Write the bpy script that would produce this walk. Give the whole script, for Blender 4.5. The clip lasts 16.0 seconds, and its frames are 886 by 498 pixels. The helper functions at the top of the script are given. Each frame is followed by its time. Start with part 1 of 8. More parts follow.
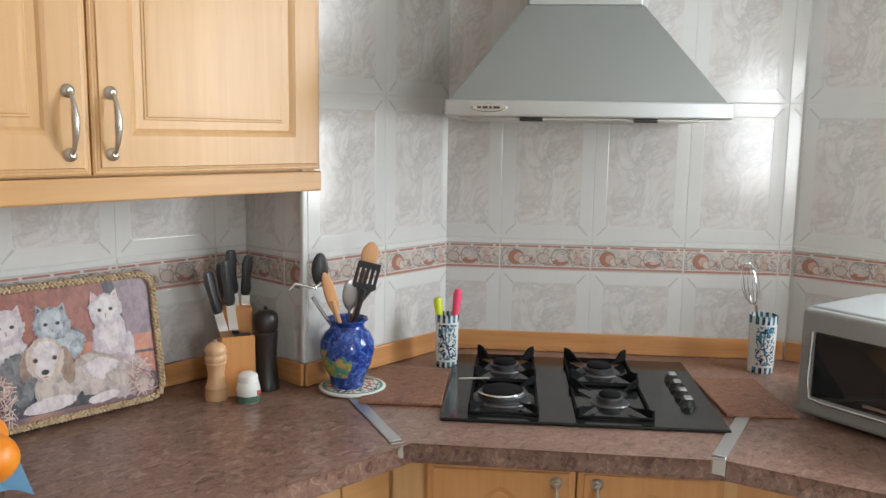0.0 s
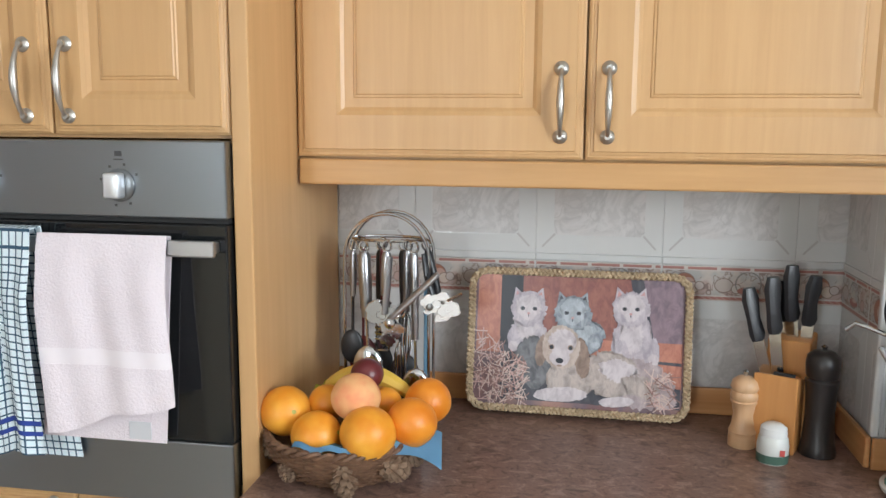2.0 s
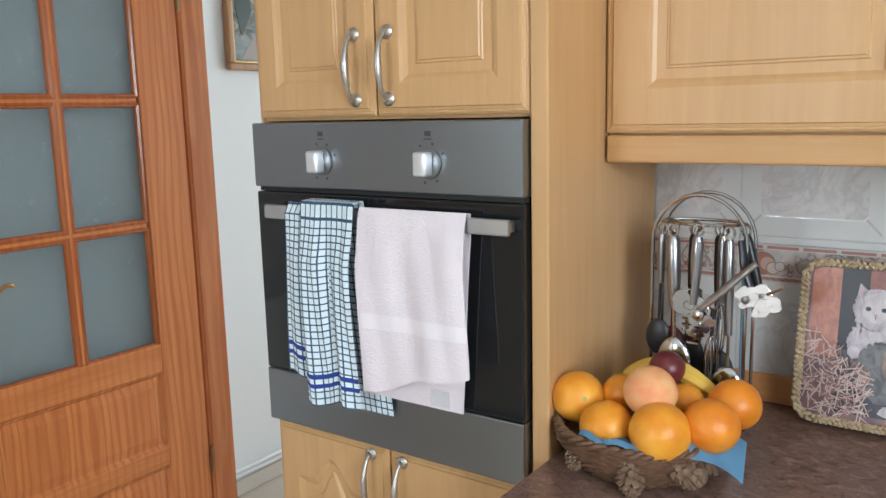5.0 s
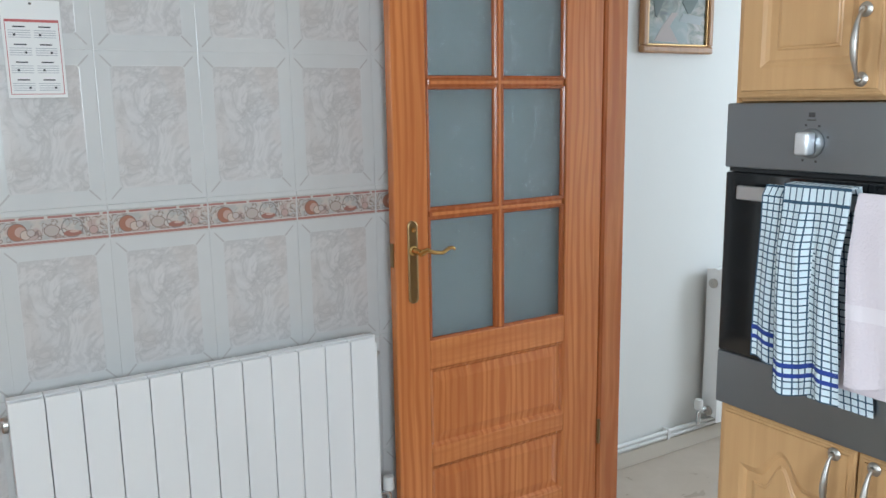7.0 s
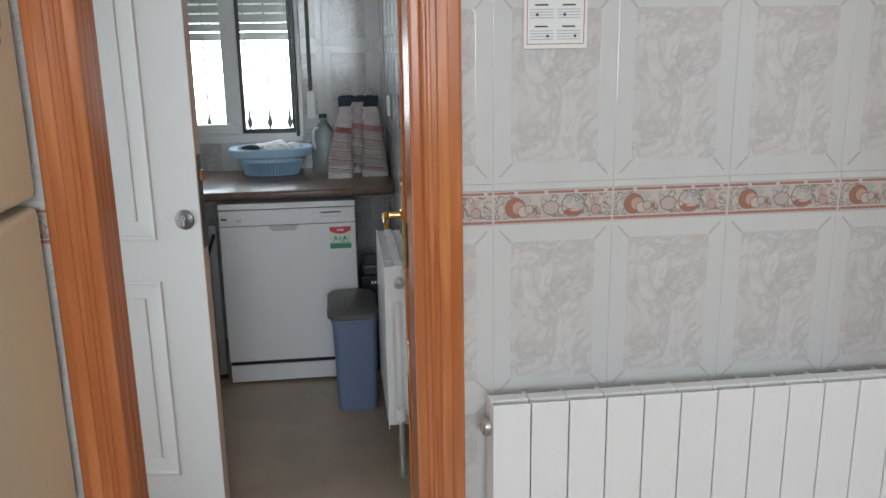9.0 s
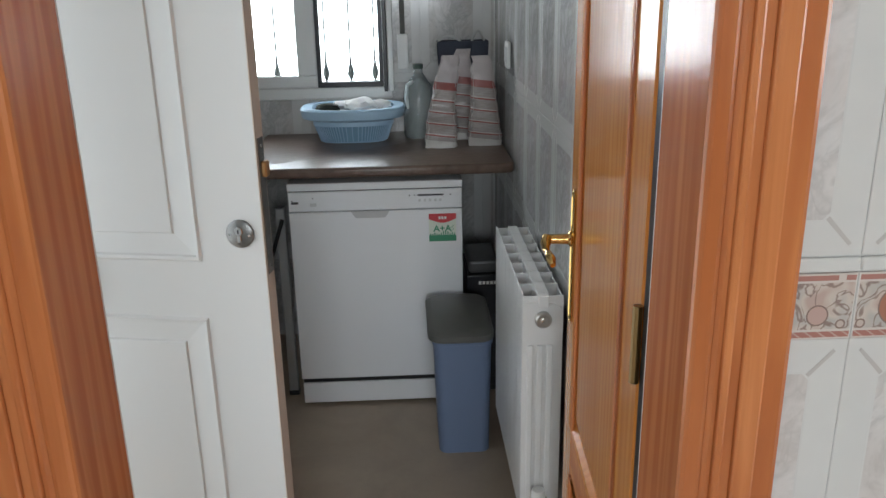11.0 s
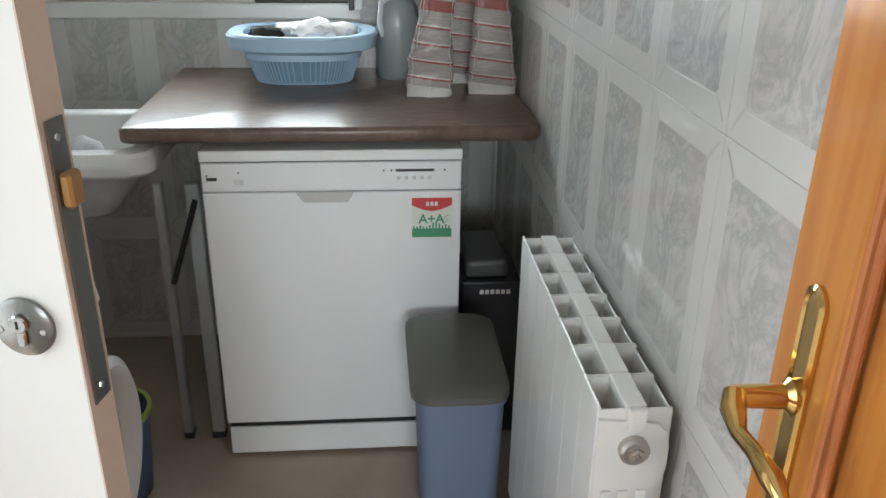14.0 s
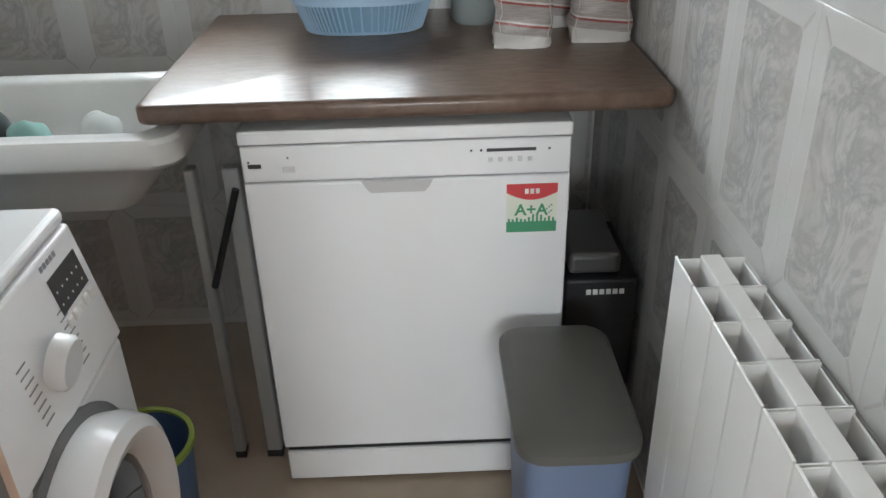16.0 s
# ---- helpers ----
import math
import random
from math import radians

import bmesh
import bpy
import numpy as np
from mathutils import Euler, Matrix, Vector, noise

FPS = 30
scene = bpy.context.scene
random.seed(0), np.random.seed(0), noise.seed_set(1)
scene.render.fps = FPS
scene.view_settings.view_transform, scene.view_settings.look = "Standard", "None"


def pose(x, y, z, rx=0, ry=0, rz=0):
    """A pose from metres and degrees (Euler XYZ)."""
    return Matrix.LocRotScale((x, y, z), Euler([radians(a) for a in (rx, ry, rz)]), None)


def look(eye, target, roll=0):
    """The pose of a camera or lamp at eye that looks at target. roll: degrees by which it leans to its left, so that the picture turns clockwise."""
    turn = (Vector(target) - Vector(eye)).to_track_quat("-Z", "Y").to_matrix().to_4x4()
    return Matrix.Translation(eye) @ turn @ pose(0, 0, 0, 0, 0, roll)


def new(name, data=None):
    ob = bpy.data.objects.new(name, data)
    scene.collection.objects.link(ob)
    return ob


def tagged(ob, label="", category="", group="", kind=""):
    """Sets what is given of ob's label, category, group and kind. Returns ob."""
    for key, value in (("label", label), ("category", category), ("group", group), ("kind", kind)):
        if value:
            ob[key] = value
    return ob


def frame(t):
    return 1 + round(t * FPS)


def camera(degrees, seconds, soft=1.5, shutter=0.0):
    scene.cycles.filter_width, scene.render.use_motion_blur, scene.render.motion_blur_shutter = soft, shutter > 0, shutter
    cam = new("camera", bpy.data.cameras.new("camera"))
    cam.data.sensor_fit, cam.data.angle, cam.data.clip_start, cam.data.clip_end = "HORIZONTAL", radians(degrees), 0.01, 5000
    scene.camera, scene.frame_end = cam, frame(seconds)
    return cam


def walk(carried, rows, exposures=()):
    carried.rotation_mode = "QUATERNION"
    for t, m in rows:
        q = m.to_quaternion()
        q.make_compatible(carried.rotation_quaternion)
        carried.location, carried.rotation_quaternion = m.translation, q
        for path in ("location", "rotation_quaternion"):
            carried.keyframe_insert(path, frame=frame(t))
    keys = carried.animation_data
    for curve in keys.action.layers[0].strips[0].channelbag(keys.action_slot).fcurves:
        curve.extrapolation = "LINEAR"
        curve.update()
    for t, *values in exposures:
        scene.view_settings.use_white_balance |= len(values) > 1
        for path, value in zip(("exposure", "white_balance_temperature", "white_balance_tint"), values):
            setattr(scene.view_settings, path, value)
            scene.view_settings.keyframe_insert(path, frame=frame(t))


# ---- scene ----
cam = camera(57.2, 16.0)
PATH = [
    (0, (0.108, 0.31, 1.521), (1.585, 1.629, 1.238), 0.9),
    (0.3, (0.219, 0.352, 1.511), (1.533, 1.831, 1.217), 1.1),
    (0.5, (0.293, 0.396, 1.51), (1.487, 1.972, 1.213), 1.4),
    (0.7, (0.342, 0.465, 1.496), (1.464, 2.095, 1.209), 2.6),
    (1, (0.504, 0.394, 1.506), (1.239, 2.232, 1.219), 0.6),
    (1.5, (0.695, 0.394, 1.498), (0.785, 2.369, 1.197), -0.1),
    (2, (0.791, 0.384, 1.486), (0.455, 2.333, 1.19), 0.4),
    (2.5, (0.745, 0.366, 1.472), (0.272, 2.289, 1.169), -0.2),
    (3, (0.815, 0.368, 1.485), (0.141, 2.222, 1.157), -0.6),
    (3.2, (0.842, 0.4, 1.485), (0.078, 2.212, 1.147), -0.8),
    (5.3, (0.864, 0.473, 1.477), (-0.331, 2.041, 1.142), -1.3),
    (5.5, (0.85, 0.46, 1.476), (-0.391, 1.991, 1.14), -1.2),
    (6, (0.815, 0.414, 1.478), (-0.557, 1.828, 1.133), -1.0),
    (6.5, (0.761, 0.348, 1.475), (-0.767, 1.591, 1.126), -0.8),
    (7, (0.702, 0.261, 1.473), (-0.97, 1.299, 1.118), -0.9),
    (7.5, (0.61, 0.145, 1.539), (-1.156, 0.988, 1.128), -0.9),
    (8, (0.529, 0.066, 1.538), (-1.309, 0.73, 1.112), -1.9),
    (8.1, (0.502, 0.047, 1.536), (-1.346, 0.682, 1.108), -2.1),
    (8.5, (0.347, 0.066, 1.522), (-1.552, 0.52, 1.087), -1.8),
    (9, (0.139, 0.06, 1.503), (-1.787, 0.302, 1.022), -0.9),
    (9.5, (-0.095, -0.008, 1.494), (-2.02, 0.162, 0.98), -1.5),
    (10, (-0.297, -0.062, 1.488), (-2.22, 0.093, 0.962), -1.8),
    (10.2, (-0.405, -0.042, 1.5), (-2.322, 0.1, 0.95), -1.4),
    (12.3, (-1.148, -0.113, 1.43), (-3.033, -0.067, 0.764), -1.4),
    (12.5, (-1.235, -0.104, 1.419), (-3.116, -0.042, 0.741), -1.2),
    (13, (-1.481, -0.037, 1.415), (-3.352, 0.02, 0.711), -1.4),
    (13.5, (-1.568, -0.039, 1.383), (-3.418, 0.074, 0.632), -0.1),
    (14, (-1.654, -0.083, 1.386), (-3.48, 0.078, 0.587), 0.9),
    (14.5, (-1.757, -0.134, 1.367), (-3.513, 0.043, 0.426), 0.6),
    (15, (-1.862, -0.137, 1.368), (-3.6, 0.033, 0.394), 0.6),
    (15.5, (-1.947, -0.078, 1.283), (-3.742, -0.026, 0.402), -0.1),
    (16, (-2.086, -0.148, 1.355), (-3.836, -0.113, 0.388), -1.5),
]
walk(cam, [(t, look(eye, target, roll)) for t, eye, target, roll in PATH],
     [(0.0, -0.04, 6700, 10), (0.5, -0.04, 6950, 10), (1.5, -0.05, 6700, 10), (2.1, -0.06, 6450, 10), (2.5, -0.17, 6500, 10), (3.5, -0.15, 6400, 10), (5.3, -0.15, 6250, 9), (6.0, -0.10, 6150, 9), (7.0, -0.20, 5950, 7), (7.9, -0.34, 6150, 9), (9.0, -0.28, 6350, 10),
      (10.5, -0.22, 6450, 10), (12.5, -0.10, 6500, 10), (13.0, 0.1, 6500, 10), (14.0, 0.50, 6700, 10), (15.0, 0.70, 6450, 10), (16.0, 0.74, 6750, 11)])
# ---- world and light ----
world = bpy.data.worlds.new("world")
scene.world = world
world.use_nodes = True
wn = world.node_tree
sky = wn.nodes.new("ShaderNodeTexSky")
sky.sky_type, sky.sun_disc = "NISHITA", False
sky.sun_elevation, sky.sun_rotation = radians(55), radians(166)
bgn = wn.nodes["Background"]
wn.links.new(sky.outputs[0], bgn.inputs[0])
bgn.inputs[1].default_value = 0.14
sun = new("sun", bpy.data.lights.new("sun", "SUN"))
sun.data.energy, sun.data.angle, sun.data.color = 4.0, radians(0.5), (1, 0.95, 0.86)
sun.matrix_world = look((2, -8, 12.0), (0, 0, 0))


def window_light(name, eye, target, sx, sy, power, color=(0.86, 0.94, 1.0)):
    l = new(name, bpy.data.lights.new(name, "AREA"))
    l.data.shape, l.data.size, l.data.size_y, l.data.energy, l.data.color = "RECTANGLE", sx, sy, power, color
    l.matrix_world = look(eye, target)
    return l


window_light("daylight_east_window", (2.36, 0.0, 1.65), (0.0, 0.0, 1.15), 1.25, 1.0, 76)
window_light("daylight_terrace_door", (-0.34, -2.42, 1.60), (-0.2, 2.0, 1.2), 0.46, 0.95, 34)
window_light("daylight_utility_window", (-4.46, -0.57, 1.34), (-2.0, -0.45, 0.9), 1.0, 0.62, 18.5)
window_light("daylight_outer_door", (-1.98, -1.42, 1.1), (-1.98, 0.6, 1.0), 0.75, 1.9, 8.5)
# added fill lamp, out of view, that brightens the hall wall
window_light("hall_fill_light", (-0.2, 4.6, 1.5), (-1.3, 2.8, 1.2), 1.0, 1.4, 42)


# ---- materials ----
def mat(name, color=(0.8, 0.8, 0.8), rough=0.5, metal=0.0, **kw):
    m = bpy.data.materials.new(name)
    m.use_nodes = True
    b = m.node_tree.nodes["Principled BSDF"]
    b.inputs["Base Color"].default_value = (*color, 1)
    b.inputs["Roughness"].default_value = rough
    b.inputs["Metallic"].default_value = metal
    for k, v in kw.items():
        b.inputs[k.replace("_", " ")].default_value = v
    return m


def nd(m, kind, **props):
    n = m.node_tree.nodes.new(kind)
    for k, v in props.items():
        if k == "operation":
            n.operation = v
        elif k == "data_type":
            n.data_type = v
        elif k == "blend_type":
            n.blend_type = v
    return n


def lk(m, a, b):
    m.node_tree.links.new(a, b)


def coords(m, scale=(1, 1, 1), rot=(0, 0, 0), loc=(0, 0, 0), space="Object"):
    tc, mp = nd(m, "ShaderNodeTexCoord"), nd(m, "ShaderNodeMapping")
    mp.inputs["Scale"].default_value, mp.inputs["Rotation"].default_value, mp.inputs["Location"].default_value = scale, rot, loc
    lk(m, tc.outputs[space], mp.inputs[0])
    return mp.outputs[0]


def noise_of(m, vec, scale, detail=4, rough=0.55, dist=0.0):
    n = nd(m, "ShaderNodeTexNoise")
    n.inputs["Scale"].default_value, n.inputs["Detail"].default_value = scale, detail
    n.inputs["Roughness"].default_value, n.inputs["Distortion"].default_value = rough, dist
    lk(m, vec, n.inputs["Vector"])
    return n.outputs["Fac"]


def ramp(m, fac, stops):
    r = nd(m, "ShaderNodeValToRGB")
    el = r.color_ramp.elements
    while len(el) < len(stops):
        el.new(0.5)
    for e, (p, c) in zip(el, stops):
        e.position, e.color = p, (*c, 1) if len(c) == 3 else c
    lk(m, fac, r.inputs[0])
    return r.outputs[0]


def mix(m, fac, a, b, mode="MIX"):
    n = nd(m, "ShaderNodeMix", data_type="RGBA", blend_type=mode)
    if isinstance(fac, (int, float)):
        n.inputs[0].default_value = fac
    else:
        lk(m, fac, n.inputs[0])
    for i, v in ((6, a), (7, b)):
        if isinstance(v, tuple):
            n.inputs[i].default_value = (*v, 1)
        else:
            lk(m, v, n.inputs[i])
    return n.outputs[2]


def calc(m, op, a, b=0.0):
    n = nd(m, "ShaderNodeMath", operation=op)
    for i, v in ((0, a), (1, b)):
        if isinstance(v, (int, float)):
            n.inputs[i].default_value = v
        else:
            lk(m, v, n.inputs[i])
    return n.outputs[0]


def base(m, sock):
    lk(m, sock, m.node_tree.nodes["Principled BSDF"].inputs["Base Color"])


def relief(m, sock, strength=0.2, distance=0.002):
    b = nd(m, "ShaderNodeBump")
    b.inputs["Strength"].default_value, b.inputs["Distance"].default_value = strength, distance
    lk(m, sock, b.inputs["Height"])
    lk(m, b.outputs[0], m.node_tree.nodes["Principled BSDF"].inputs["Normal"])


def gloss(m, fac, lo, hi):
    n = nd(m, "ShaderNodeMapRange")
    n.inputs["To Min"].default_value, n.inputs["To Max"].default_value = lo, hi
    lk(m, fac, n.inputs["Value"])
    lk(m, n.outputs[0], m.node_tree.nodes["Principled BSDF"].inputs["Roughness"])


def wood(name, c1, c2, rough, stretch=(30, 30, 1.6), strength=0.08, ringy=0.0):
    m = mat(name, c1, rough)
    v = coords(m, stretch)
    n1 = noise_of(m, v, 1.6, 5, 0.6, 0.6)
    n2 = noise_of(m, coords(m, (5, 5, 0.7)), 1.3, 3, 0.5, 0.8)
    c = ramp(m, n1, [(0.3, c2), (0.7, c1)])
    c = mix(m, calc(m, "MULTIPLY", n2, 0.45), c, tuple(0.75 * k for k in c1))
    if ringy:
        w = nd(m, "ShaderNodeTexWave")
        w.inputs["Scale"].default_value, w.inputs["Distortion"].default_value, w.inputs["Detail"].default_value = 2.6, 9.0, 3.0
        w.inputs["Detail Scale"].default_value = 0.8
        lk(m, coords(m, (4.5, 4.5, 0.55)), w.inputs["Vector"])
        f = ramp(m, w.outputs["Fac"], [(0.45, (0, 0, 0)), (0.95, (1, 1, 1))])
        c = mix(m, calc(m, "MULTIPLY", f, ringy), c, c2)
    base(m, c)
    relief(m, n1, strength, 0.001)
    gloss(m, n2, rough * 0.8, rough * 1.25)
    return m


M = {}
M["beech"] = wood("beech_veneer", (0.64, 0.385, 0.175), (0.56, 0.325, 0.14), 0.38)
M["beech_edge"] = wood("beech_edge", (0.60, 0.34, 0.14), (0.50, 0.27, 0.10), 0.4, (1.6, 30, 30))
M["pine"] = wood("varnished_pine", (0.71, 0.270, 0.086), (0.47, 0.138, 0.040), 0.24, (17, 17, 0.9), 0.06, 0.75)
M["pine_h"] = wood("varnished_pine_rail", (0.70, 0.268, 0.085), (0.46, 0.135, 0.040), 0.24, (0.9, 0.9, 17), 0.06, 0.4)
M["pine_c"] = wood("varnished_pine_casing", (0.64, 0.24, 0.088), (0.42, 0.125, 0.04), 0.2, (20, 20, 1.0), 0.06, 0.7)
M["pine_bead"] = wood("varnished_pine_moulding", (0.48, 0.145, 0.045), (0.31, 0.08, 0.024), 0.2, (34, 34, 1.8), 0.08, 0.3)
# beech of the corner doors, with shade and warm bounce in its colour
M["beech_shaded"] = wood("beech_in_warm_shade", (0.60, 0.31, 0.12), (0.50, 0.235, 0.08), 0.4)
M["beech_strip"] = wood("orange_beech_strip", (0.62, 0.31, 0.125), (0.48, 0.21, 0.07), 0.36, (1.6, 30, 30))
M["white_door"] = mat("white_lacquer", (0.73, 0.74, 0.73), 0.3)
M["white_metal"] = mat("white_enamel", (0.80, 0.81, 0.82), 0.22)
M["radiator"] = mat("radiator_enamel", (0.80, 0.80, 0.79), 0.3)
M["plastic_white"] = mat("white_plastic", (0.74, 0.74, 0.72), 0.4)
M["dark"] = mat("dark_gap", (0.02, 0.02, 0.02), 0.8)
M["black_plastic"] = mat("black_plastic", (0.018, 0.018, 0.02), 0.35)
M["black_glass"] = mat("black_glass", (0.012, 0.013, 0.014), 0.06)
M["black_enamel"] = mat("black_cast_iron", (0.007, 0.007, 0.008), 0.75, 0.0, Specular_IOR_Level=0.12)
M["hob_glass"] = mat("hob_glass", (0.012, 0.013, 0.013), 0.12, 0.0, Specular_IOR_Level=0.3)
M["burner_alu"] = mat("dull_burner_metal", (0.12, 0.12, 0.125), 0.45, 0.9)
M["dark_steel"] = mat("dark_brushed_steel", (0.22, 0.22, 0.215), 0.35, 1.0)
M["chrome"] = mat("chrome", (0.58, 0.59, 0.60), 0.13, 1.0)
M["pewter"] = mat("pewter", (0.52, 0.50, 0.465), 0.38, 1.0)
M["brass"] = mat("polished_brass", (0.72, 0.48, 0.18), 0.16, 1.0)
M["brass_dull"] = mat("aged_brass", (0.30, 0.21, 0.10), 0.35, 1.0)
M["alu"] = mat("aluminium", (0.55, 0.56, 0.57), 0.35, 1.0)
M["alu_grey"] = mat("grey_aluminium", (0.45, 0.46, 0.46), 0.45, 0.6)


def steel():
    m = mat("brushed_steel", (0.26, 0.28, 0.30), 0.32, 1.0)
    n = noise_of(m, coords(m, (2, 2, 260)), 3.0, 3)
    relief(m, n, 0.05, 0.0004)
    gloss(m, n, 0.26, 0.42)
    return m


M["steel"] = steel()


def worktop(name, ca, cb, cc, rough):
    m = mat(name, ca, rough)
    v = coords(m)
    n1 = noise_of(m, coords(m, (1, 1.35, 1), (0, 0, 0.6)), 40, 8, 0.74, 0.9)
    n2 = noise_of(m, v, 9, 4, 0.6, 1.0)
    n3 = noise_of(m, v, 260, 2)
    c = ramp(m, n1, [(0.40, cc), (0.475, ca), (0.54, ca), (0.61, cb)])
    c = mix(m, calc(m, "MULTIPLY", n2, 0.5), c, tuple(0.7 * k for k in ca))
    c = mix(m, ramp(m, n3, [(0.6, (0, 0, 0)), (0.72, (0.5, 0.5, 0.5))]), c, cc)
    base(m, c)
    gloss(m, n1, rough * 0.8, rough * 1.2)
    relief(m, n3, 0.05, 0.0005)
    return m


M["worktop"] = worktop("brown_pink_laminate", (0.23, 0.135, 0.103), (0.375, 0.250, 0.200), (0.085, 0.042, 0.032), 0.3)
M["worktop_dark"] = mat("dark_brown_laminate", (0.13, 0.085, 0.062), 0.3)
wd = M["worktop_dark"]
base(wd, ramp(wd, noise_of(wd, coords(wd, (3, 1, 1)), 22, 5, 0.6, 0.6), [(0.35, (0.105, 0.066, 0.048)), (0.65, (0.165, 0.110, 0.082))]))
gloss(wd, noise_of(wd, coords(wd), 6, 3), 0.24, 0.38)


def marble_print(name, level, tint, contrast):
    """The clouded print inside each tile; contrast deepens its grey clouds."""
    p = mat(name, (0.5, 0.47, 0.43), 0.12, 0.0, Specular_IOR_Level=0.36)

    def tone(v, cloud=0.0):
        return tuple(k * level * v * (1 - contrast * cloud) for k in tint)

    def flow(angle, along, loc):
        """Coordinates stretched along a slanting direction of the tile."""
        st = nd(p, "ShaderNodeMapping")
        st.inputs["Scale"].default_value = (1.0, 1.0, along)
        lk(p, coords(p, (1, 1, 1), (0, radians(angle), 0), loc), st.inputs[0])
        return st.outputs[0]
    n1 = noise_of(p, flow(-38, 0.6, (0.3, 0, 0.1)), 13, 4, 0.58, 1.5)
    n2 = noise_of(p, flow(-30, 0.7, (3, 0, 1)), 18, 3, 0.5, 1.6)
    n3 = noise_of(p, flow(20, 0.6, (1, 0, 4)), 9, 2, 0.5, 0.8)
    c = ramp(p, n1, [(0.34, tone(0.63)), (0.44, tone(0.565, 0.5)), (0.50, tone(0.475, 1.0)), (0.55, tone(0.56, 0.5)), (0.60, tone(0.63)), (0.68, tone(0.52, 1.0))])
    vein = ramp(p, calc(p, "ABSOLUTE", calc(p, "SUBTRACT", n2, 0.5)), [(0.0, (0.55, 0.55, 0.55)), (0.04, (0, 0, 0))])
    gap = ramp(p, noise_of(p, coords(p, (1, 1, 1), (0, 0, 0), (2, 0, 7)), 10, 2), [(0.42, (0, 0, 0)), (0.56, (1, 1, 1))])
    c = mix(p, calc(p, "MULTIPLY", vein, gap), c, tone(0.40, 0.8))
    warm = ramp(p, n3, [(0.50, (0, 0, 0)), (0.66, (0.35, 0.35, 0.35))])
    base(p, mix(p, warm, c, tuple(k * level for k in (0.54, 0.485, 0.45))))
    return p


def tile_mats():
    m = mat("tile_glaze", (0.60, 0.60, 0.585), 0.12)
    n = noise_of(m, coords(m), 14, 3)
    base(m, mix(m, calc(m, "MULTIPLY", n, 0.5), (0.64, 0.64, 0.625), (0.53, 0.53, 0.52)))
    M["tile_glaze"] = m
    m.node_tree.nodes["Principled BSDF"].inputs["Specular IOR Level"].default_value = 0.36
    M["tile_marble"] = marble_print("tile_marble_print", 1.02, (1.0, 0.972, 0.95), -0.07)
    # same tiles in the utility room, its dimmer light put into the print
    M["tile_marble_dim"] = marble_print("tile_marble_print_dim", 0.90, (1.0, 0.995, 0.975), 0.03)
    # colour of the shaded chamfer side at each panel corner
    M["tile_mitre_shade"] = mat("tile_mitre_shade_line", (0.45, 0.43, 0.415), 0.3)
    g = mat("tile_grout", (0.66, 0.66, 0.64), 0.8)
    M["grout"] = g
    b = mat("border_print", (0.55, 0.52, 0.47), 0.2)
    tc, sp = nd(b, "ShaderNodeTexCoord"), nd(b, "ShaderNodeSeparateXYZ")
    lk(b, tc.outputs["Object"], sp.inputs[0])
    x, z = sp.outputs[0], sp.outputs[2]

    def disc(cx, cz, r0, r1, sx=1.0):
        dx = calc(b, "MULTIPLY", calc(b, "SUBTRACT", x, cx), sx)
        dz = calc(b, "SUBTRACT", z, cz)
        d = calc(b, "SQRT", calc(b, "ADD", calc(b, "MULTIPLY", dx, dx), calc(b, "MULTIPLY", dz, dz)))
        return calc(b, "MULTIPLY", calc(b, "GREATER_THAN", d, r0), calc(b, "LESS_THAN", d, r1))
    ink_ = (0.24, 0.175, 0.155)
    nn = noise_of(b, coords(b), 34, 2, 0.5, 1.6)
    wash = noise_of(b, coords(b, (1, 1, 1), (0, 0, 0), (5, 0, 0)), 26, 2)
    col = ramp(b, wash, [(0.40, (0.47, 0.36, 0.32)), (0.50, (0.55, 0.49, 0.44)), (0.60, (0.44, 0.42, 0.40))])
    twig = ramp(b, calc(b, "ABSOLUTE", calc(b, "SUBTRACT", nn, 0.5)), [(0.0, (0.95, 0.95, 0.95)), (0.026, (0.6, 0.6, 0.6)), (0.046, (0, 0, 0))])
    col = mix(b, twig, col, ink_)

    def fruit_print(col, cx, cz, r, fill, sx=1.0):
        col = mix(b, disc(cx, cz, 0.0, r + 0.0016, sx), col, ink_)
        return mix(b, disc(cx, cz, 0.0, r, sx), col, fill)
    col = fruit_print(col, 0.120, 0.032, 0.0130, (0.47, 0.40, 0.36), 0.8)
    col = fruit_print(col, 0.144, 0.026, 0.0085, (0.53, 0.48, 0.43))
    col = mix(b, disc(0.166, 0.036, 0.0225, 0.0250), col, (0.24, 0.22, 0.21))
    col = mix(b, disc(0.166, 0.022, 0.0, 0.0075, 0.36), col, (0.34, 0.16, 0.13))
    col = mix(b, disc(0.170, 0.026, 0.0, 0.0032, 0.30), col, (0.55, 0.40, 0.34))
    col = fruit_print(col, 0.214, 0.026, 0.0095, (0.48, 0.34, 0.30))
    for cx in (0.008, 0.092, 0.238):
        col = fruit_print(col, cx, 0.0165, 0.0035, (0.50, 0.42, 0.38))
    col = fruit_print(col, 0.045, 0.034, 0.0200, (0.36, 0.17, 0.12))
    col = mix(b, disc(0.052, 0.034, 0.0, 0.0125), col, (0.50, 0.34, 0.28))
    col = fruit_print(col, 0.062, 0.026, 0.0105, (0.56, 0.46, 0.39))
    col = fruit_print(col, 0.074, 0.030, 0.0080, (0.50, 0.43, 0.40))
    pale = calc(b, "ADD", calc(b, "LESS_THAN", z, 0.0115), calc(b, "GREATER_THAN", z, 0.060))
    col = mix(b, pale, col, (0.58, 0.53, 0.49))
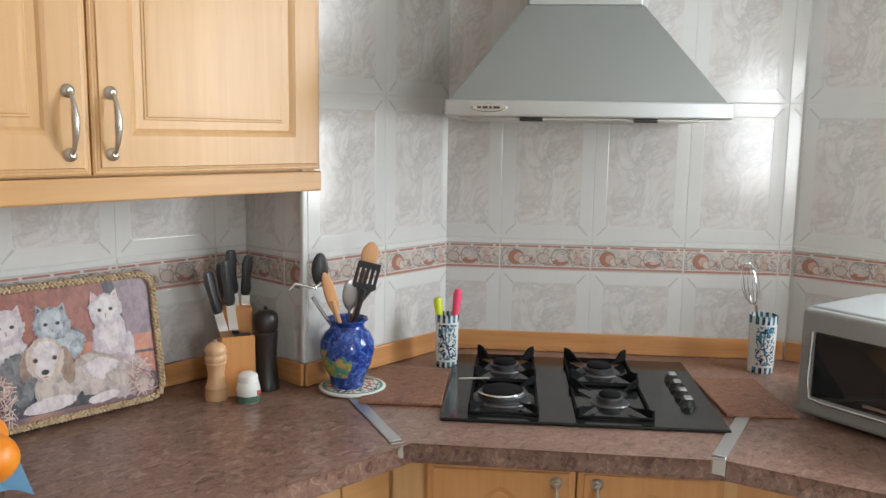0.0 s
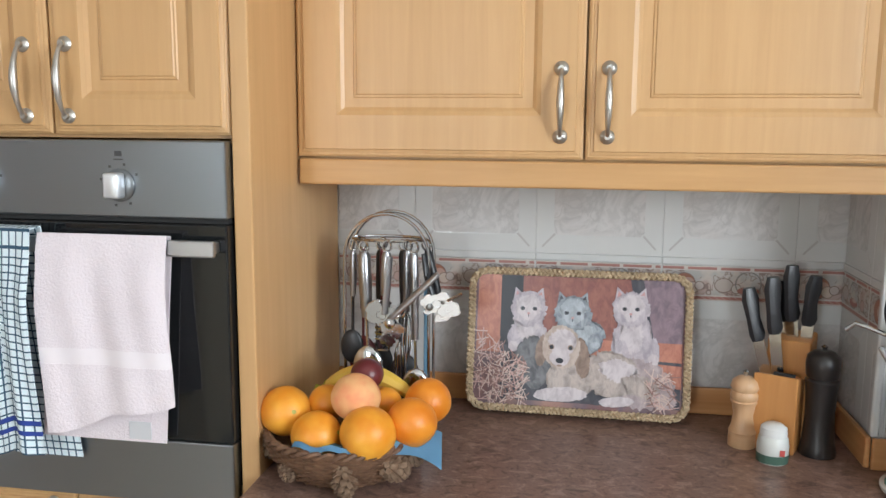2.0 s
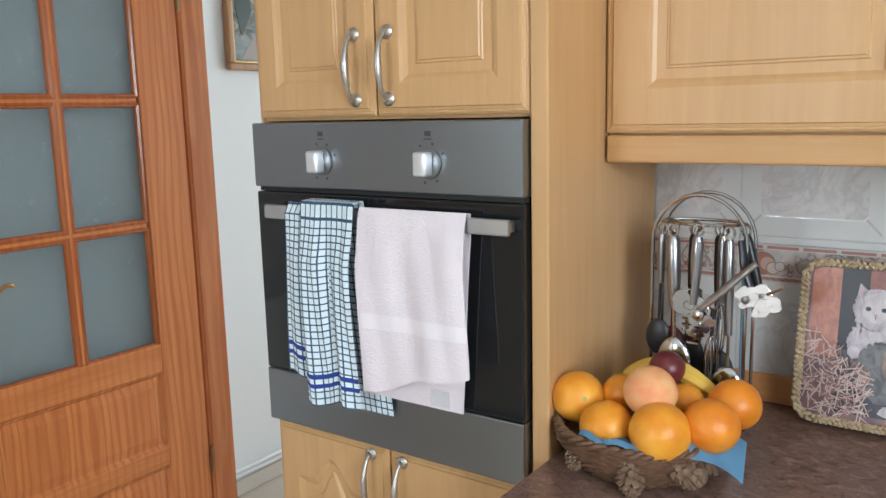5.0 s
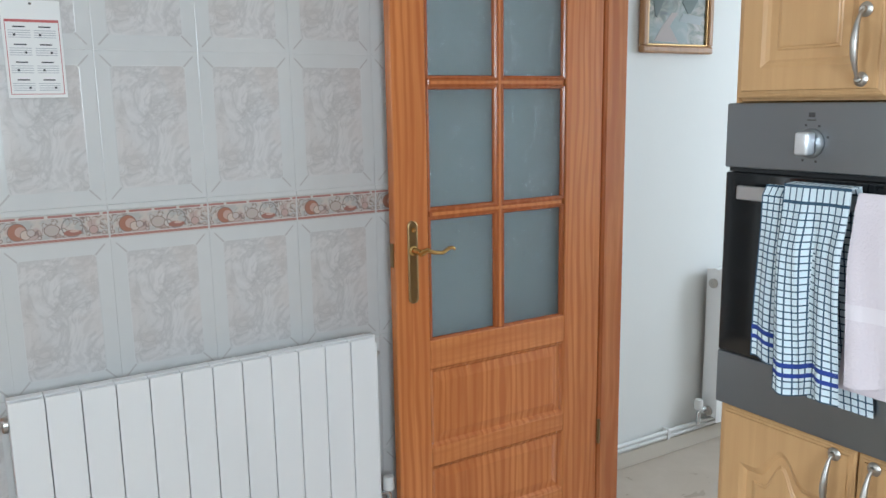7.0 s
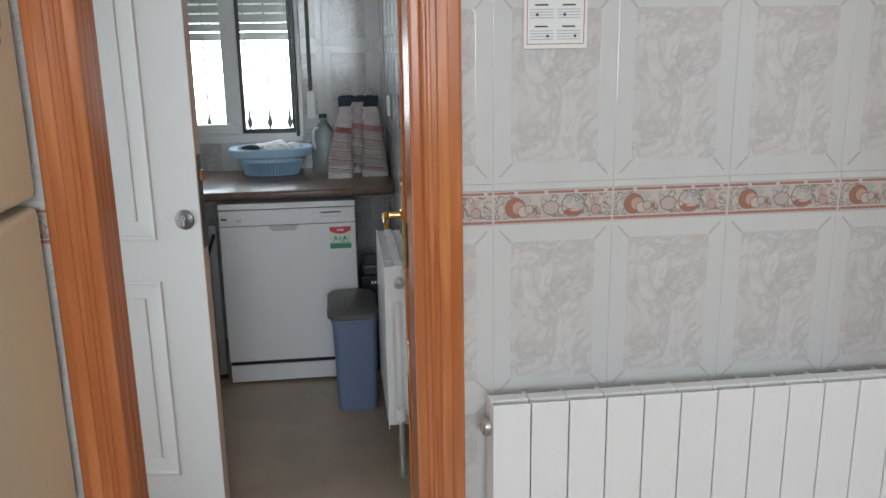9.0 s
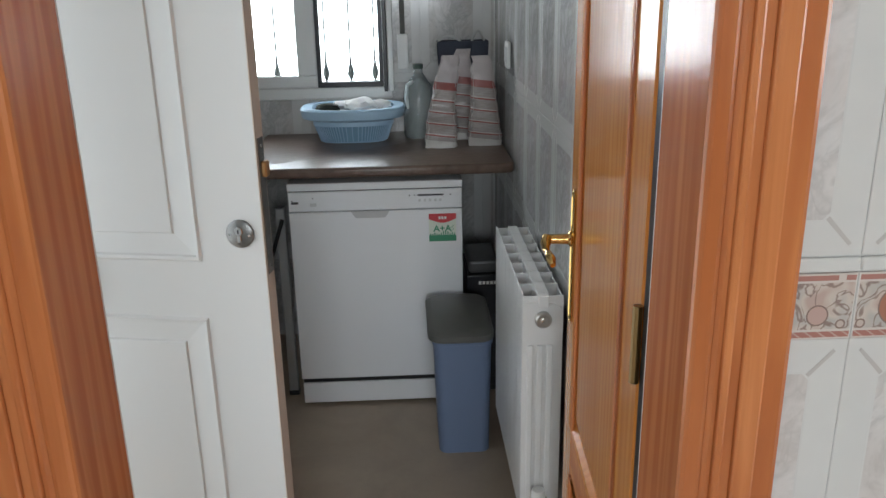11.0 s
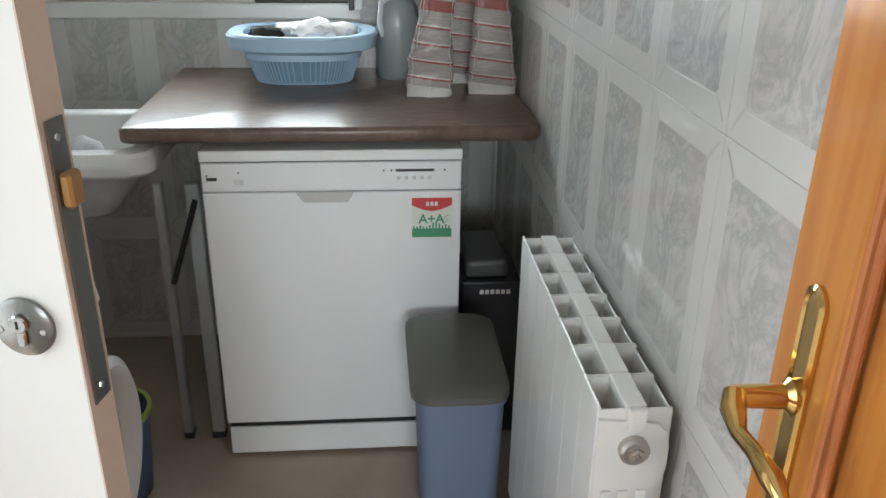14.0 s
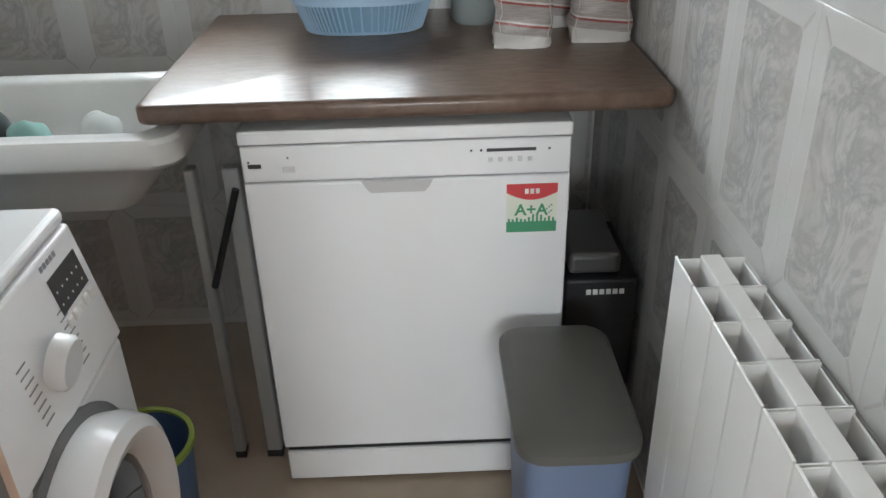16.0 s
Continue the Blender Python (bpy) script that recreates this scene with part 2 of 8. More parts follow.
    twist = calc(b, "SINE", calc(b, "ADD", calc(b, "MULTIPLY", x, 502.0), calc(b, "MULTIPLY", z, 700.0)))
    rope = calc(b, "MULTIPLY", calc(b, "GREATER_THAN", z, 0.0028), calc(b, "LESS_THAN", z, 0.0090))
    col = mix(b, rope, col, (0.37, 0.175, 0.15))
    col = mix(b, calc(b, "MULTIPLY", rope, calc(b, "GREATER_THAN", twist, 0.80)), col, (0.47, 0.32, 0.28))
    joint = calc(b, "ADD", calc(b, "LESS_THAN", x, 0.0020), calc(b, "GREATER_THAN", x, 0.2480))
    dash = calc(b, "GREATER_THAN", calc(b, "SINE", calc(b, "MULTIPLY", x, 100.53)), -0.93)
    line = calc(b, "MULTIPLY", calc(b, "GREATER_THAN", z, 0.0622), calc(b, "LESS_THAN", z, 0.0675))
    col = mix(b, calc(b, "MULTIPLY", dash, line), col, (0.38, 0.19, 0.165))
    col = mix(b, joint, col, (0.62, 0.61, 0.59))
    base(b, col)
    M["tile_border"] = b
    bump = noise_of(b, coords(b), 60, 3)
    relief(b, bump, 0.12, 0.001)


tile_mats()


def plaster(name, c, rough=0.85):
    m = mat(name, c, rough)
    n = noise_of(m, coords(m), 5, 4)
    base(m, mix(m, calc(m, "MULTIPLY", n, 0.3), c, tuple(0.9 * k for k in c)))
    relief(m, noise_of(m, coords(m), 90, 3), 0.12, 0.002)
    return m


M["plaster"] = plaster("white_plaster", (0.80, 0.80, 0.78))
M["ceiling"] = plaster("ceiling_paint", (0.82, 0.81, 0.78))


def floor_mat(name, c1, c2, rough):
    m = mat(name, c1, rough)
    n1 = noise_of(m, coords(m), 3.0, 5, 0.6, 0.8)
    n2 = noise_of(m, coords(m), 45, 3)
    c = ramp(m, n1, [(0.35, c1), (0.65, c2)])
    c = mix(m, calc(m, "MULTIPLY", n2, 0.25), c, tuple(0.8 * k for k in c1))
    base(m, c)
    gloss(m, n1, rough * 0.8, rough * 1.3)
    return m


M["floor_tile"] = floor_mat("beige_floor_tile", (0.50, 0.42, 0.34), (0.58, 0.50, 0.42), 0.28)
M["floor_utility"] = floor_mat("utility_floor_tile", (0.36, 0.285, 0.215), (0.43, 0.345, 0.265), 0.3)


def frosted():
    m = mat("frosted_glass", (0.70, 0.80, 0.83), 0.07, 0.0, Transmission_Weight=0.93, IOR=1.3)
    relief(m, noise_of(m, coords(m, (1, 1, 0.55)), 20, 3, 0.55, 2.6), 0.75, 0.006)
    return m


M["frosted"] = frosted()
M["clear"] = mat("clear_glass", (0.97, 0.99, 0.98), 0.02, 0.0, Transmission_Weight=1.0, IOR=1.15)


# ---- mesh helpers ----
def link_mesh(name, bm, material, smooth=False):
    me = bpy.data.meshes.new(name)
    bm.normal_update()
    bm.to_mesh(me)
    bm.free()
    for m in (material if isinstance(material, (list, tuple)) else [material]):
        me.materials.append(m)
    if smooth:
        me.shade_smooth()
        me.set_sharp_from_angle(angle=radians(40))
    return me


def part(name, bm, material, parent, label="", kind="", smooth=False):
    ob = new(name, link_mesh(name, bm, material, smooth))
    ob.parent = parent
    return tagged(ob, label, "", "", kind)


def thing(name, at=(0, 0, 0), rz=0, label="", category="", group="", kind=""):
    ob = new(name)
    ob.empty_display_size = 0.05
    ob.matrix_world = pose(*at, 0, 0, rz)
    return tagged(ob, label, category, group, kind)


def solid(name, bm, material, label="", category="", kind="", at=(0, 0, 0), rz=0, smooth=False, group=""):
    ob = new(name, link_mesh(name, bm, material, smooth))
    ob.matrix_world = pose(*at, 0, 0, rz)
    return tagged(ob, label, category, group, kind)


def box(bm, x0, x1, y0, y1, z0, z1, bevel=0.0, seg=2, slot=0, m=None):
    vs = [bm.verts.new((x, y, z)) for x in (x0, x1) for y in (y0, y1) for z in (z0, z1)]
    fs = [bm.faces.new([vs[i] for i in f]) for f in ((0, 1, 3, 2), (4, 6, 7, 5), (0, 4, 5, 1), (2, 3, 7, 6), (0, 2, 6, 4), (1, 5, 7, 3))]
    for f in fs:
        f.material_index = slot
    allv = vs
    if bevel > 0:
        es = {e for f in fs for e in f.edges}
        r = bmesh.ops.bevel(bm, geom=list(es), offset=bevel, segments=seg, profile=0.5, affect="EDGES")
        for f in r["faces"]:
            f.material_index = slot
        allv = list({v for f in r["faces"] for v in f.verts} | {v for v in vs if v.is_valid})
    if m is not None:
        bmesh.ops.transform(bm, matrix=m, verts=allv)
    return allv


def boxbm(*a, **k):
    bm = bmesh.new()
    box(bm, *a, **k)
    return bm


def rings(bm, loops, close=True, cap0=False, cap1=False, slot=0):
    """Bridges loops of points of equal length."""
    vl = [[bm.verts.new(p) for p in l] for l in loops]
    n = len(vl[0])
    for a, b in zip(vl, vl[1:]):
        for i in range(n if close else n - 1):
            j = (i + 1) % n
            bm.faces.new((a[i], a[j], b[j], b[i])).material_index = slot
    if cap0:
        bm.faces.new(vl[0][::-1]).material_index = slot
    if cap1:
        bm.faces.new(vl[-1]).material_index = slot
    return vl


def lathe(bm, profile, seg=24, at=(0, 0, 0), slot=0, cap=True, sx=1.0, sy=1.0):
    loops = [[(at[0] + sx * r * math.cos(2 * math.pi * i / seg), at[1] + sy * r * math.sin(2 * math.pi * i / seg), at[2] + z) for i in range(seg)] for r, z in profile]
    return rings(bm, loops, True, cap, cap, slot)


def tube(bm, pts, r, seg=8, slot=0, cap=True, flat=1.0):
    """A tube along pts; r: a radius or one for each point."""
    pts = [Vector(p) for p in pts]
    rs = r if isinstance(r, (list, tuple)) else [r] * len(pts)
    up = None
    loops = []
    for i, p in enumerate(pts):
        d = (pts[min(i + 1, len(pts) - 1)] - pts[max(i - 1, 0)]).normalized()
        if up is None:
            up = d.orthogonal().normalized()
        up = (up - up.dot(d) * d).normalized()
        side = d.cross(up)
        loops.append([tuple(p + rs[i] * (math.cos(2 * math.pi * k / seg) * up + flat * math.sin(2 * math.pi * k / seg) * side)) for k in range(seg)])
    return rings(bm, loops, True, cap, cap, slot)


def arc(c, r, a0, a1, n, axis="z"):
    out = []
    for i in range(n + 1):
        a = radians(a0 + (a1 - a0) * i / n)
        p = (r * math.cos(a), r * math.sin(a))
        out.append({"z": (c[0] + p[0], c[1] + p[1], c[2]), "y": (c[0] + p[0], c[1], c[2] + p[1]), "x": (c[0], c[1] + p[0], c[2] + p[1])}[axis])
    return out


def prism(bm, poly, z0, z1, slot=0):
    a = [bm.verts.new((x, y, z0)) for x, y in poly]
    b = [bm.verts.new((x, y, z1)) for x, y in poly]
    n = len(poly)
    bm.faces.new(a[::-1]).material_index = slot
    bm.faces.new(b).material_index = slot
    side = [bm.faces.new((a[i], a[(i + 1) % n], b[(i + 1) % n], b[i])) for i in range(n)]
    for f in side:
        f.material_index = slot
    return side


# ---- tiles ----
TW, ROW = 0.25, 0.375
BAND0, BAND1 = 1.150, 1.220
TILE_ROWS = [(0.385, 0), (0.76, 0), (0.385 - 0.375, 0), (1.236, 0), (1.611, 0), (1.986, 0), (2.361, 0)]
tile_cache = {}


def tile_bm():
    """A tile, origin at its lower left corner, face towards -y."""
    bm = bmesh.new()
    w, h, g = TW, ROW, 0.0003
    mx, mz, c = 0.034, 0.035, 0.007

    def octa(ix, iz, cut, y):
        x0, x1, z0, z1 = ix, w - ix, iz, h - iz
        return [(x0 + cut, y, z0), (x1 - cut, y, z0), (x1, y, z0 + cut), (x1, y, z1 - cut), (x1 - cut, y, z1), (x0 + cut, y, z1), (x0, y, z1 - cut), (x0, y, z0 + cut)]
    e = 0.0008
    vl = rings(bm, [octa(g, g, e, 0.0), octa(g, g, e, -0.0056), octa(g + 0.0016, g + 0.0016, e, -0.0066), octa(mx, mz, c, -0.0078)], slot=0)
    vl2 = rings(bm, [octa(mx, mz, c, -0.0078), octa(mx + 0.002, mz + 0.002, c, -0.0070)], slot=0)
    f = bm.faces.new(vl2[-1])
    f.material_index = 1
    # grey strokes paint the shaded side of the corner chamfers
    for sx, sz in ((0, 0), (1, 0), (0, 1), (1, 1)):
        a = Vector((mx + 0.004 if not sx else w - mx - 0.004, 0, mz + 0.004 if not sz else h - mz - 0.004))
        b = Vector((0.013 if not sx else w - 0.013, 0, 0.012 if not sz else h - 0.012))
        d = (b - a).normalized() * 0.0023
        p = Vector((-d.z, 0, d.x))
        y = -0.0084
        q = [a + p, b + p * 0.8, b - p * 0.8, a - p]
        lo = [bm.verts.new((v.x, -0.0070, v.z)) for v in q]
        hi = [bm.verts.new((v.x, y, v.z)) for v in q]
        bm.faces.new(hi).material_index = 2
        for i in range(4):
            bm.faces.new((lo[i], lo[(i + 1) % 4], hi[(i + 1) % 4], hi[i])).material_index = 2
    bmesh.ops.recalc_face_normals(bm, faces=bm.faces)
    for v in bm.verts:
        v.co.y *= 0.36
    return bm


def border_bm():
    bm = bmesh.new()
    box(bm, 0.0002, TW - 0.0002, -0.0036, 0, 0.0004, 0.0696, 0.0006, 1)
    return bm


def lip_bm():
    bm = bmesh.new()
    box(bm, 0.0, TW, -0.0052, 0, 0.0007, 0.0155, 0.0024, 2)
    return bm


def crop(bm, x0, x1, z0, z1):
    for co, no in (((x0, 0, 0), (-1, 0, 0)), ((x1, 0, 0), (1, 0, 0)), ((0, 0, z0), (0, 0, -1)), ((0, 0, z1), (0, 0, 1))):
        bmesh.ops.bisect_plane(bm, geom=bm.verts[:] + bm.edges[:] + bm.faces[:], plane_co=co, plane_no=no, clear_outer=True)
    return bm


def tile_mesh(kind, x0, x1, z0, z1, marble="tile_marble"):
    key = (kind, marble, round(x0, 3), round(x1, 3), round(z0, 3), round(z1, 3))
    if key not in tile_cache:
        bm = {"tile": tile_bm, "border_tile": border_bm, "tile_lip": lip_bm}[kind]()
        crop(bm, x0, x1, z0, z1)
        mats = {"tile": [M["tile_glaze"], M[marble], M["tile_mitre_shade"]], "border_tile": [M["tile_border"]], "tile_lip": [M["tile_glaze"]]}[kind]
        tile_cache[key] = link_mesh(kind, bm, mats) if len(bm.faces) else None
    return tile_cache[key]


def tiling(wall, origin, rz, length, joint, holes=(), border=True, zmin=0.0, zmax=2.5, rows=None, marble="tile_marble"):
    """Tiles on a wall whose face starts at origin and runs along +x turned by rz; the room lies on the side of -y. joint: the first joint along it."""
    if rows is None:
        rows = [("tile", 0.01 + 0.375 * k - 0.0, ROW) for k in range(0, 3)]
        rows = [("tile", 0.025, ROW), ("tile", 0.40, ROW), ("tile", 0.775, ROW)]
        rows += [("border_tile", BAND0, 0.07), ("tile_lip", BAND1, 0.016)] if border else []
        rows += [("tile", 1.236 + 0.375 * k, ROW) for k in range(4)]
    T = pose(origin[0], origin[1], 0, 0, 0, rz)
    k0 = math.floor((0 - joint) / TW) - 1
    for kind, z, h in rows:
        for k in range(k0, k0 + int(length / TW) + 4):
            x = joint + k * TW
            a0, a1, b0, b1 = max(0, -x), min(TW, length - x), max(0, zmin - z), min(h, zmax - z)
            if a1 - a0 < 0.006 or b1 - b0 < 0.006:
                continue
            pieces = [(a0, a1, b0, b1)]
            for hx0, hx1, hz0, hz1 in holes:
                nxt = []
                for p0, p1, q0, q1 in pieces:
                    u0, u1, w0, w1 = hx0 - x, hx1 - x, hz0 - z, hz1 - z
                    if u1 <= p0 or u0 >= p1 or w1 <= q0 or w0 >= q1:
                        nxt.append((p0, p1, q0, q1))
                        continue
                    if u0 > p0: nxt.append((p0, u0, q0, q1))
                    if u1 < p1: nxt.append((u1, p1, q0, q1))
                    c0, c1 = max(p0, u0), min(p1, u1)
                    if w0 > q0: nxt.append((c0, c1, q0, w0))
                    if w1 < q1: nxt.append((c0, c1, w1, q1))
                pieces = nxt
            for p0, p1, q0, q1 in pieces:
                if p1 - p0 < 0.006 or q1 - q0 < 0.004:
                    continue
                me = tile_mesh(kind, p0, p1, q0, q1, marble)
                if me is None:
                    continue
                ob = new(kind, me)
                ob.parent = wall
                ob.matrix_world = T @ pose(x, 0, z)
                if kind == "tile_lip":
                    ob["kind"] = "structure"


def wall_with_holes(name, origin, rz, length, thick, height, holes, material):
    """A wall of real thickness whose room face runs from origin; holes as x0, x1, z0, z1."""
    bm = bmesh.new()
    xs = sorted({0, length} | {h[0] for h in holes} | {h[1] for h in holes})
    for a, b in zip(xs, xs[1:]):
        spans, z = [], 0.0
        for h in sorted((h for h in holes if h[0] <= a + 1e-6 and h[1] >= b - 1e-6), key=lambda h: h[2]):
            if h[2] > z:
                spans.append((z, h[2]))
            z = h[3]
        if z < height:
            spans.append((z, height))
        for s0, s1 in spans:
            box(bm, a, b, 0, thick, s0, s1)
    bmesh.ops.remove_doubles(bm, verts=bm.verts, dist=1e-5)
    return solid(name, bm, material, kind="structure", at=(origin[0], origin[1], 0), rz=rz)


# ---- structure ----
H = 2.5
solid("floor_kitchen", boxbm(-1.52, 2.5, -2.5, 2.25, -0.12, 0), M["floor_tile"], kind="structure")
solid("floor_hall", boxbm(-1.7, 0.6, 2.25, 4.95, -0.12, 0), M["floor_tile"], kind="structure")
solid("floor_utility", boxbm(-4.3, -1.52, -1.45, 0.45, -0.12, 0), M["floor_utility"], kind="structure")
solid("ceiling", boxbm(-4.3, 2.5, -2.5, 4.95, H, H + 0.1), M["ceiling"], kind="structure")
U_DOOR = (-0.40, 0.20)
wall_w = wall_with_holes("wall_west", (-1.455, -2.42), 90, 4.62, 0.12, H, [(U_DOOR[0] + 2.42, U_DOOR[1] + 2.42, 0.0, 2.03)], M["grout"])
wall_n = wall_with_holes("wall_north", (-0.40, 2.03), 0, 1.69, 0.17, H, [], M["grout"])
FY, FX = 1.80, 1.29
wall_s1 = wall_with_holes("wall_column_side", (FX, 2.20), -90, 0.398, 0.10, H, [], M["grout"])
wall_f = wall_with_holes("wall_column_front", (FX, FY), 0, 0.50, 0.12, H, [], M["grout"])
DA = -53.0
DO = Vector((1.79, FY, 0))
DU = Vector((math.cos(radians(DA)), math.sin(radians(DA)), 0))
DN = Vector((math.sin(radians(DA)), -math.cos(radians(DA)), 0))
DL = 0.935
wall_d = wall_with_holes("wall_diagonal", (DO.x, DO.y), DA, DL + 0.03, 0.12, H, [], M["grout"])
DE = DO + DU * DL
EX = DE.x
EWIN = (0.75, 2.05, 1.12, 2.2)
e_y = DE.y
wall_e = wall_with_holes("wall_east", (EX, e_y), -90, e_y + 2.42, 0.14, H, [(e_y - 0.62, e_y + 0.62, 1.14, 2.16)], M["grout"])
wall_so = wall_with_holes("wall_south", (EX + 0.14, -2.3), 180, EX + 0.14 + 1.58, 0.14, H, [(EX + 0.16, EX + 0.76, 0.0, 2.12)], M["plaster"])
wall_with_holes("wall_north_lintel", (-1.575, 2.20), 0, 1.175, 0.08, H, [(0.195, 1.125, 0.0, 2.05)], M["plaster"])
wall_with_holes("wall_hall_west", (-1.55, 2.28), 90, 2.64, 0.12, H, [], M["plaster"])
# unseen wall; its opening is made up to go with the hall lamp
wall_with_holes("wall_hall_north", (-1.67, 4.85), 0, 2.2, 0.12, H, [(0.9, 1.9, 0.95, 2.1)], M["plaster"])
wall_with_holes("wall_hall_east", (0.5, 4.95), -90, 2.75, 0.12, H, [], M["plaster"])
UY = 0.307
wall_un = wall_with_holes("wall_utility_north", (-4.13, UY), 0, 2.555, 0.12, H, [], M["grout"])
UWIN = (-1.02, -0.12, 1.045, 2.05)
wall_uw = wall_with_holes("wall_utility_west", (-4.13, -1.42), 90, 1.727, 0.14, H, [(UWIN[0] + 1.42, UWIN[1] + 1.42, UWIN[2], UWIN[3])], M["grout"])
wall_us = wall_with_holes("wall_utility_south", (-1.575, -1.30), 180, 2.555, 0.12, H, [(0.02, 0.85, 0.0, 2.05)], M["grout"])

# skirting in the hall, with the heating pipes
bm = bmesh.new()
box(bm, -1.549, -1.537, 2.33, 4.84, 0.0, 0.065, 0.003, 1)
solid("baseboard_hall", bm, mat("stone_skirting", (0.62, 0.56, 0.48), 0.4), kind="structure")
hp = thing("heating_pipes", (-1.50, 2.4, 0.0), 0, "pair of thin white-painted heating pipes running above the stone skirting", "pipe")
for dz, dx in ((0.090, -0.025), (0.112, -0.022)):
    bm = bmesh.new()
    tube(bm, [(dx, -0.05, dz), (dx, 2.35, dz)], 0.008, 8)
    part("pipe", bm, M["radiator"], hp, smooth=True)
for y in (0.32, 1.1, 1.9):
    part("clip", boxbm(-0.046, -0.012, y, y + 0.014, 0.078, 0.124, 0.002, 1), M["radiator"], hp)

# casings
def casing(name, pieces, material, label):
    t = tagged(new(name), label, "", "", "structure")
    for i, (x0, x1, y0, y1, z0, z1) in enumerate(pieces):
        bm = bmesh.new()
        vs = box(bm, x0, x1, y0, y1, z0, z1, 0.006, 2)
        part("jamb", bm, material[1] if (z1 - z0) < 0.3 else material[0], t)
    return t


P2 = (M["pine_c"], M["pine_h"])
a, b = U_DOOR
casing("door_1", [(-1.572, -1.435, b - 0.002, b + 0.022, 0, 2.03), (-1.572, -1.435, a - 0.022, a + 0.002, 0, 2.03), (-1.572, -1.435, a - 0.022, b + 0.022, 2.03, 2.054),
                  (-1.455, -1.437, b + 0.020, b + 0.100, 0, 2.12), (-1.455, -1.437, a - 0.092, a - 0.020, 0, 2.12), (-1.455, -1.437, a - 0.02, b + 0.02, 2.052, 2.12)], P2, "varnished orange pine doorway casing in the tiled wall")
for y0, y1 in ((b + 0.030, b + 0.040), (b + 0.050, b + 0.074), (a - 0.074, a - 0.050), (a - 0.040, a - 0.030)):
    part("casing_bead", boxbm(-1.439, -1.431, y0, y1, 0.0, 2.10, 0.003, 2), M["pine_c"], bpy.data.objects["door_1"])
# black strip standing in for the shade between leaf and jamb
part("hinge_gap_shade", boxbm(-1.604, -1.573, b + 0.004, b + 0.021, 0.0, 2.03), M["black_plastic"], bpy.data.objects["door_1"], "black strip for the shaded gap at the hinges")
casing("door_2", [(-1.38, -1.355, 2.19, 2.285, 0, 2.05), (-0.475, -0.45, 2.19, 2.285, 0, 2.05), (-1.38, -0.45, 2.19, 2.285, 2.05, 2.075), (-1.440, -1.358, 2.182, 2.199, 0, 2.12)], P2, "varnished orange pine doorway casing towards the hall")

# daylight openings behind the camera
wf = tagged(new("window_2"), "white window frame with clear panes above the worktop", "", "", "structure")
for y0, y1, z0, z1 in ((-0.62, 0.62, 1.14, 1.19), (-0.62, 0.62, 2.11, 2.16), (-0.62, -0.57, 1.19, 2.11), (0.57, 0.62, 1.19, 2.11), (-0.03, 0.03, 1.19, 2.11)):
    part("window_frame", boxbm(EX + 0.03, EX + 0.09, y0, y1, z0, z1, 0.004, 1), M["plastic_white"], wf)
df = tagged(new("door_3"), "white glazed terrace door frame", "", "", "structure")
for x0, x1, z0, z1 in ((-0.62, -0.56, 0, 2.12), (-0.08, -0.02, 0, 2.12), (-0.56, -0.08, 0.0, 0.35), (-0.56, -0.08, 2.05, 2.12)):
    part("door_frame", boxbm(x0, x1, -2.40, -2.34, z0, z1, 0.004, 1), M["plastic_white"], df)

# outside
solid("ground", boxbm(-300, 300, -300, 300, -0.5, -0.14), floor_mat("dry_ground", (0.42, 0.36, 0.27), (0.5, 0.44, 0.34), 0.9), kind="ground" and "structure")


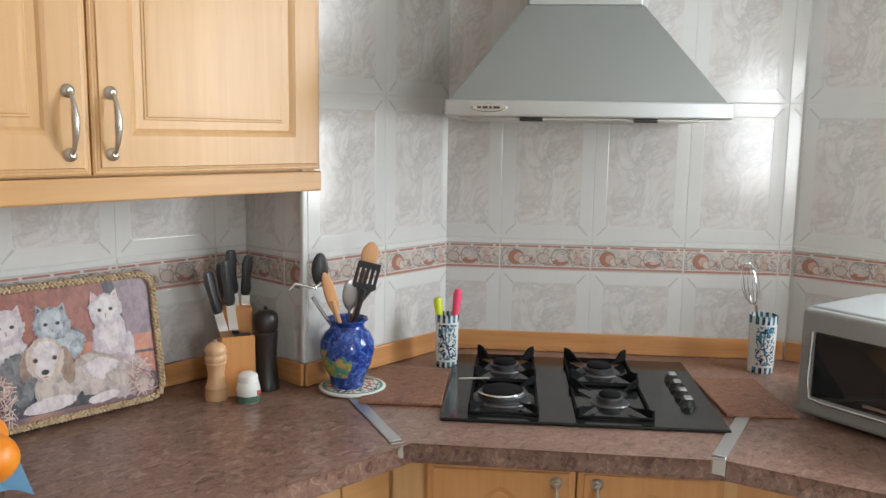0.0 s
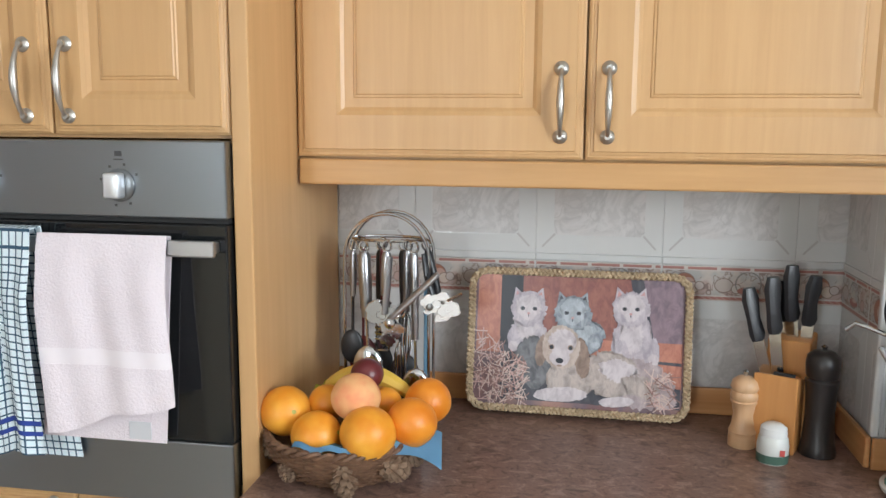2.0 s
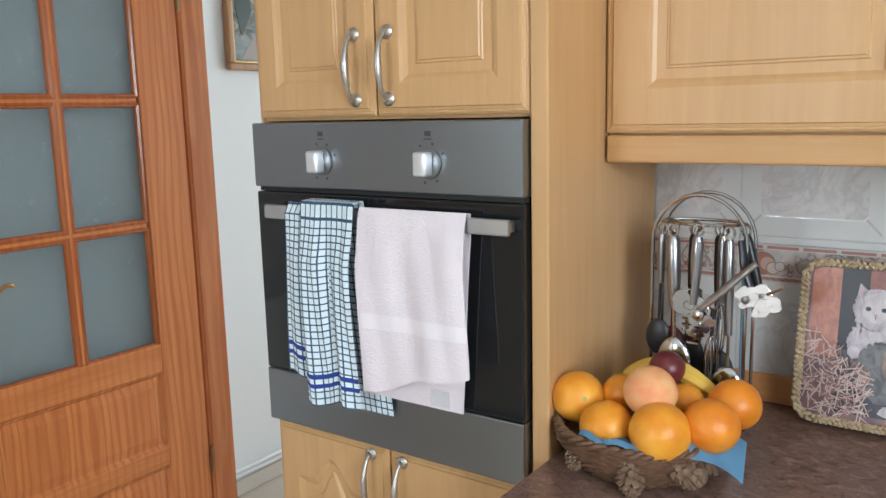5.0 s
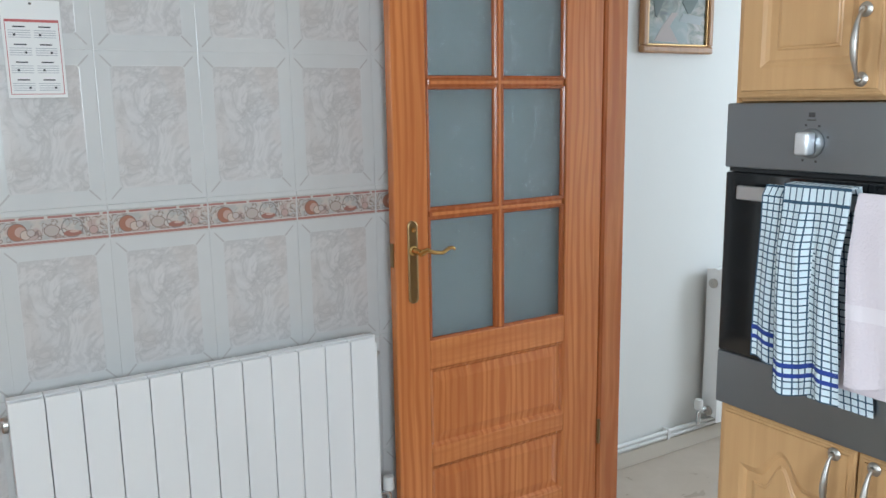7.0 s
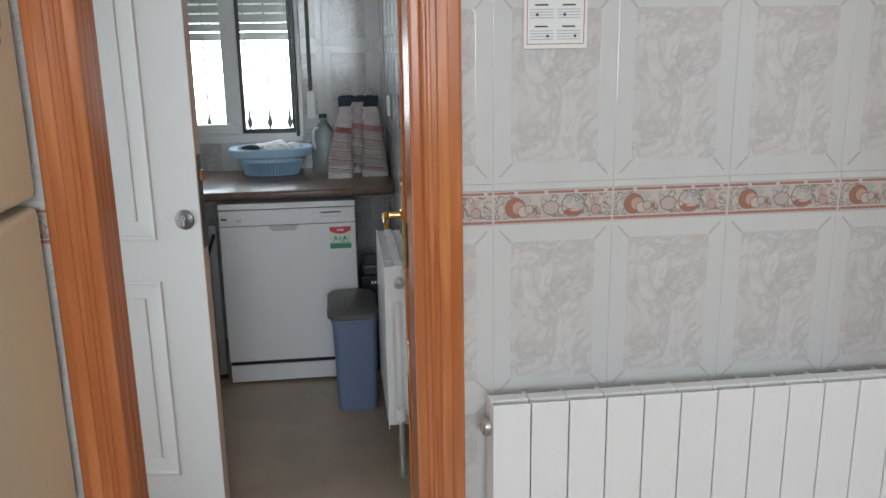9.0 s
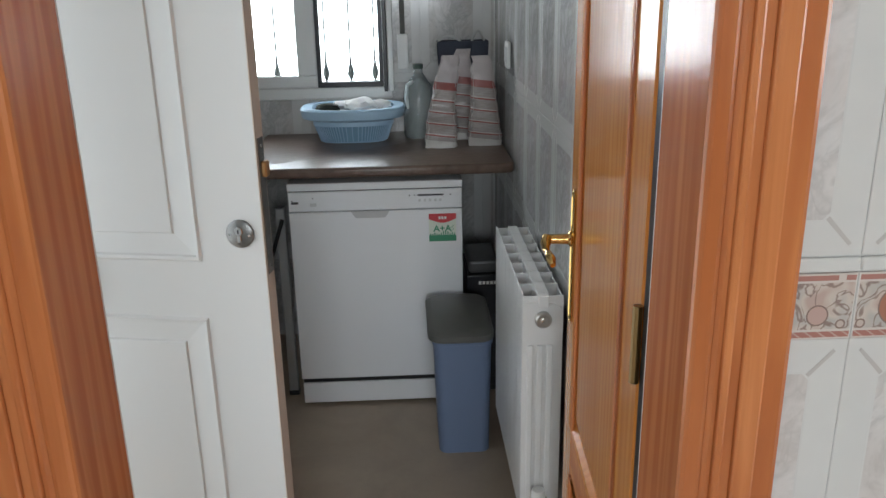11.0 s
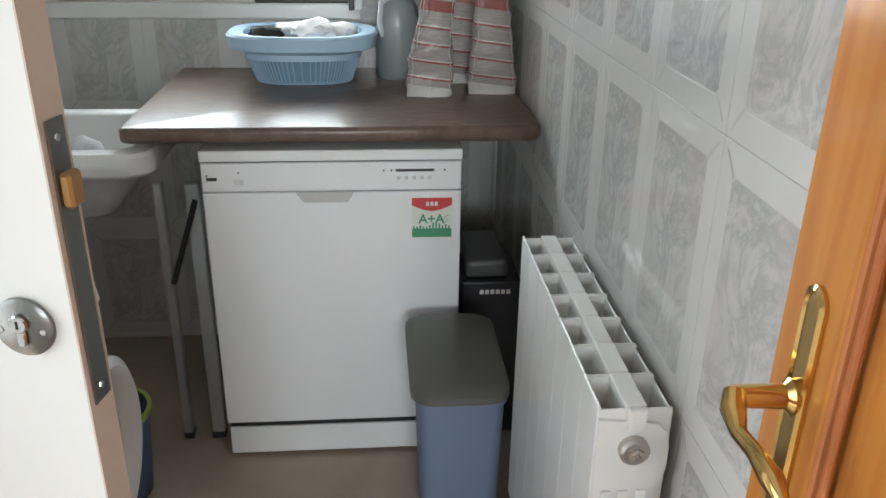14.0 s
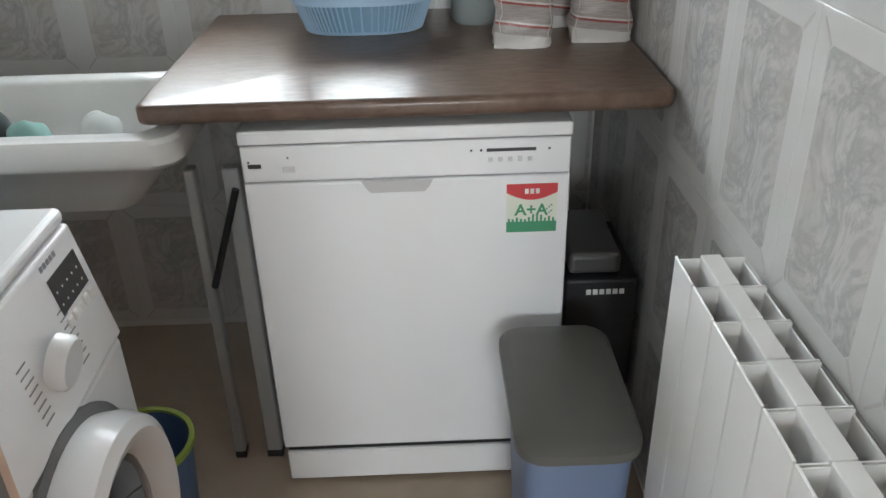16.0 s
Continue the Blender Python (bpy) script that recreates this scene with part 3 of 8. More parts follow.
# ---- utility window ----
def utility_window():
    w = tagged(new("window_1"), "white sliding window with dark gaskets, a half-lowered shutter and iron bars", "", "", "structure")
    y0, y1, z0, z1 = UWIN
    X = -4.13
    pw = M["plastic_white"]
    for p in ((y0, y1, z0, z0 + 0.045), (y0, y1, z1 - 0.05, z1), (y0, y0 + 0.05, z0 + 0.045, z1 - 0.05), (y1 - 0.035, y1, z0 + 0.045, z1 - 0.05)):
        part("window_frame", boxbm(X - 0.075, X - 0.004, p[0], p[1], p[2], p[3], 0.004, 1), pw, w)
    # left sash
    zi0, zi1 = z0 + 0.045, z1 - 0.05
    for p in ((y0 + 0.05, -0.425, zi0, zi0 + 0.05), (y0 + 0.05, -0.425, zi1 - 0.05, zi1), (y0 + 0.05, y0 + 0.10, zi0 + 0.05, zi1 - 0.05), (-0.505, -0.425, zi0 + 0.05, zi1 - 0.05)):
        part("sash", boxbm(X - 0.045, X - 0.018, p[0], p[1], p[2], p[3], 0.004, 1), pw, w)
    # right sash, dark rimmed
    for p in ((-0.425, -0.155, zi0, zi0 + 0.022), (-0.425, -0.155, zi1 - 0.03, zi1), (-0.425, -0.408, zi0 + 0.022, zi1 - 0.03), (-0.172, -0.155, zi0 + 0.022, zi1 - 0.03)):
        part("gasket", boxbm(X - 0.05, X - 0.015, p[0], p[1], p[2], p[3], 0.002, 1), M["black_plastic"], w, "dark green-black gasket")
    for p in ((y0 + 0.10, -0.505), (-0.408, -0.172)):
        g = part("pane", boxbm(X - 0.036, X - 0.032, p[0], p[1], zi0 + 0.02, zi1 - 0.03), M["clear"], w)
        g.visible_shadow = False
    # leaning open strip at the right
    part("sash_edge", boxbm(X - 0.008, X + 0.03, -0.135, -0.112, z0 + 0.03, z1, 0.003, 1), pw, w)
    part("sash_edge", boxbm(X - 0.008, X + 0.034, -0.152, -0.137, z0 + 0.03, z1, 0.002, 1), M["black_plastic"], w)
    part("shutter_strap", boxbm(X + 0.002, X + 0.006, -0.082, -0.062, 1.30, z1 + 0.05), mat("grey_strap", (0.13, 0.13, 0.12), 0.8), w, "dark grey woven shutter strap")
    part("strap_box", boxbm(X - 0.003, X + 0.014, -0.094, -0.050, 1.16, 1.30, 0.004, 2), pw, w)
    part("window_handle", boxbm(X + 0.03, X + 0.05, -0.133, -0.115, 1.58, 1.70, 0.005, 2), pw, w)
    # slats of the shutter
    sl = mat("shutter_slat", (0.50, 0.52, 0.50), 0.5)
    for k in range(12):
        z = 1.555 + k * 0.045
        part("slat", boxbm(X - 0.115, X - 0.103, y0 + 0.01, y1 - 0.01, z, z + 0.038, 0.004, 2), sl, w)
    iron = mat("painted_iron", (0.06, 0.065, 0.06), 0.5, 0.0)
    for y in [y0 + 0.09 + 0.105 * k for k in range(9)]:
        bm = bmesh.new()
        lathe(bm, [(0.005, 1.0), (0.005, 1.10), (0.008, 1.105), (0.016, 1.125), (0.011, 1.15), (0.006, 1.17), (0.004, 1.2), (0.004, 2.1)], 8, (X - 0.20, y, 0))
        part("bar", bm, iron, w, smooth=True)
    part("rail", boxbm(X - 0.208, X - 0.192, y0, y1, 1.085, 1.097), iron, w)
    part("window_sill", boxbm(X - 0.26, X - 0.078, y0 - 0.02, y1 + 0.02, z0 - 0.03, z0 + 0.004, 0.004, 1), mat("sill_stone", (0.55, 0.53, 0.48), 0.6), w)


utility_window()
garden_wall = solid("garden_wall", boxbm(-11.3, -11.1, -9, 8, -0.14, 1.0), plaster("garden_render", (0.80, 0.77, 0.70)), kind="structure")


# ---- doors ----
def lever(parent, at, m, material, side=1):
    """A curved lever handle with its collar; side: the way that it points."""
    bm = bmesh.new()
    lathe(bm, [(0.014, 0), (0.015, 0.006), (0.010, 0.010), (0.009, 0.045), (0.011, 0.052), (0.0, 0.055)], 14, cap=False)
    bmesh.ops.transform(bm, matrix=m, verts=bm.verts)
    part("collar", bm, material, parent, smooth=True)
    bm = bmesh.new()
    pts = [(0, -0.002, 0.047), (side * 0.02, 0.006, 0.05), (side * 0.045, -0.004, 0.05), (side * 0.075, -0.008, 0.047), (side * 0.098, 0.004, 0.046), (side * 0.112, 0.004, 0.046), (side * 0.118, -0.004, 0.046)]
    tube(bm, pts, [0.010, 0.008, 0.0065, 0.006, 0.006, 0.006, 0.003], 10)
    bmesh.ops.transform(bm, matrix=m, verts=bm.verts)
    part("lever", bm, material, parent, smooth=True)


def back_plate(parent, x, z0, z1, y, material, w=0.034):
    """A long plate with a pointed, scalloped outline, its face towards -y."""
    n = 40
    hz, cz = (z1 - z0) / 2, (z0 + z1) / 2
    def out(k, grow):
        a = 2 * math.pi * k / n
        s, c = math.sin(a), math.cos(a)
        px = (w / 2 + grow) * max(-1, min(1, c * 1.9))
        pz = (hz + grow) * (abs(s) ** 0.55) * (1 if s > 0 else -1)
        return (x + px, pz + cz)
    bm = bmesh.new()
    rings(bm, [[(p[0], y, p[1]) for p in (out(k, 0) for k in range(n))], [(p[0], y - 0.003, p[1]) for p in (out(k, 0) for k in range(n))],
               [(p[0], y - 0.005, p[1]) for p in (out(k, -0.004) for k in range(n))], [(p[0], y - 0.003, p[1]) for p in (out(k, -0.006) for k in range(n))]], True, True, True)
    bmesh.ops.recalc_face_normals(bm, faces=bm.faces)
    return part("lock_plate", bm, material, parent, smooth=True)


def frame_loop(x0, x1, z0, z1, y):
    return [(x0, y, z0), (x1, y, z0), (x1, y, z1), (x0, y, z1)]


def panel_insert(bm, x0, x1, z0, z1, y0, depth=0.008, slope=0.028, flip=1):
    """A fielded panel set into a leaf: groove, slope, raised field. y0 is the face; flip -1 for the far face."""
    d = flip
    rings(bm, [frame_loop(x0, x1, z0, z1, y0 - 0.003 * d), frame_loop(x0 + 0.006, x1 - 0.006, z0 + 0.006, z1 - 0.006, y0 - 0.001 * d),
               frame_loop(x0 + 0.012, x1 - 0.012, z0 + 0.012, z1 - 0.012, y0 + depth * d),
               frame_loop(x0 + 0.016, x1 - 0.016, z0 + 0.016, z1 - 0.016, y0 + depth * d),
               frame_loop(x0 + 0.016 + slope, x1 - 0.016 - slope, z0 + 0.016 + slope, z1 - 0.016 - slope, y0 + 0.002 * d)], cap1=True)


def glazed_door():
    """The leaf stands open against the tiled wall: local x runs from its free edge to its hinges, its shown face towards -y."""
    d = thing("glazed_door", (-1.352, 1.372, 0.008), 90, "open varnished orange pine door with frosted panes standing against the tiled wall", "door")
    W, T = 0.80, 0.035
    def stile(n, x0, x1, z0, z1, mt="pine"):
        part(n, boxbm(x0, x1, 0, T, z0, z1, 0.003, 1), M[mt], d)
    gx0, gx1 = 0.122, 0.636
    stile("stile", 0, gx0 - 0.008, 0, 2.02)
    stile("stile", gx1 + 0.008, W, 0, 2.02)
    stile("top_rail", gx0 - 0.008, gx1 + 0.008, 1.905, 2.02, "pine_h")
    stile("middle_rail", gx0 - 0.008, gx1 + 0.008, 0.655, 0.748, "pine_h")
    stile("lower_rail", gx0 - 0.008, gx1 + 0.008, 0.335, 0.400, "pine_h")
    stile("bottom_rail", gx0 - 0.008, gx1 + 0.008, 0.0, 0.12, "pine_h")
    for z0, z1 in ((0.400, 0.655), (0.12, 0.335)):
        bm = bmesh.new()
        panel_insert(bm, gx0 - 0.008, gx1 + 0.008, z0, z1, 0.004)
        panel_insert(bm, gx0 - 0.008, gx1 + 0.008, z0, z1, T - 0.004, flip=-1)
        bmesh.ops.recalc_face_normals(bm, faces=bm.faces)
        part("panel", bm, M["pine"], d)
    rows = [0.748, 1.137, 1.523, 1.905]
    xm = (gx0 + gx1) / 2
    part("mullion", boxbm(xm - 0.014, xm + 0.014, 0.003, T - 0.003, 0.748, 1.905, 0.006, 2), M["pine_bead"], d)
    part("ridge", boxbm(xm - 0.005, xm + 0.005, 0.0005, 0.004, 0.750, 1.903, 0.0015, 1), M["pine"], d)
    for z in rows[1:3]:
        part("ridge", boxbm(gx0 + 0.008, gx1 - 0.008, 0.001, 0.005, z - 0.005, z + 0.005, 0.0015, 1), M["pine_h"], d)
        part("glazing_bar", boxbm(gx0, xm - 0.014, 0.004, T - 0.004, z - 0.014, z + 0.014, 0.006, 2), M["pine_bead"], d)
        part("glazing_bar", boxbm(xm + 0.014, gx1, 0.004, T - 0.004, z - 0.014, z + 0.014, 0.006, 2), M["pine_bead"], d)
    for i in range(3):
        for x0, x1 in ((gx0, xm - 0.014), (xm + 0.014, gx1)):
            z0, z1 = rows[i] + (0.014 if i else 0.0), rows[i + 1] - (0.014 if i < 2 else 0.0)
            part("pane", boxbm(x0 - 0.004, x1 + 0.004, 0.015, 0.020, z0 - 0.004, z1 + 0.004), M["frosted"], d, "frosted textured glass pane")
            bm = bmesh.new()
            lo = frame_loop
            rings(bm, [lo(x0 - 0.006, x1 + 0.006, z0 - 0.006, z1 + 0.006, 0.006), lo(x0 - 0.002, x1 + 0.002, z0 - 0.002, z1 + 0.002, 0.002), lo(x0 + 0.004, x1 - 0.004, z0 + 0.004, z1 - 0.004, 0.006), lo(x0 + 0.007, x1 - 0.007, z0 + 0.007, z1 - 0.007, 0.016)])
            bmesh.ops.recalc_face_normals(bm, faces=bm.faces)
            part("bead", bm, M["pine_bead"], d)
    h = back_plate(d, 0.058, 0.875, 1.125, -0.0005, M["brass_dull"])
    lever(h, None, pose(0.058, -0.002, 1.036, 90, 0, 0) @ pose(0, 0, 0), M["brass"])
    bm = bmesh.new()
    lathe(bm, [(0.006, 0), (0.007, 0.004), (0.0, 0.005)], 12, cap=False)
    bmesh.ops.transform(bm, matrix=pose(0.058, -0.006, 1.098, 90, 0, 0), verts=bm.verts)
    part("rosette", bm, M["brass"], h, smooth=True)
    part("latch", boxbm(-0.004, 0.001, 0.009, 0.024, 0.99, 1.06), M["brass_dull"], d)
    for z in (0.25, 1.8):
        bm = bmesh.new()
        tube(bm, [(W + 0.006, -0.003, z), (W + 0.006, -0.003, z + 0.09)], 0.006, 8)
        part("hinge", bm, M["brass_dull"], d, smooth=True)


glazed_door()


def utility_leaf():
    """Opened into the utility room; local x runs from the hinges to the free edge, the shown face towards -y."""
    ang = math.degrees(math.atan2(0.243 - 0.208, -(2.145 - 1.585)))
    d = thing("pine_door", (-1.606, 0.236, 0.008), ang, "open varnished orange pine door with a polished brass handle", "door")
    W, T = 0.600, 0.034
    # local -y of this turned leaf points to the wall side, so the shown face is +y
    face = T
    part("stile", boxbm(0, 0.10, 0, T, 0, 2.02, 0.003, 1), M["pine_light"], d)
    part("stile", boxbm(W - 0.092, W, 0, T, 0, 2.02, 0.003, 1), M["pine_light"], d)
    for z0, z1 in ((0, 0.2), (0.56, 0.66), (1.90, 2.02)):
        part("rail", boxbm(0.10, W - 0.092, 0, T, z0, z1, 0.003, 1), M["pine_h"], d)
    for z0, z1 in ((0.2, 0.56), (0.66, 1.90)):
        bm = bmesh.new()
        panel_insert(bm, 0.10, W - 0.092, z0, z1, 0.0, 0.009)
        panel_insert(bm, 0.10, W - 0.092, z0, z1, T, 0.009, flip=-1)
        bmesh.ops.recalc_face_normals(bm, faces=bm.faces)
        part("panel", bm, M["pine_light"], d)
    for z0, z1 in ((0.2, 0.56), (0.66, 1.90)):
        for x in (0.101, 0.113, W - 0.103, W - 0.115):
            part("bead", boxbm(x, x + 0.009, T - 0.004, T + 0.0025, z0, z1, 0.003, 2), M["pine_c"], d)
    e = new("door_handle")
    e.parent = d
    e.matrix_local = pose(W - 0.052, T, 0, 0, 0, 180)
    back_plate(e, 0, 0.864, 1.124, -0.0005, M["brass"], 0.032)
    m = pose(0, -0.002, 1.030, 90, 0, 0)
    bm = bmesh.new()
    lathe(bm, [(0.014, 0), (0.015, 0.006), (0.010, 0.010), (0.009, 0.05), (0.0, 0.056)], 14, cap=False)
    bmesh.ops.transform(bm, matrix=m, verts=bm.verts)
    part("collar", bm, M["brass"], e, smooth=True)
    bm = bmesh.new()
    pts = [(0, 0.004, 0.048), (0.012, -0.004, 0.052), (0.03, -0.012, 0.053), (0.06, -0.008, 0.052), (0.085, -0.010, 0.050), (0.102, -0.016, 0.048)]
    tube(bm, pts, [0.009, 0.010, 0.0065, 0.0065, 0.009, 0.005], 12)
    bmesh.ops.transform(bm, matrix=m, verts=bm.verts)
    part("lever", bm, M["brass"], e, smooth=True)
    for z in (0.25, 1.02, 1.78):
        bm = bmesh.new()
        tube(bm, [(0.0, T + 0.004, z), (0.0, T + 0.004, z + 0.10)], 0.006, 8)
        part("hinge", bm, M["brass_dull"], d, smooth=True)


M["pine_light"] = wood("varnished_pine_panel", (0.69, 0.295, 0.07), (0.50, 0.18, 0.036), 0.16, (13, 13, 0.8), 0.04, 0.7)
utility_leaf()


def outer_door():
    """White outer door, open into the utility room; local x runs from hinges to free edge, shown face towards -y."""
    th = 79.0
    W, T = 0.83, 0.045
    L = Vector((-2.339, -0.418, 0))
    u = Vector((math.cos(radians(th)), math.sin(radians(th)), 0))
    o = L + u * 0.047 - u * W + Vector((-u.y, u.x, 0)) * 0.018
    d = thing("white_outer_door", (o.x, o.y, 0.012), th, "open white panelled outer door with a satin round knob and a steel lock", "door")
    core = bmesh.new()
    cols = [(0.13, W - 0.142)]
    zr = [(0.14, 0.800), (0.935, 1.92)]
    x0, x1 = cols[0]
    for a0, a1, b0, b1 in ((0, x0, 0, 2.02), (x1, W, 0, 2.02), (x0, x1, 0, zr[0][0]), (x0, x1, zr[0][1], zr[1][0]), (x0, x1, zr[1][1], 2.02)):
        box(core, a0, a1, 0.001, T - 0.001, b0, b1)
    part("frame", core, M["white_door"], d)
    for z0, z1 in zr:
        bm = bmesh.new()
        for y, f in ((0.0, 1), (T, -1)):
            lo = frame_loop
            rings(bm, [lo(x0 - 0.004, x1 + 0.004, z0 - 0.004, z1 + 0.004, y + 0.001 * f), lo(x0 + 0.001, x1 - 0.001, z0 + 0.001, z1 - 0.001, y - 0.004 * f), lo(x0 + 0.007, x1 - 0.007, z0 + 0.007, z1 - 0.007, y - 0.003 * f),
                       lo(x0 + 0.010, x1 - 0.010, z0 + 0.010, z1 - 0.010, y + 0.003 * f), lo(x0 + 0.055, x1 - 0.055, z0 + 0.055, z1 - 0.055, y + 0.006 * f),
                       lo(x0 + 0.058, x1 - 0.058, z0 + 0.058, z1 - 0.058, y + 0.002 * f)], cap1=True)
        bmesh.ops.recalc_face_normals(bm, faces=bm.faces)
        part("panel", bm, M["white_door"], d)
    part("edge_strip", boxbm(W, W + 0.002, 0.001, T - 0.001, 0, 2.02), mat("primed_edge", (0.58, 0.49, 0.42), 0.6), d, "pinkish bare edge of the door")
    lp = part("lock_strip", boxbm(W + 0.002, W + 0.0045, 0.008, 0.037, 0.905, 1.192, 0.001, 1), M["dark_steel"], d, "worn steel lock strip with bolts")
    part("latch", boxbm(W + 0.0045, W + 0.016, 0.011, 0.033, 1.112, 1.145, 0.003, 1), mat("worn_brass_latch", (0.42, 0.24, 0.10), 0.4, 0.6), lp, "brown brass latch bolt")
    for z in (0.922, 1.175):
        bm = bmesh.new()
        lathe(bm, [(0.004, 0), (0.0035, 0.001), (0, 0.001)], 8, cap=False)
        bmesh.ops.transform(bm, matrix=pose(W + 0.0045, 0.022, z, 0, 90, 0), verts=bm.verts)
        part("screw", bm, M["chrome"], lp)
    m = pose(W - 0.047, 0.0, 0.996, 90, 0, 0)
    bm = bmesh.new()
    lathe(bm, [(0.0, 0.0), (0.030, 0), (0.030, 0.004), (0.026, 0.007), (0.0, 0.007)], 32, cap=False)
    bmesh.ops.transform(bm, matrix=m, verts=bm.verts)
    es = part("escutcheon", bm, M["dark_steel"], d, "brushed steel round lock plate", smooth=True)
    bm = bmesh.new()
    lathe(bm, [(0.0, 0.007), (0.0095, 0.007), (0.0095, 0.0115), (0.008, 0.013), (0.0, 0.013)], 20, (0, 0.007, 0), cap=False)
    box(bm, -0.005, 0.005, -0.018, 0.0, 0.007, 0.0115, 0.002, 1)
    bmesh.ops.transform(bm, matrix=m, verts=bm.verts)
    cy = part("cylinder", bm, M["chrome"], es, smooth=True)
    bm = bmesh.new()
    box(bm, -0.0012, 0.0012, 0.003, 0.011, 0.013, 0.0134)
    bmesh.ops.transform(bm, matrix=m, verts=bm.verts)
    part("keyhole", bm, M["dark"], es)
    for sx in (-1, 1):
        bm = bmesh.new()
        lathe(bm, [(0.0035, 0.0068), (0.003, 0.0078), (0, 0.0078)], 8, (sx * 0.021, -0.002, 0), cap=False)
        bmesh.ops.transform(bm, matrix=m, verts=bm.verts)
        part("screw", bm, M["chrome"], es)
    bm = bmesh.new()
    lathe(bm, [(0.034, 0), (0.034, 0.004), (0.028, 0.009), (0.014, 0.012), (0.013, 0.035), (0.022, 0.045), (0.029, 0.058), (0.027, 0.070), (0.018, 0.078), (0.0, 0.080)], 28, cap=False)
    bmesh.ops.transform(bm, matrix=pose(W - 0.425, 0.0, 0.875, 90, 0, 0), verts=bm.verts)
    part("knob", bm, M["pewter"], d, "satin steel round knob", smooth=True)


outer_door()


# ---- kitchen furniture ----
def bow_handle(parent, x, z0, z1, y, material=None):
    """Bow handle, standing off towards -y, with rosettes."""
    material = material or M["pewter"]
    h = new("handle")
    h.parent = parent
    h.matrix_local = pose(x, y, 0)
    for z in (z0, z1):
        bm = bmesh.new()
        lathe(bm, [(0.0, 0), (0.0115, 0), (0.0125, 0.002), (0.010, 0.005), (0.006, 0.007), (0.005, 0.012), (0.0, 0.012)], 16, cap=False)
        bmesh.ops.transform(bm, matrix=pose(0, 0, z, 90, 0, 0), verts=bm.verts)
        part("rosette", bm, material, h, smooth=True)
    bm = bmesh.new()
    n = 14
    pts, rs = [], []
    for i in range(n + 1):
        f = i / n
        pts.append((0, -0.008 - 0.020 * math.sin(math.pi * f) ** 0.6, z0 + (z1 - z0) * f))
        rs.append(0.0034 + 0.0034 * math.sin(math.pi * f) ** 2 * (1.0))
    tube(bm, pts, rs, 10)
    part("bow", bm, material, h, smooth=True)
    return h


def door_front(parent, name, x0, x1, z0, z1, y, arch=0.0, material=None, k=0.062):
    """A fielded cabinet door, 20 mm thick; y is its face, towards -y."""
    def loop(ins, yy, ar=0.0, n=12):
        a0, a1, b0, b1 = x0 + ins, x1 - ins, z0 + ins, z1 - ins
        pts = [(a0 + (a1 - a0) * i / n, yy, b0) for i in range(n)] + [(a1, yy, b0 + (b1 - b0) * i / n) for i in range(n)]
        for i in range(n * 2):
            f = i / (n * 2)
            u = abs(f - 0.5) * 2
            bump = 0 if u > 0.62 else 0.5 + 0.5 * math.cos(math.pi * u / 0.62)
            pts.append((a1 - (a1 - a0) * f, yy, b1 - ar * (1 - bump)))
        pts += [(a0, yy, b1 - ar + (b0 - b1 + ar) * i / n) for i in range(n)]
        return pts
    bm = bmesh.new()
    prof = [(0.0, 0.020, 0), (0.0, 0.007, 0), (0.004, 0.0045, 0), (0.007, 0.0045, 0), (0.0085, 0.0035, 0), (0.0125, 0.003, 0), (0.014, 0.0, 0), (k - 0.004, 0.0, 1), (k + 0.004, 0.003, 1), (k + 0.010, 0.007, 1),
            (k + 0.026, 0.0075, 1), (k + 0.028, 0.0055, 1), (k + 0.031, 0.0055, 1), (k + 0.033, 0.0035, 1), (k + 0.040, 0.0032, 1)]
    rings(bm, [loop(i, y + d, arch * a) for i, d, a in prof], cap0=True, cap1=True)
    bmesh.ops.recalc_face_normals(bm, faces=bm.faces)
    return part(name, bm, material or M["beech"], parent)


CT = 0.92
# wall cupboard
c = thing("wall_cupboard", (0.283, 1.80, 1.384), 0, "light beech wall cupboard with two panelled doors and bow handles", "cupboard")
ox, oz = 0.283, 1.384
part("body", boxbm(0.002, FX - 0.283 - 0.004, 0.0, 0.228, 0.046, 0.80), M["beech"], c)
part("end_strip", boxbm(FX - 0.283 - 0.003, 1.318 - 0.283, -0.004, -0.001, 0.046, 0.80), M["beech"], c)
part("pelmet", boxbm(0.006, 1.325 - 0.283, -0.006 - 0.018, -0.002, 0.0, 0.046, 0.004, 2), M["beech_edge"], c)
part("bottom", boxbm(0.006, FX - 0.283 - 0.004, 0.0, 0.22, 0.028, 0.044), M["beech_edge"], c)
for n, x0, x1, hx in (("door", 0.004, 0.505, 0.466), ("door", 0.509, 1.040, 0.544)):
    d_ = door_front(c, n, x0, x1, 0.050, 0.80, -0.025, k=0.076)
    bow_handle(d_, hx, 0.088 + 0.0, 0.200, -0.025)

# tall oven unit
TX0, TX1, TF = -0.352, 0.283, 1.577
t = thing("oven_housing", (0, TF, 0), 0, "tall light beech oven housing with cupboards above and below", "cabinet")
part("side_panel", boxbm(TX1 - 0.031, TX1, 0.0, 0.45, 0.0, 2.2, 0.003, 2), M["beech"], t)
part("side_panel", boxbm(TX0, TX0 + 0.005, 0.012, 0.45, 0.0, 2.2), M["beech"], t)
part("back_panel", boxbm(TX0 + 0.005, TX1 - 0.032, 0.44, 0.45, 0.1, 2.2), M["beech"], t)
part("shelf", boxbm(TX0 + 0.005, TX1 - 0.032, 0.02, 0.44, 1.466, 1.482), M["beech"], t)
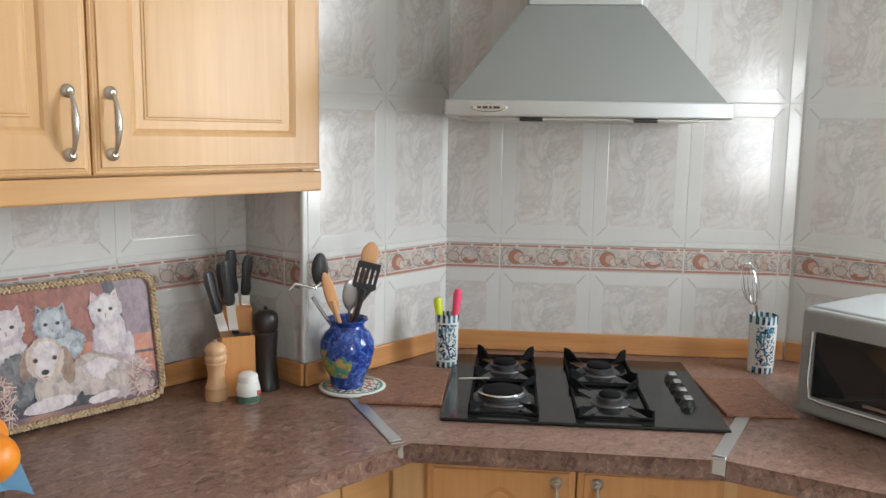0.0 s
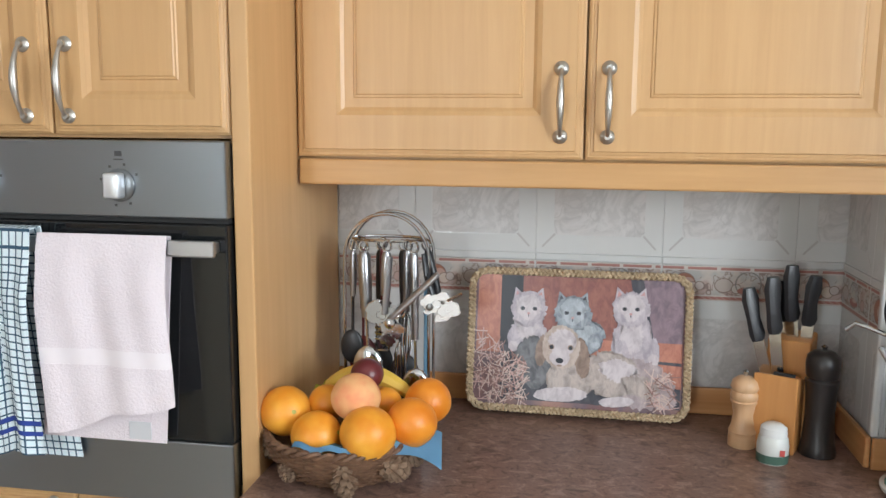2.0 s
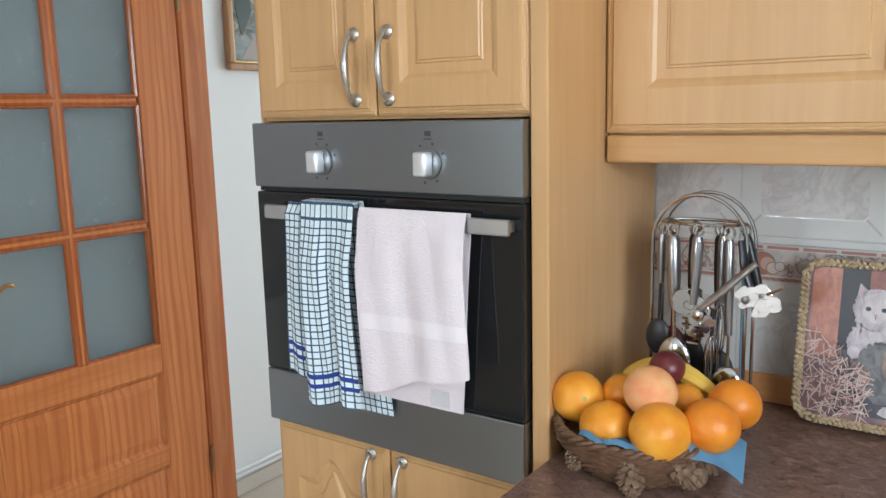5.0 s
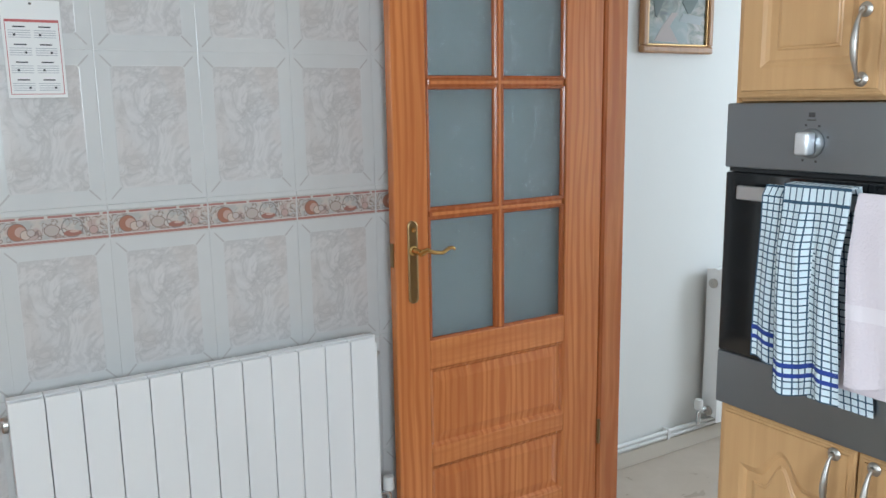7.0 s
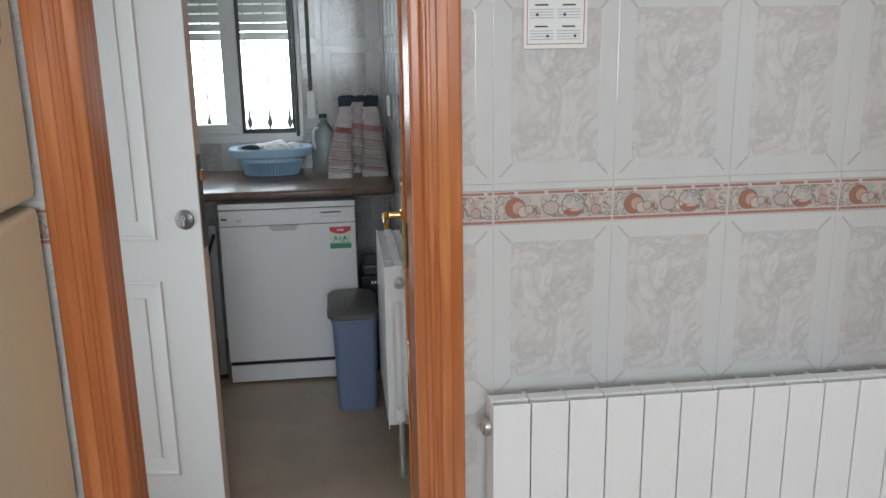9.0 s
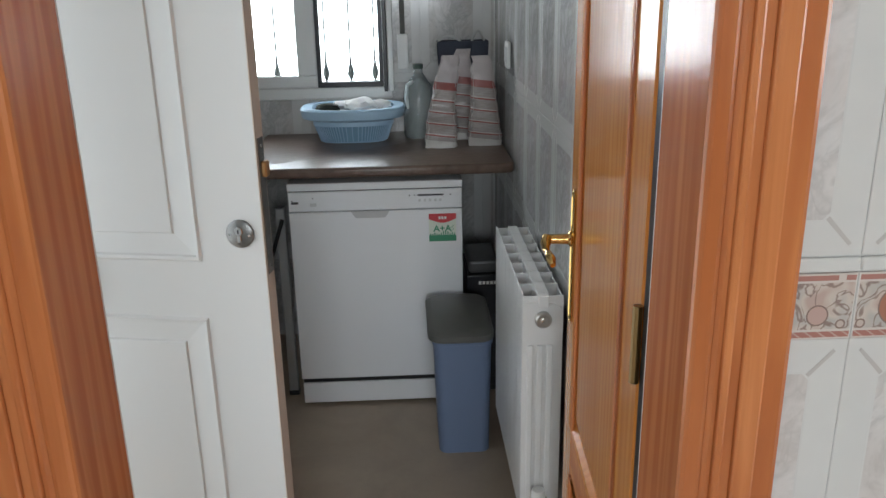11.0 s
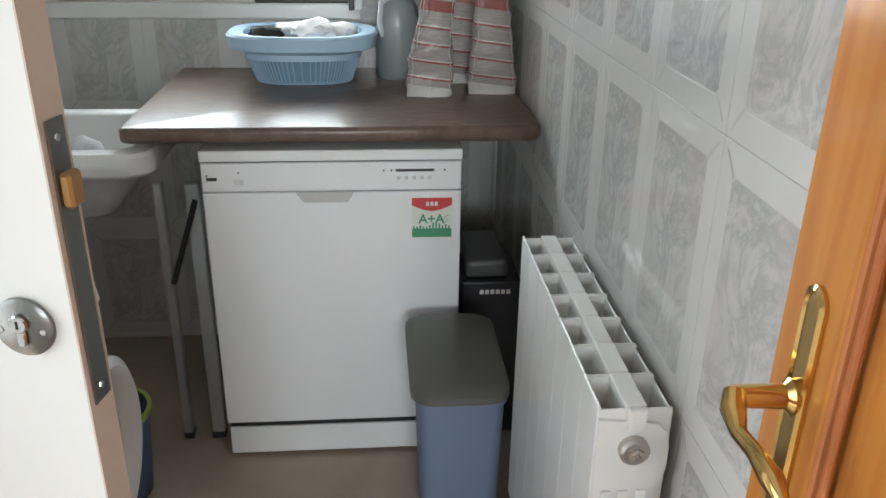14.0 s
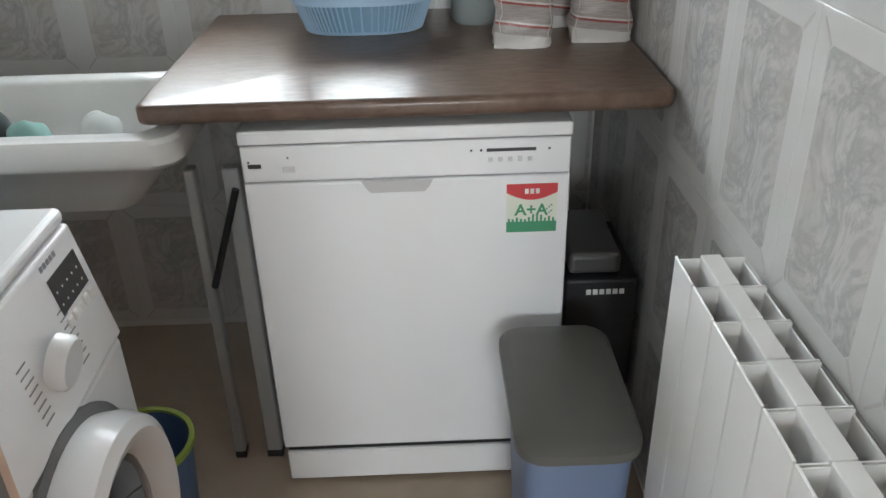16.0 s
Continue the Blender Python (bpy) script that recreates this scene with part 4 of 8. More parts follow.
part("shelf", boxbm(TX0 + 0.005, TX1 - 0.032, 0.02, 0.44, 0.845, 0.863), M["beech"], t)
part("plinth", boxbm(TX0 + 0.005, TX1 - 0.032, 0.05, 0.066, 0.0, 0.10), M["beech_edge"], t)
part("top_panel", boxbm(TX0 + 0.005, TX1 - 0.032, 0.0, 0.44, 2.184, 2.2), M["beech"], t)
for x0, x1, hx in ((TX0 + 0.004, -0.056, -0.096), (-0.052, TX1 - 0.034, -0.022)):
    d_ = door_front(t, "door", x0, x1, 1.472, 2.18, 0.0, k=0.058)
    bow_handle(d_, hx, 1.500, 1.612, 0.0)
    d_ = door_front(t, "door", x0, x1, 0.105, 0.858, 0.0, arch=0.055, k=0.058)
    bow_handle(d_, hx + 0.002, 0.725, 0.840, 0.0)


def oven():
    o = thing("oven", (-0.347, TF, 0.866), 0, "built-in oven with brushed steel fascia, black glass door and two knobs", "oven")
    W, Hh = 0.597, 0.597
    part("body", boxbm(0.02, W - 0.02, 0.012, 0.42, 0.01, Hh - 0.01), M["dark"], o)
    f = part("fascia", boxbm(0, W, -0.020, 0.010, 0.476, Hh, 0.003, 2), M["steel"], o, "brushed steel control fascia")
    part("vent_gap", boxbm(0.004, W - 0.004, -0.010, 0.008, 0.468, 0.4755), M["dark"], o)
    g = part("door", boxbm(0.002, W - 0.002, -0.018, 0.010, 0.111, 0.467, 0.003, 2), M["black_glass"], o, "black glass oven door")
    part("door_panel", boxbm(0.002, W - 0.002, -0.0195, 0.010, 0.002, 0.110, 0.003, 2), M["steel"], o, "brushed steel lower door panel")
    hb = part("handle_bar", boxbm(0.052, W - 0.010, -0.050, -0.040, 0.420, 0.446, 0.003, 2), M["alu"], g, "flat aluminium handle bar")
    for x in (0.060, W - 0.022):
        part("handle_post", boxbm(x - 0.008, x + 0.008, -0.040, -0.018, 0.424, 0.442, 0.002, 1), M["alu"], hb)
    for x, rot in ((0.180, 0), (0.420, 0)):
        bm = bmesh.new()
        lathe(bm, [(0.026, 0), (0.026, 0.003), (0.022, 0.006), (0.0, 0.006)], 28, cap=False)
        bmesh.ops.transform(bm, matrix=pose(x, -0.020, 0.527, 90, 0, 0), verts=bm.verts)
        k = part("knob", bm, M["steel"], f, "steel control knob with a flat pale grip", smooth=True)
        bm = bmesh.new()
        box(bm, -0.0135, 0.0135, -0.020, 0.020, 0.006, 0.030, 0.005, 3)
        bmesh.ops.transform(bm, matrix=pose(x, -0.020, 0.527, 90, 0, 0), verts=bm.verts)
        part("grip", bm, M["grip"], k, smooth=True)
        ink = M["ink"]
        for i in range(7):
            a = radians(20 + i * 45 + (10 if x > 0.3 else 0))
            px, pz = x + 0.033 * math.cos(a), 0.527 + 0.033 * math.sin(a)
            part("dial_mark", boxbm(px - 0.002, px + 0.002, -0.0206, -0.0198, pz - 0.002, pz + 0.002), ink, f)
        part("dial_symbol", boxbm(x - 0.009, x + 0.007, -0.0206, -0.0198, 0.566, 0.568), ink, f)
        part("dial_symbol", boxbm(x - 0.007, x + 0.005, -0.0206, -0.0198, 0.572, 0.580), ink, f)
    return o


M["grip"] = mat("satin_knob_metal", (0.74, 0.76, 0.78), 0.3, 0.6)
M["ink"] = mat("print_ink", (0.05, 0.05, 0.055), 0.5)
oven()


# worktop with rounded front edges
WTX = EX - 0.003
e1 = DE
p_l = (0.285, 2.027)
front = [(0.285, 1.41), (1.212, 1.378), (1.566, 0.884), (1.640, 0.40), (1.68, -0.90)]
poly = front + [(WTX, -0.90), (WTX, DE.y - 0.01), (DO.x - 0.002, FY - 0.003), (FX - 0.003, FY - 0.003), (FX - 0.003, 2.027), p_l]
bm = bmesh.new()
side = prism(bm, poly, CT - 0.040, CT)
es = set()
for f in side[:4]:
    for e in f.edges:
        if abs(e.verts[0].co.z - e.verts[1].co.z) < 1e-6:
            es.add(e)
bmesh.ops.bevel(bm, geom=list(es), offset=0.016, segments=5, profile=0.5, affect="EDGES")
solid("worktop", bm, M["worktop"], "brown-pink mottled laminate worktop with a rounded front edge", "worktop", smooth=True)
for nm, p, q in (("joint_strip", DO + DU * -0.035 + DN * 0.728, DO + DU * -0.185 + DN * 0.45), ("joint_strip", DO + DU * 0.585 + DN * 0.728, DO + DU * 0.70 + DN * 0.48)):
    p, q = Vector((p.x, p.y, 0)), Vector((q.x, q.y, 0))
    d_ = (q - p)
    L_, a_ = d_.length, math.degrees(math.atan2(d_.y, d_.x))
    js = thing(nm, (p.x, p.y, CT), a_, "thin aluminium strip covering the joint of the worktop", "strip")
    part("strip", boxbm(0.0, L_, -0.014, 0.014, 0.0005, 0.0030, 0.001, 1), M["alu"], js)
    part("end_cap", boxbm(-0.012, 0.001, -0.015, 0.015, -0.036, 0.0036, 0.005, 2), M["chrome"], js)

# wooden upstand
us = tagged(new("upstand"), "light wooden upstand strip along the back of the worktop", "trim")
def upstand(p, ang, L):
    bm = bmesh.new()
    box(bm, 0, L, -0.018, -0.0085, CT + 0.001, CT + 0.056, 0.003, 2)
    ob = part("strip", bm, M["beech_strip"], us)
    ob.matrix_world = pose(p[0], p[1], 0, 0, 0, ang)
upstand((0.285, 2.03), 0, FX - 0.285 - 0.018)
upstand((FX, 2.021), -90, 2.021 - FY + 0.009)
upstand((FX - 0.009, FY), 0, DO.x - FX + 0.004)
upstand((DO.x - 0.004, DO.y + 0.006), DA, DL - 0.002)
upstand((EX, DE.y - 0.006), -90, 1.9)

# base cabinets
bc = thing("base_cabinet", (0.285, 1.41, 0), 0, "light beech base cabinet with a plain front under the worktop", "cabinet", "base cabinets")
part("body", boxbm(0.002, 0.76, 0.035, 0.60, 0.10, CT - 0.041), M["beech"], bc)
part("front", boxbm(0.004, 0.795, 0.018, 0.034, 0.11, CT - 0.046, 0.003, 1), M["beech"], bc)
part("post", boxbm(0.799, 0.925, 0.020, 0.05, 0.10, CT - 0.041, 0.002, 1), M["beech_edge"], bc)
part("plinth", boxbm(0.004, 0.78, 0.08, 0.095, 0.0, 0.099), M["beech_edge"], bc)
o = DO + DU * 0.02 + DN * 0.690
dc = thing("corner_cabinet", (o.x, o.y, 0), DA, "light beech corner base cabinet with two arched doors under the hob", "cabinet", "base cabinets")
part("body", boxbm(-0.07, 0.62, 0.022, 0.50, 0.10, CT - 0.041), M["beech"], dc)
part("filler", boxbm(-0.26, -0.001, 0.028, 0.045, 0.10, CT - 0.041), M["beech_shaded"], dc)
part("filler", boxbm(0.593, 0.74, 0.028, 0.045, 0.10, CT - 0.041), M["beech_shaded"], dc)
part("plinth", boxbm(-0.02, 0.60, 0.06, 0.075, 0.0, 0.099), M["beech_edge"], dc)
for x0, x1, hx in ((0.002, 0.300, 0.262), (0.304, 0.590, 0.342)):
    d_ = door_front(dc, "door", x0, x1, 0.11, CT - 0.052, 0.0, arch=0.045, material=M["beech_shaded"], k=0.05)
    bow_handle(d_, hx, CT - 0.205, CT - 0.085, 0.0)
ec = thing("base_cabinet", (1.69, 0.82, 0), -82, "light beech base cabinet with a plain front under the window worktop", "cabinet", "base cabinets")
part("body", boxbm(0.03, 1.5, 0.035, 0.55, 0.10, CT - 0.041), M["beech"], ec)
part("front", boxbm(0.03, 0.62, 0.016, 0.034, 0.11, CT - 0.046, 0.003, 1), M["beech"], ec)
part("front", boxbm(0.624, 1.5, 0.016, 0.034, 0.11, CT - 0.046, 0.003, 1), M["beech"], ec)
part("plinth", boxbm(0.03, 1.5, 0.08, 0.095, 0.0, 0.099), M["beech_edge"], ec)


def hob():
    o = DO + DU * 0.040 + DN * 0.604
    h = thing("gas_hob", (o.x, o.y, CT), DA, "black glass gas hob with four burners and cast iron pan supports", "hob")
    W, D = 0.60, 0.51
    g = bmesh.new()
    box(g, 0, W, 0, D, 0.0006, 0.0075, 0.003, 2)
    part("glass", g, M["hob_glass"], h)
    burners = [(0.130, 0.150, 0.056), (0.132, 0.385, 0.036), (0.370, 0.150, 0.030), (0.370, 0.385, 0.038)]
    for x, y, r in burners:
        bm = bmesh.new()
        lathe(bm, [(r + 0.014, 0.0075), (r + 0.012, 0.010), (r, 0.011), (r, 0.021), (r * 0.9, 0.023), (0.0, 0.023)], 28, (x, y, 0), cap=False)
        b_ = part("burner", bm, M["burner_alu"], h, "dull metal burner ring", smooth=True)
        bm = bmesh.new()
        lathe(bm, [(r * 0.82, 0.023), (r * 0.84, 0.028), (r * 0.7, 0.031), (0.0, 0.031)], 24, (x, y, 0), cap=False)
        part("cap", bm, M["black_enamel"], b_, smooth=True)
    # chrome arc added as the glint on the large burner
    bm = bmesh.new()
    tube(bm, arc((0.125, 0.150, 0.0245), 0.052, 200, 340, 14), 0.004, 6)
    part("burner_glint_arc", bm, M["chrome"], h, smooth=True)
    for x0, x1 in ((0.060, 0.206), (0.290, 0.448)):
        for y0, y1, zt in ((0.035, 0.262, 0.030), (0.275, 0.490, 0.040)):
            bm = bmesh.new()
            for a_, b_ in (((x0, y0), (x1, y0)), ((x1, y0), (x1, y1)), ((x1, y1), (x0, y1)), ((x0, y1), (x0, y0))):
                tube(bm, [(a_[0], a_[1], 0.0115), (b_[0], b_[1], 0.0115)], 0.0036, 6)
            xm, ym = (x0 + x1) / 2, (y0 + y1) / 2
            for cx, cy in ((x0, y0), (x1, y0), (x0, y1), (x1, y1)):
                dx, dy = (xm - cx), (ym - cy)
                l = math.hypot(dx, dy)
                a = math.degrees(math.atan2(dy, dx))
                m = pose(cx, cy, 0, 0, 0, a)
                vs = []
                for yy in (-0.0028, 0.0028):
                    vs.append([bm.verts.new(m @ Vector(p)) for p in ((0, yy, 0.008), (0, yy, zt), (0.020, yy, zt - 0.001), (0.052, yy, 0.020), (l * 0.55, yy, 0.017), (0.018, yy, 0.012), (0.008, yy, 0.008))])
                bm.faces.new(vs[0])
                bm.faces.new(vs[1][::-1])
                for i in range(7):
                    bm.faces.new((vs[0][i], vs[1][i], vs[1][(i + 1) % 7], vs[0][(i + 1) % 7]))
            bmesh.ops.recalc_face_normals(bm, faces=bm.faces)
            part("pan_support", bm, M["black_enamel"], h, "black cast iron pan support")
    bm = bmesh.new()
    tube(bm, [(0.03, 0.150, 0.048), (0.10, 0.170, 0.046)], 0.0025, 6)
    part("spare_wire", bm, M["pewter"], h, smooth=True)
    for i in range(4):
        y = 0.150 + 0.062 * i
        bm = bmesh.new()
        lathe(bm, [(0.019, 0.0075), (0.017, 0.012), (0.014, 0.022), (0.0, 0.023)], 18, (0.542, y, 0), cap=False)
        k = part("knob", bm, M["black_plastic"], h, "black hob knob with a silver top", smooth=True)
        part("cap", boxbm(0.542 - 0.009, 0.542 + 0.009, y - 0.012, y + 0.012, 0.0228, 0.028, 0.003, 2), M["alu"], k)
    return h


hob()


def hood():
    s0, s1 = 0.030, 0.632
    zb, zr, zn = 1.557, 1.592, 1.812
    o = DO + DU * s0 + DN * 0.490
    h = thing("cooker_hood", (o.x, o.y, zb), DA, "grey steel pyramid cooker hood with a control rim", "hood")
    W, D = s1 - s0, 0.482
    bm = bmesh.new()
    box(bm, 0, W, 0, D, 0.0, zr - zb, 0.004, 2)
    part("rim", bm, M["hood_rim"], h, "bright steel rim")
    part("filter", boxbm(0.03, W - 0.03, 0.03, D - 0.03, -0.004, -0.001), M["pewter"], h)
    for x in (0.16, 0.40):
        part("catch", boxbm(x, x + 0.05, 0.004, 0.02, -0.009, -0.0005, 0.002, 1), M["black_plastic"], h)
    bm = bmesh.new()
    z0 = zr - zb + 0.0005
    n0, n1 = 0.172, 0.435
    def q(x0, x1, y0, y1, z):
        return [(x0, y0, z), (x1, y0, z), (x1, y1, z), (x0, y1, z)]
    rings(bm, [q(0.012, W - 0.012, 0.012, D, z0), q(n0, n1, 0.17, D, zn - zb)], cap0=True, cap1=True)
    part("canopy", bm, M["hood"], h, "grey steel sloping canopy")
    part("duct_cover", boxbm(n0 + 0.004, n1 - 0.004, 0.174, D, zn - zb + 0.001, H - zb - 0.002, 0.002, 1), M["hood_rim"], h)
    bm = bmesh.new()
    rings(bm, [[(0.095 + r * math.cos(a) * 1.0, y, 0.019 + 0.23 * r * math.sin(a)) for a in [2 * math.pi * i / 28 for i in range(28)]] for r, y in ((0.040, 0.0005), (0.040, -0.002), (0.036, -0.0028))], cap1=True)
    b_ = part("badge", bm, M["chrome"], h, "oval chrome badge")
    bm = bmesh.new()
    rings(bm, [[(0.095 + r * math.cos(a), y, 0.019 + 0.22 * r * math.sin(a)) for a in [2 * math.pi * i / 28 for i in range(28)]] for r, y in ((0.035, -0.0028), (0.034, -0.0032))], cap1=True)
    part("inlay", bm, M["pewter"], b_)
    for i, (xa, xb) in enumerate(((0.070, 0.078), (0.081, 0.092), (0.095, 0.101), (0.104, 0.118))):
        part("badge_mark", boxbm(xa, xb, -0.0040, -0.0030, 0.0165, 0.0215), M["ink"], b_)
    for i in range(4):
        part("button", boxbm(0.515 + i * 0.007, 0.519 + i * 0.007, -0.001, 0.001, 0.017, 0.020), M["pewter"], h)


M["hood"] = mat("grey_hood_steel", (0.30, 0.32, 0.32), 0.38, 0.85)
M["hood_rim"] = mat("bright_rim_steel", (0.50, 0.52, 0.53), 0.3, 0.9)
hood()


# ---- radiators ----
def radiator(name, at, rz, n, height, lift, pitch=0.08, depth=0.078, label="", plug=None):
    """Sectional aluminium radiator. Local x along the wall, front towards -y, y = 0 at its front."""
    r = thing(name, (at[0], at[1], lift), rz, label, "radiator")
    w = pitch
    bm = bmesh.new()
    g = 0.0012
    box(bm, g, w - g, 0, 0.0035, 0.0, height, 0.0012, 1)
    box(bm, g, w - g, depth - 0.003, depth, 0.02, height - 0.012, 0.001, 1)
    ym = depth * 0.50
    # tongue along the top, then the ribs below
    box(bm, 0.0006, w - 0.0006, ym - 0.014, ym + 0.014, height - 0.055, height - 0.0005, 0.002, 2)
    box(bm, w / 2 - 0.020, w / 2 + 0.020, ym - 0.013, ym + 0.013, 0.02, height - 0.050, 0.004, 1)
    for x in (0.0015, w - 0.0037):
        box(bm, x, x + 0.0022, 0.0012, depth - 0.0008, 0.022, height - 0.006)
    for x in (w * 0.30, w * 0.66):
        box(bm, x, x + 0.0022, 0.0012, depth - 0.0008, 0.03, height - 0.045)
    first = link_mesh("section", bm, M["radiator"])
    for i in range(n):
        o = new("section", first)
        o.parent = r
        o.matrix_local = pose(i * w, 0, 0)
    # the end casting: rounded at the top, notched below the plug, with upright flutes
    D, top = depth, height
    prof = [(0.001, 0.02), (D - 0.014, 0.02), (D - 0.014, top - 0.125), (D - 0.006, top - 0.112), (D - 0.001, top - 0.098), (D - 0.001, top - 0.060), (D - 0.007, top - 0.040), (D - 0.020, top - 0.026), (0.001, top - 0.018)]
    bm = bmesh.new()
    rings(bm, [[(n * w + dx, y, z) for y, z in prof] for dx in (-0.001, 0.0045)], cap0=True, cap1=True)
    bmesh.ops.recalc_face_normals(bm, faces=bm.faces)
    end = part("end_plate", bm, M["radiator"], r)
    for y in (0.012, D * 0.36, D * 0.60):
        part("end_rib", boxbm(n * w + 0.0045, n * w + 0.0105, y, y + D * 0.15, 0.04, top - 0.128, 0.0025, 2), M["radiator"], end)
    part("end_tongue", boxbm(n * w + 0.0, n * w + 0.013, depth * 0.5 - 0.012, depth * 0.5 + 0.012, top - 0.032, top - 0.001, 0.003, 2), M["radiator"], end)
    for x in (-0.014, n * w):
        for z in (0.045, height - 0.062):
            bm = bmesh.new()
            lathe(bm, [(0.020, 0), (0.020, 0.010), (0.016, 0.014), (0.0, 0.014)], 18, cap=False)
            bmesh.ops.transform(bm, matrix=pose(x + (0.0045 if x > 0 else 0.014), ym, z, 0, 90 if x > 0 else -90, 0), verts=bm.verts)
            p_ = part("plug", bm, M["pewter"], r, "dull metal end plug", smooth=True)
            bm = bmesh.new()
            lathe(bm, [(0.0105, 0.013), (0.0105, 0.019), (0.006, 0.020), (0.006, 0.026), (0.0, 0.026)], 6, cap=False)
            bmesh.ops.transform(bm, matrix=pose(x + (0.0045 if x > 0 else 0.014), ym, z, 0, 90 if x > 0 else -90, 0), verts=bm.verts)
            part("hex_nut", bm, M["pewter"], p_)
    return r


def valve(parent, x, z, side=1, drop=0.18):
    bm = bmesh.new()
    tube(bm, [(x, 0.04, z), (x + side * 0.035, 0.04, z), (x + side * 0.042, 0.04, z - 0.012), (x + side * 0.042, 0.04, z - drop)], 0.009, 10)
    v = part("valve", bm, M["chrome"], parent, "chromed radiator valve", smooth=True)
    bm = bmesh.new()
    lathe(bm, [(0.014, 0.0), (0.018, 0.004), (0.018, 0.036), (0.015, 0.044), (0.0, 0.045)], 18, (x + side * 0.042, 0.04, z + 0.004), cap=False)
    part("valve_cap", bm, M["plastic_white"], v, "white plastic valve cap", smooth=True)


r1 = radiator("radiator", (-1.340, 0.341), 90, 12, 0.67, 0.135, 0.0793, label="white sectional aluminium radiator under the tiled wall beside the glazed door")
valve(r1, 0.96, 0.16)
r2 = radiator("radiator", (-3.050, 0.190), 0, 7, 0.60, 0.200, label="white sectional aluminium radiator seen end on in the utility room", depth=0.098)
valve(r2, 0.56, 0.05, 1, 0.22)
r3 = radiator("radiator", (-1.445, 2.93), 90, 8, 0.66, 0.125, label="white sectional radiator on the plain hall wall")
valve(r3, -0.02, 0.06, -1, 0.06)


# ---- fridge ----
M["cream"] = mat("cream_enamel", (0.60, 0.53, 0.38), 0.28)
fr = thing("fridge", (-1.435, -0.50, 0), 0, "cream tall fridge freezer with rounded doors beside the doorway", "fridge")
part("body", boxbm(0.005, 0.60, -0.60, -0.055, 0.03, 1.80, 0.008, 2), M["cream"], fr)
part("door", boxbm(0.0, 0.605, -0.052, 0.0, 0.06, 1.230, 0.016, 4), M["cream"], fr)
part("freezer_door", boxbm(0.0, 0.605, -0.052, 0.0, 1.243, 1.80, 0.016, 4), M["cream"], fr)
part("plinth", boxbm(0.01, 0.59, -0.58, -0.06, 0.0, 0.029), M["black_plastic"], fr)


mg = thing("fridge_magnet", (-1.338, -0.497, 1.516), 0, "small dark green and turquoise figure magnet on the cream freezer door", "magnet")
for nm, x, z, rx_, rz_, c_ in (("body", -0.004, 0.052, 0.015, 0.030, (0.035, 0.055, 0.05)), ("panel", -0.002, 0.042, 0.008, 0.018, (0.03, 0.24, 0.28)), ("tail", 0.002, 0.012, 0.005, 0.012, (0.03, 0.22, 0.34)), ("head", -0.006, 0.088, 0.011, 0.013, (0.05, 0.07, 0.055))):
    bm = bmesh.new()
    bmesh.ops.create_icosphere(bm, subdivisions=2, radius=1.0)
    for v in bm.verts:
        k = 1 + 0.18 * noise.noise(v.co * 2.4)
        v.co = Vector((x + v.co.x * rx_ * k, 0.003 + v.co.y * (0.005 if nm != "panel" else 0.0075), z + v.co.z * rz_ * k))
    part(nm, bm, mat("magnet_" + nm, c_, 0.4), mg, smooth=True)


# ---- utility furniture ----
UC = 0.905
bm = bmesh.new()
cx, cy0, cy1 = -3.44, -0.652, 0.300
poly = [(cx, cy0 + 0.03), (cx, cy1 - 0.03), (cx - 0.03, cy1), (-4.127, cy1), (-4.127, cy0), (cx - 0.03, cy0)]
poly = [(-4.127, cy0), (cx - 0.025, cy0), (cx - 0.006, cy0 + 0.008), (cx, cy0 + 0.025), (cx, cy1 - 0.03), (cx - 0.008, cy1 - 0.010), (cx - 0.03, cy1), (-4.127, cy1)]
side = prism(bm, poly, UC - 0.036, UC)
es = {e for f in side[:7] for e in f.edges if abs(e.verts[0].co.z - e.verts[1].co.z) < 1e-6}
bmesh.ops.bevel(bm, geom=list(es), offset=0.012, segments=4, profile=0.5, affect="EDGES")
solid("worktop", bm, M["worktop_dark"], "dark brown laminate worktop over the dishwasher", "worktop", smooth=True)


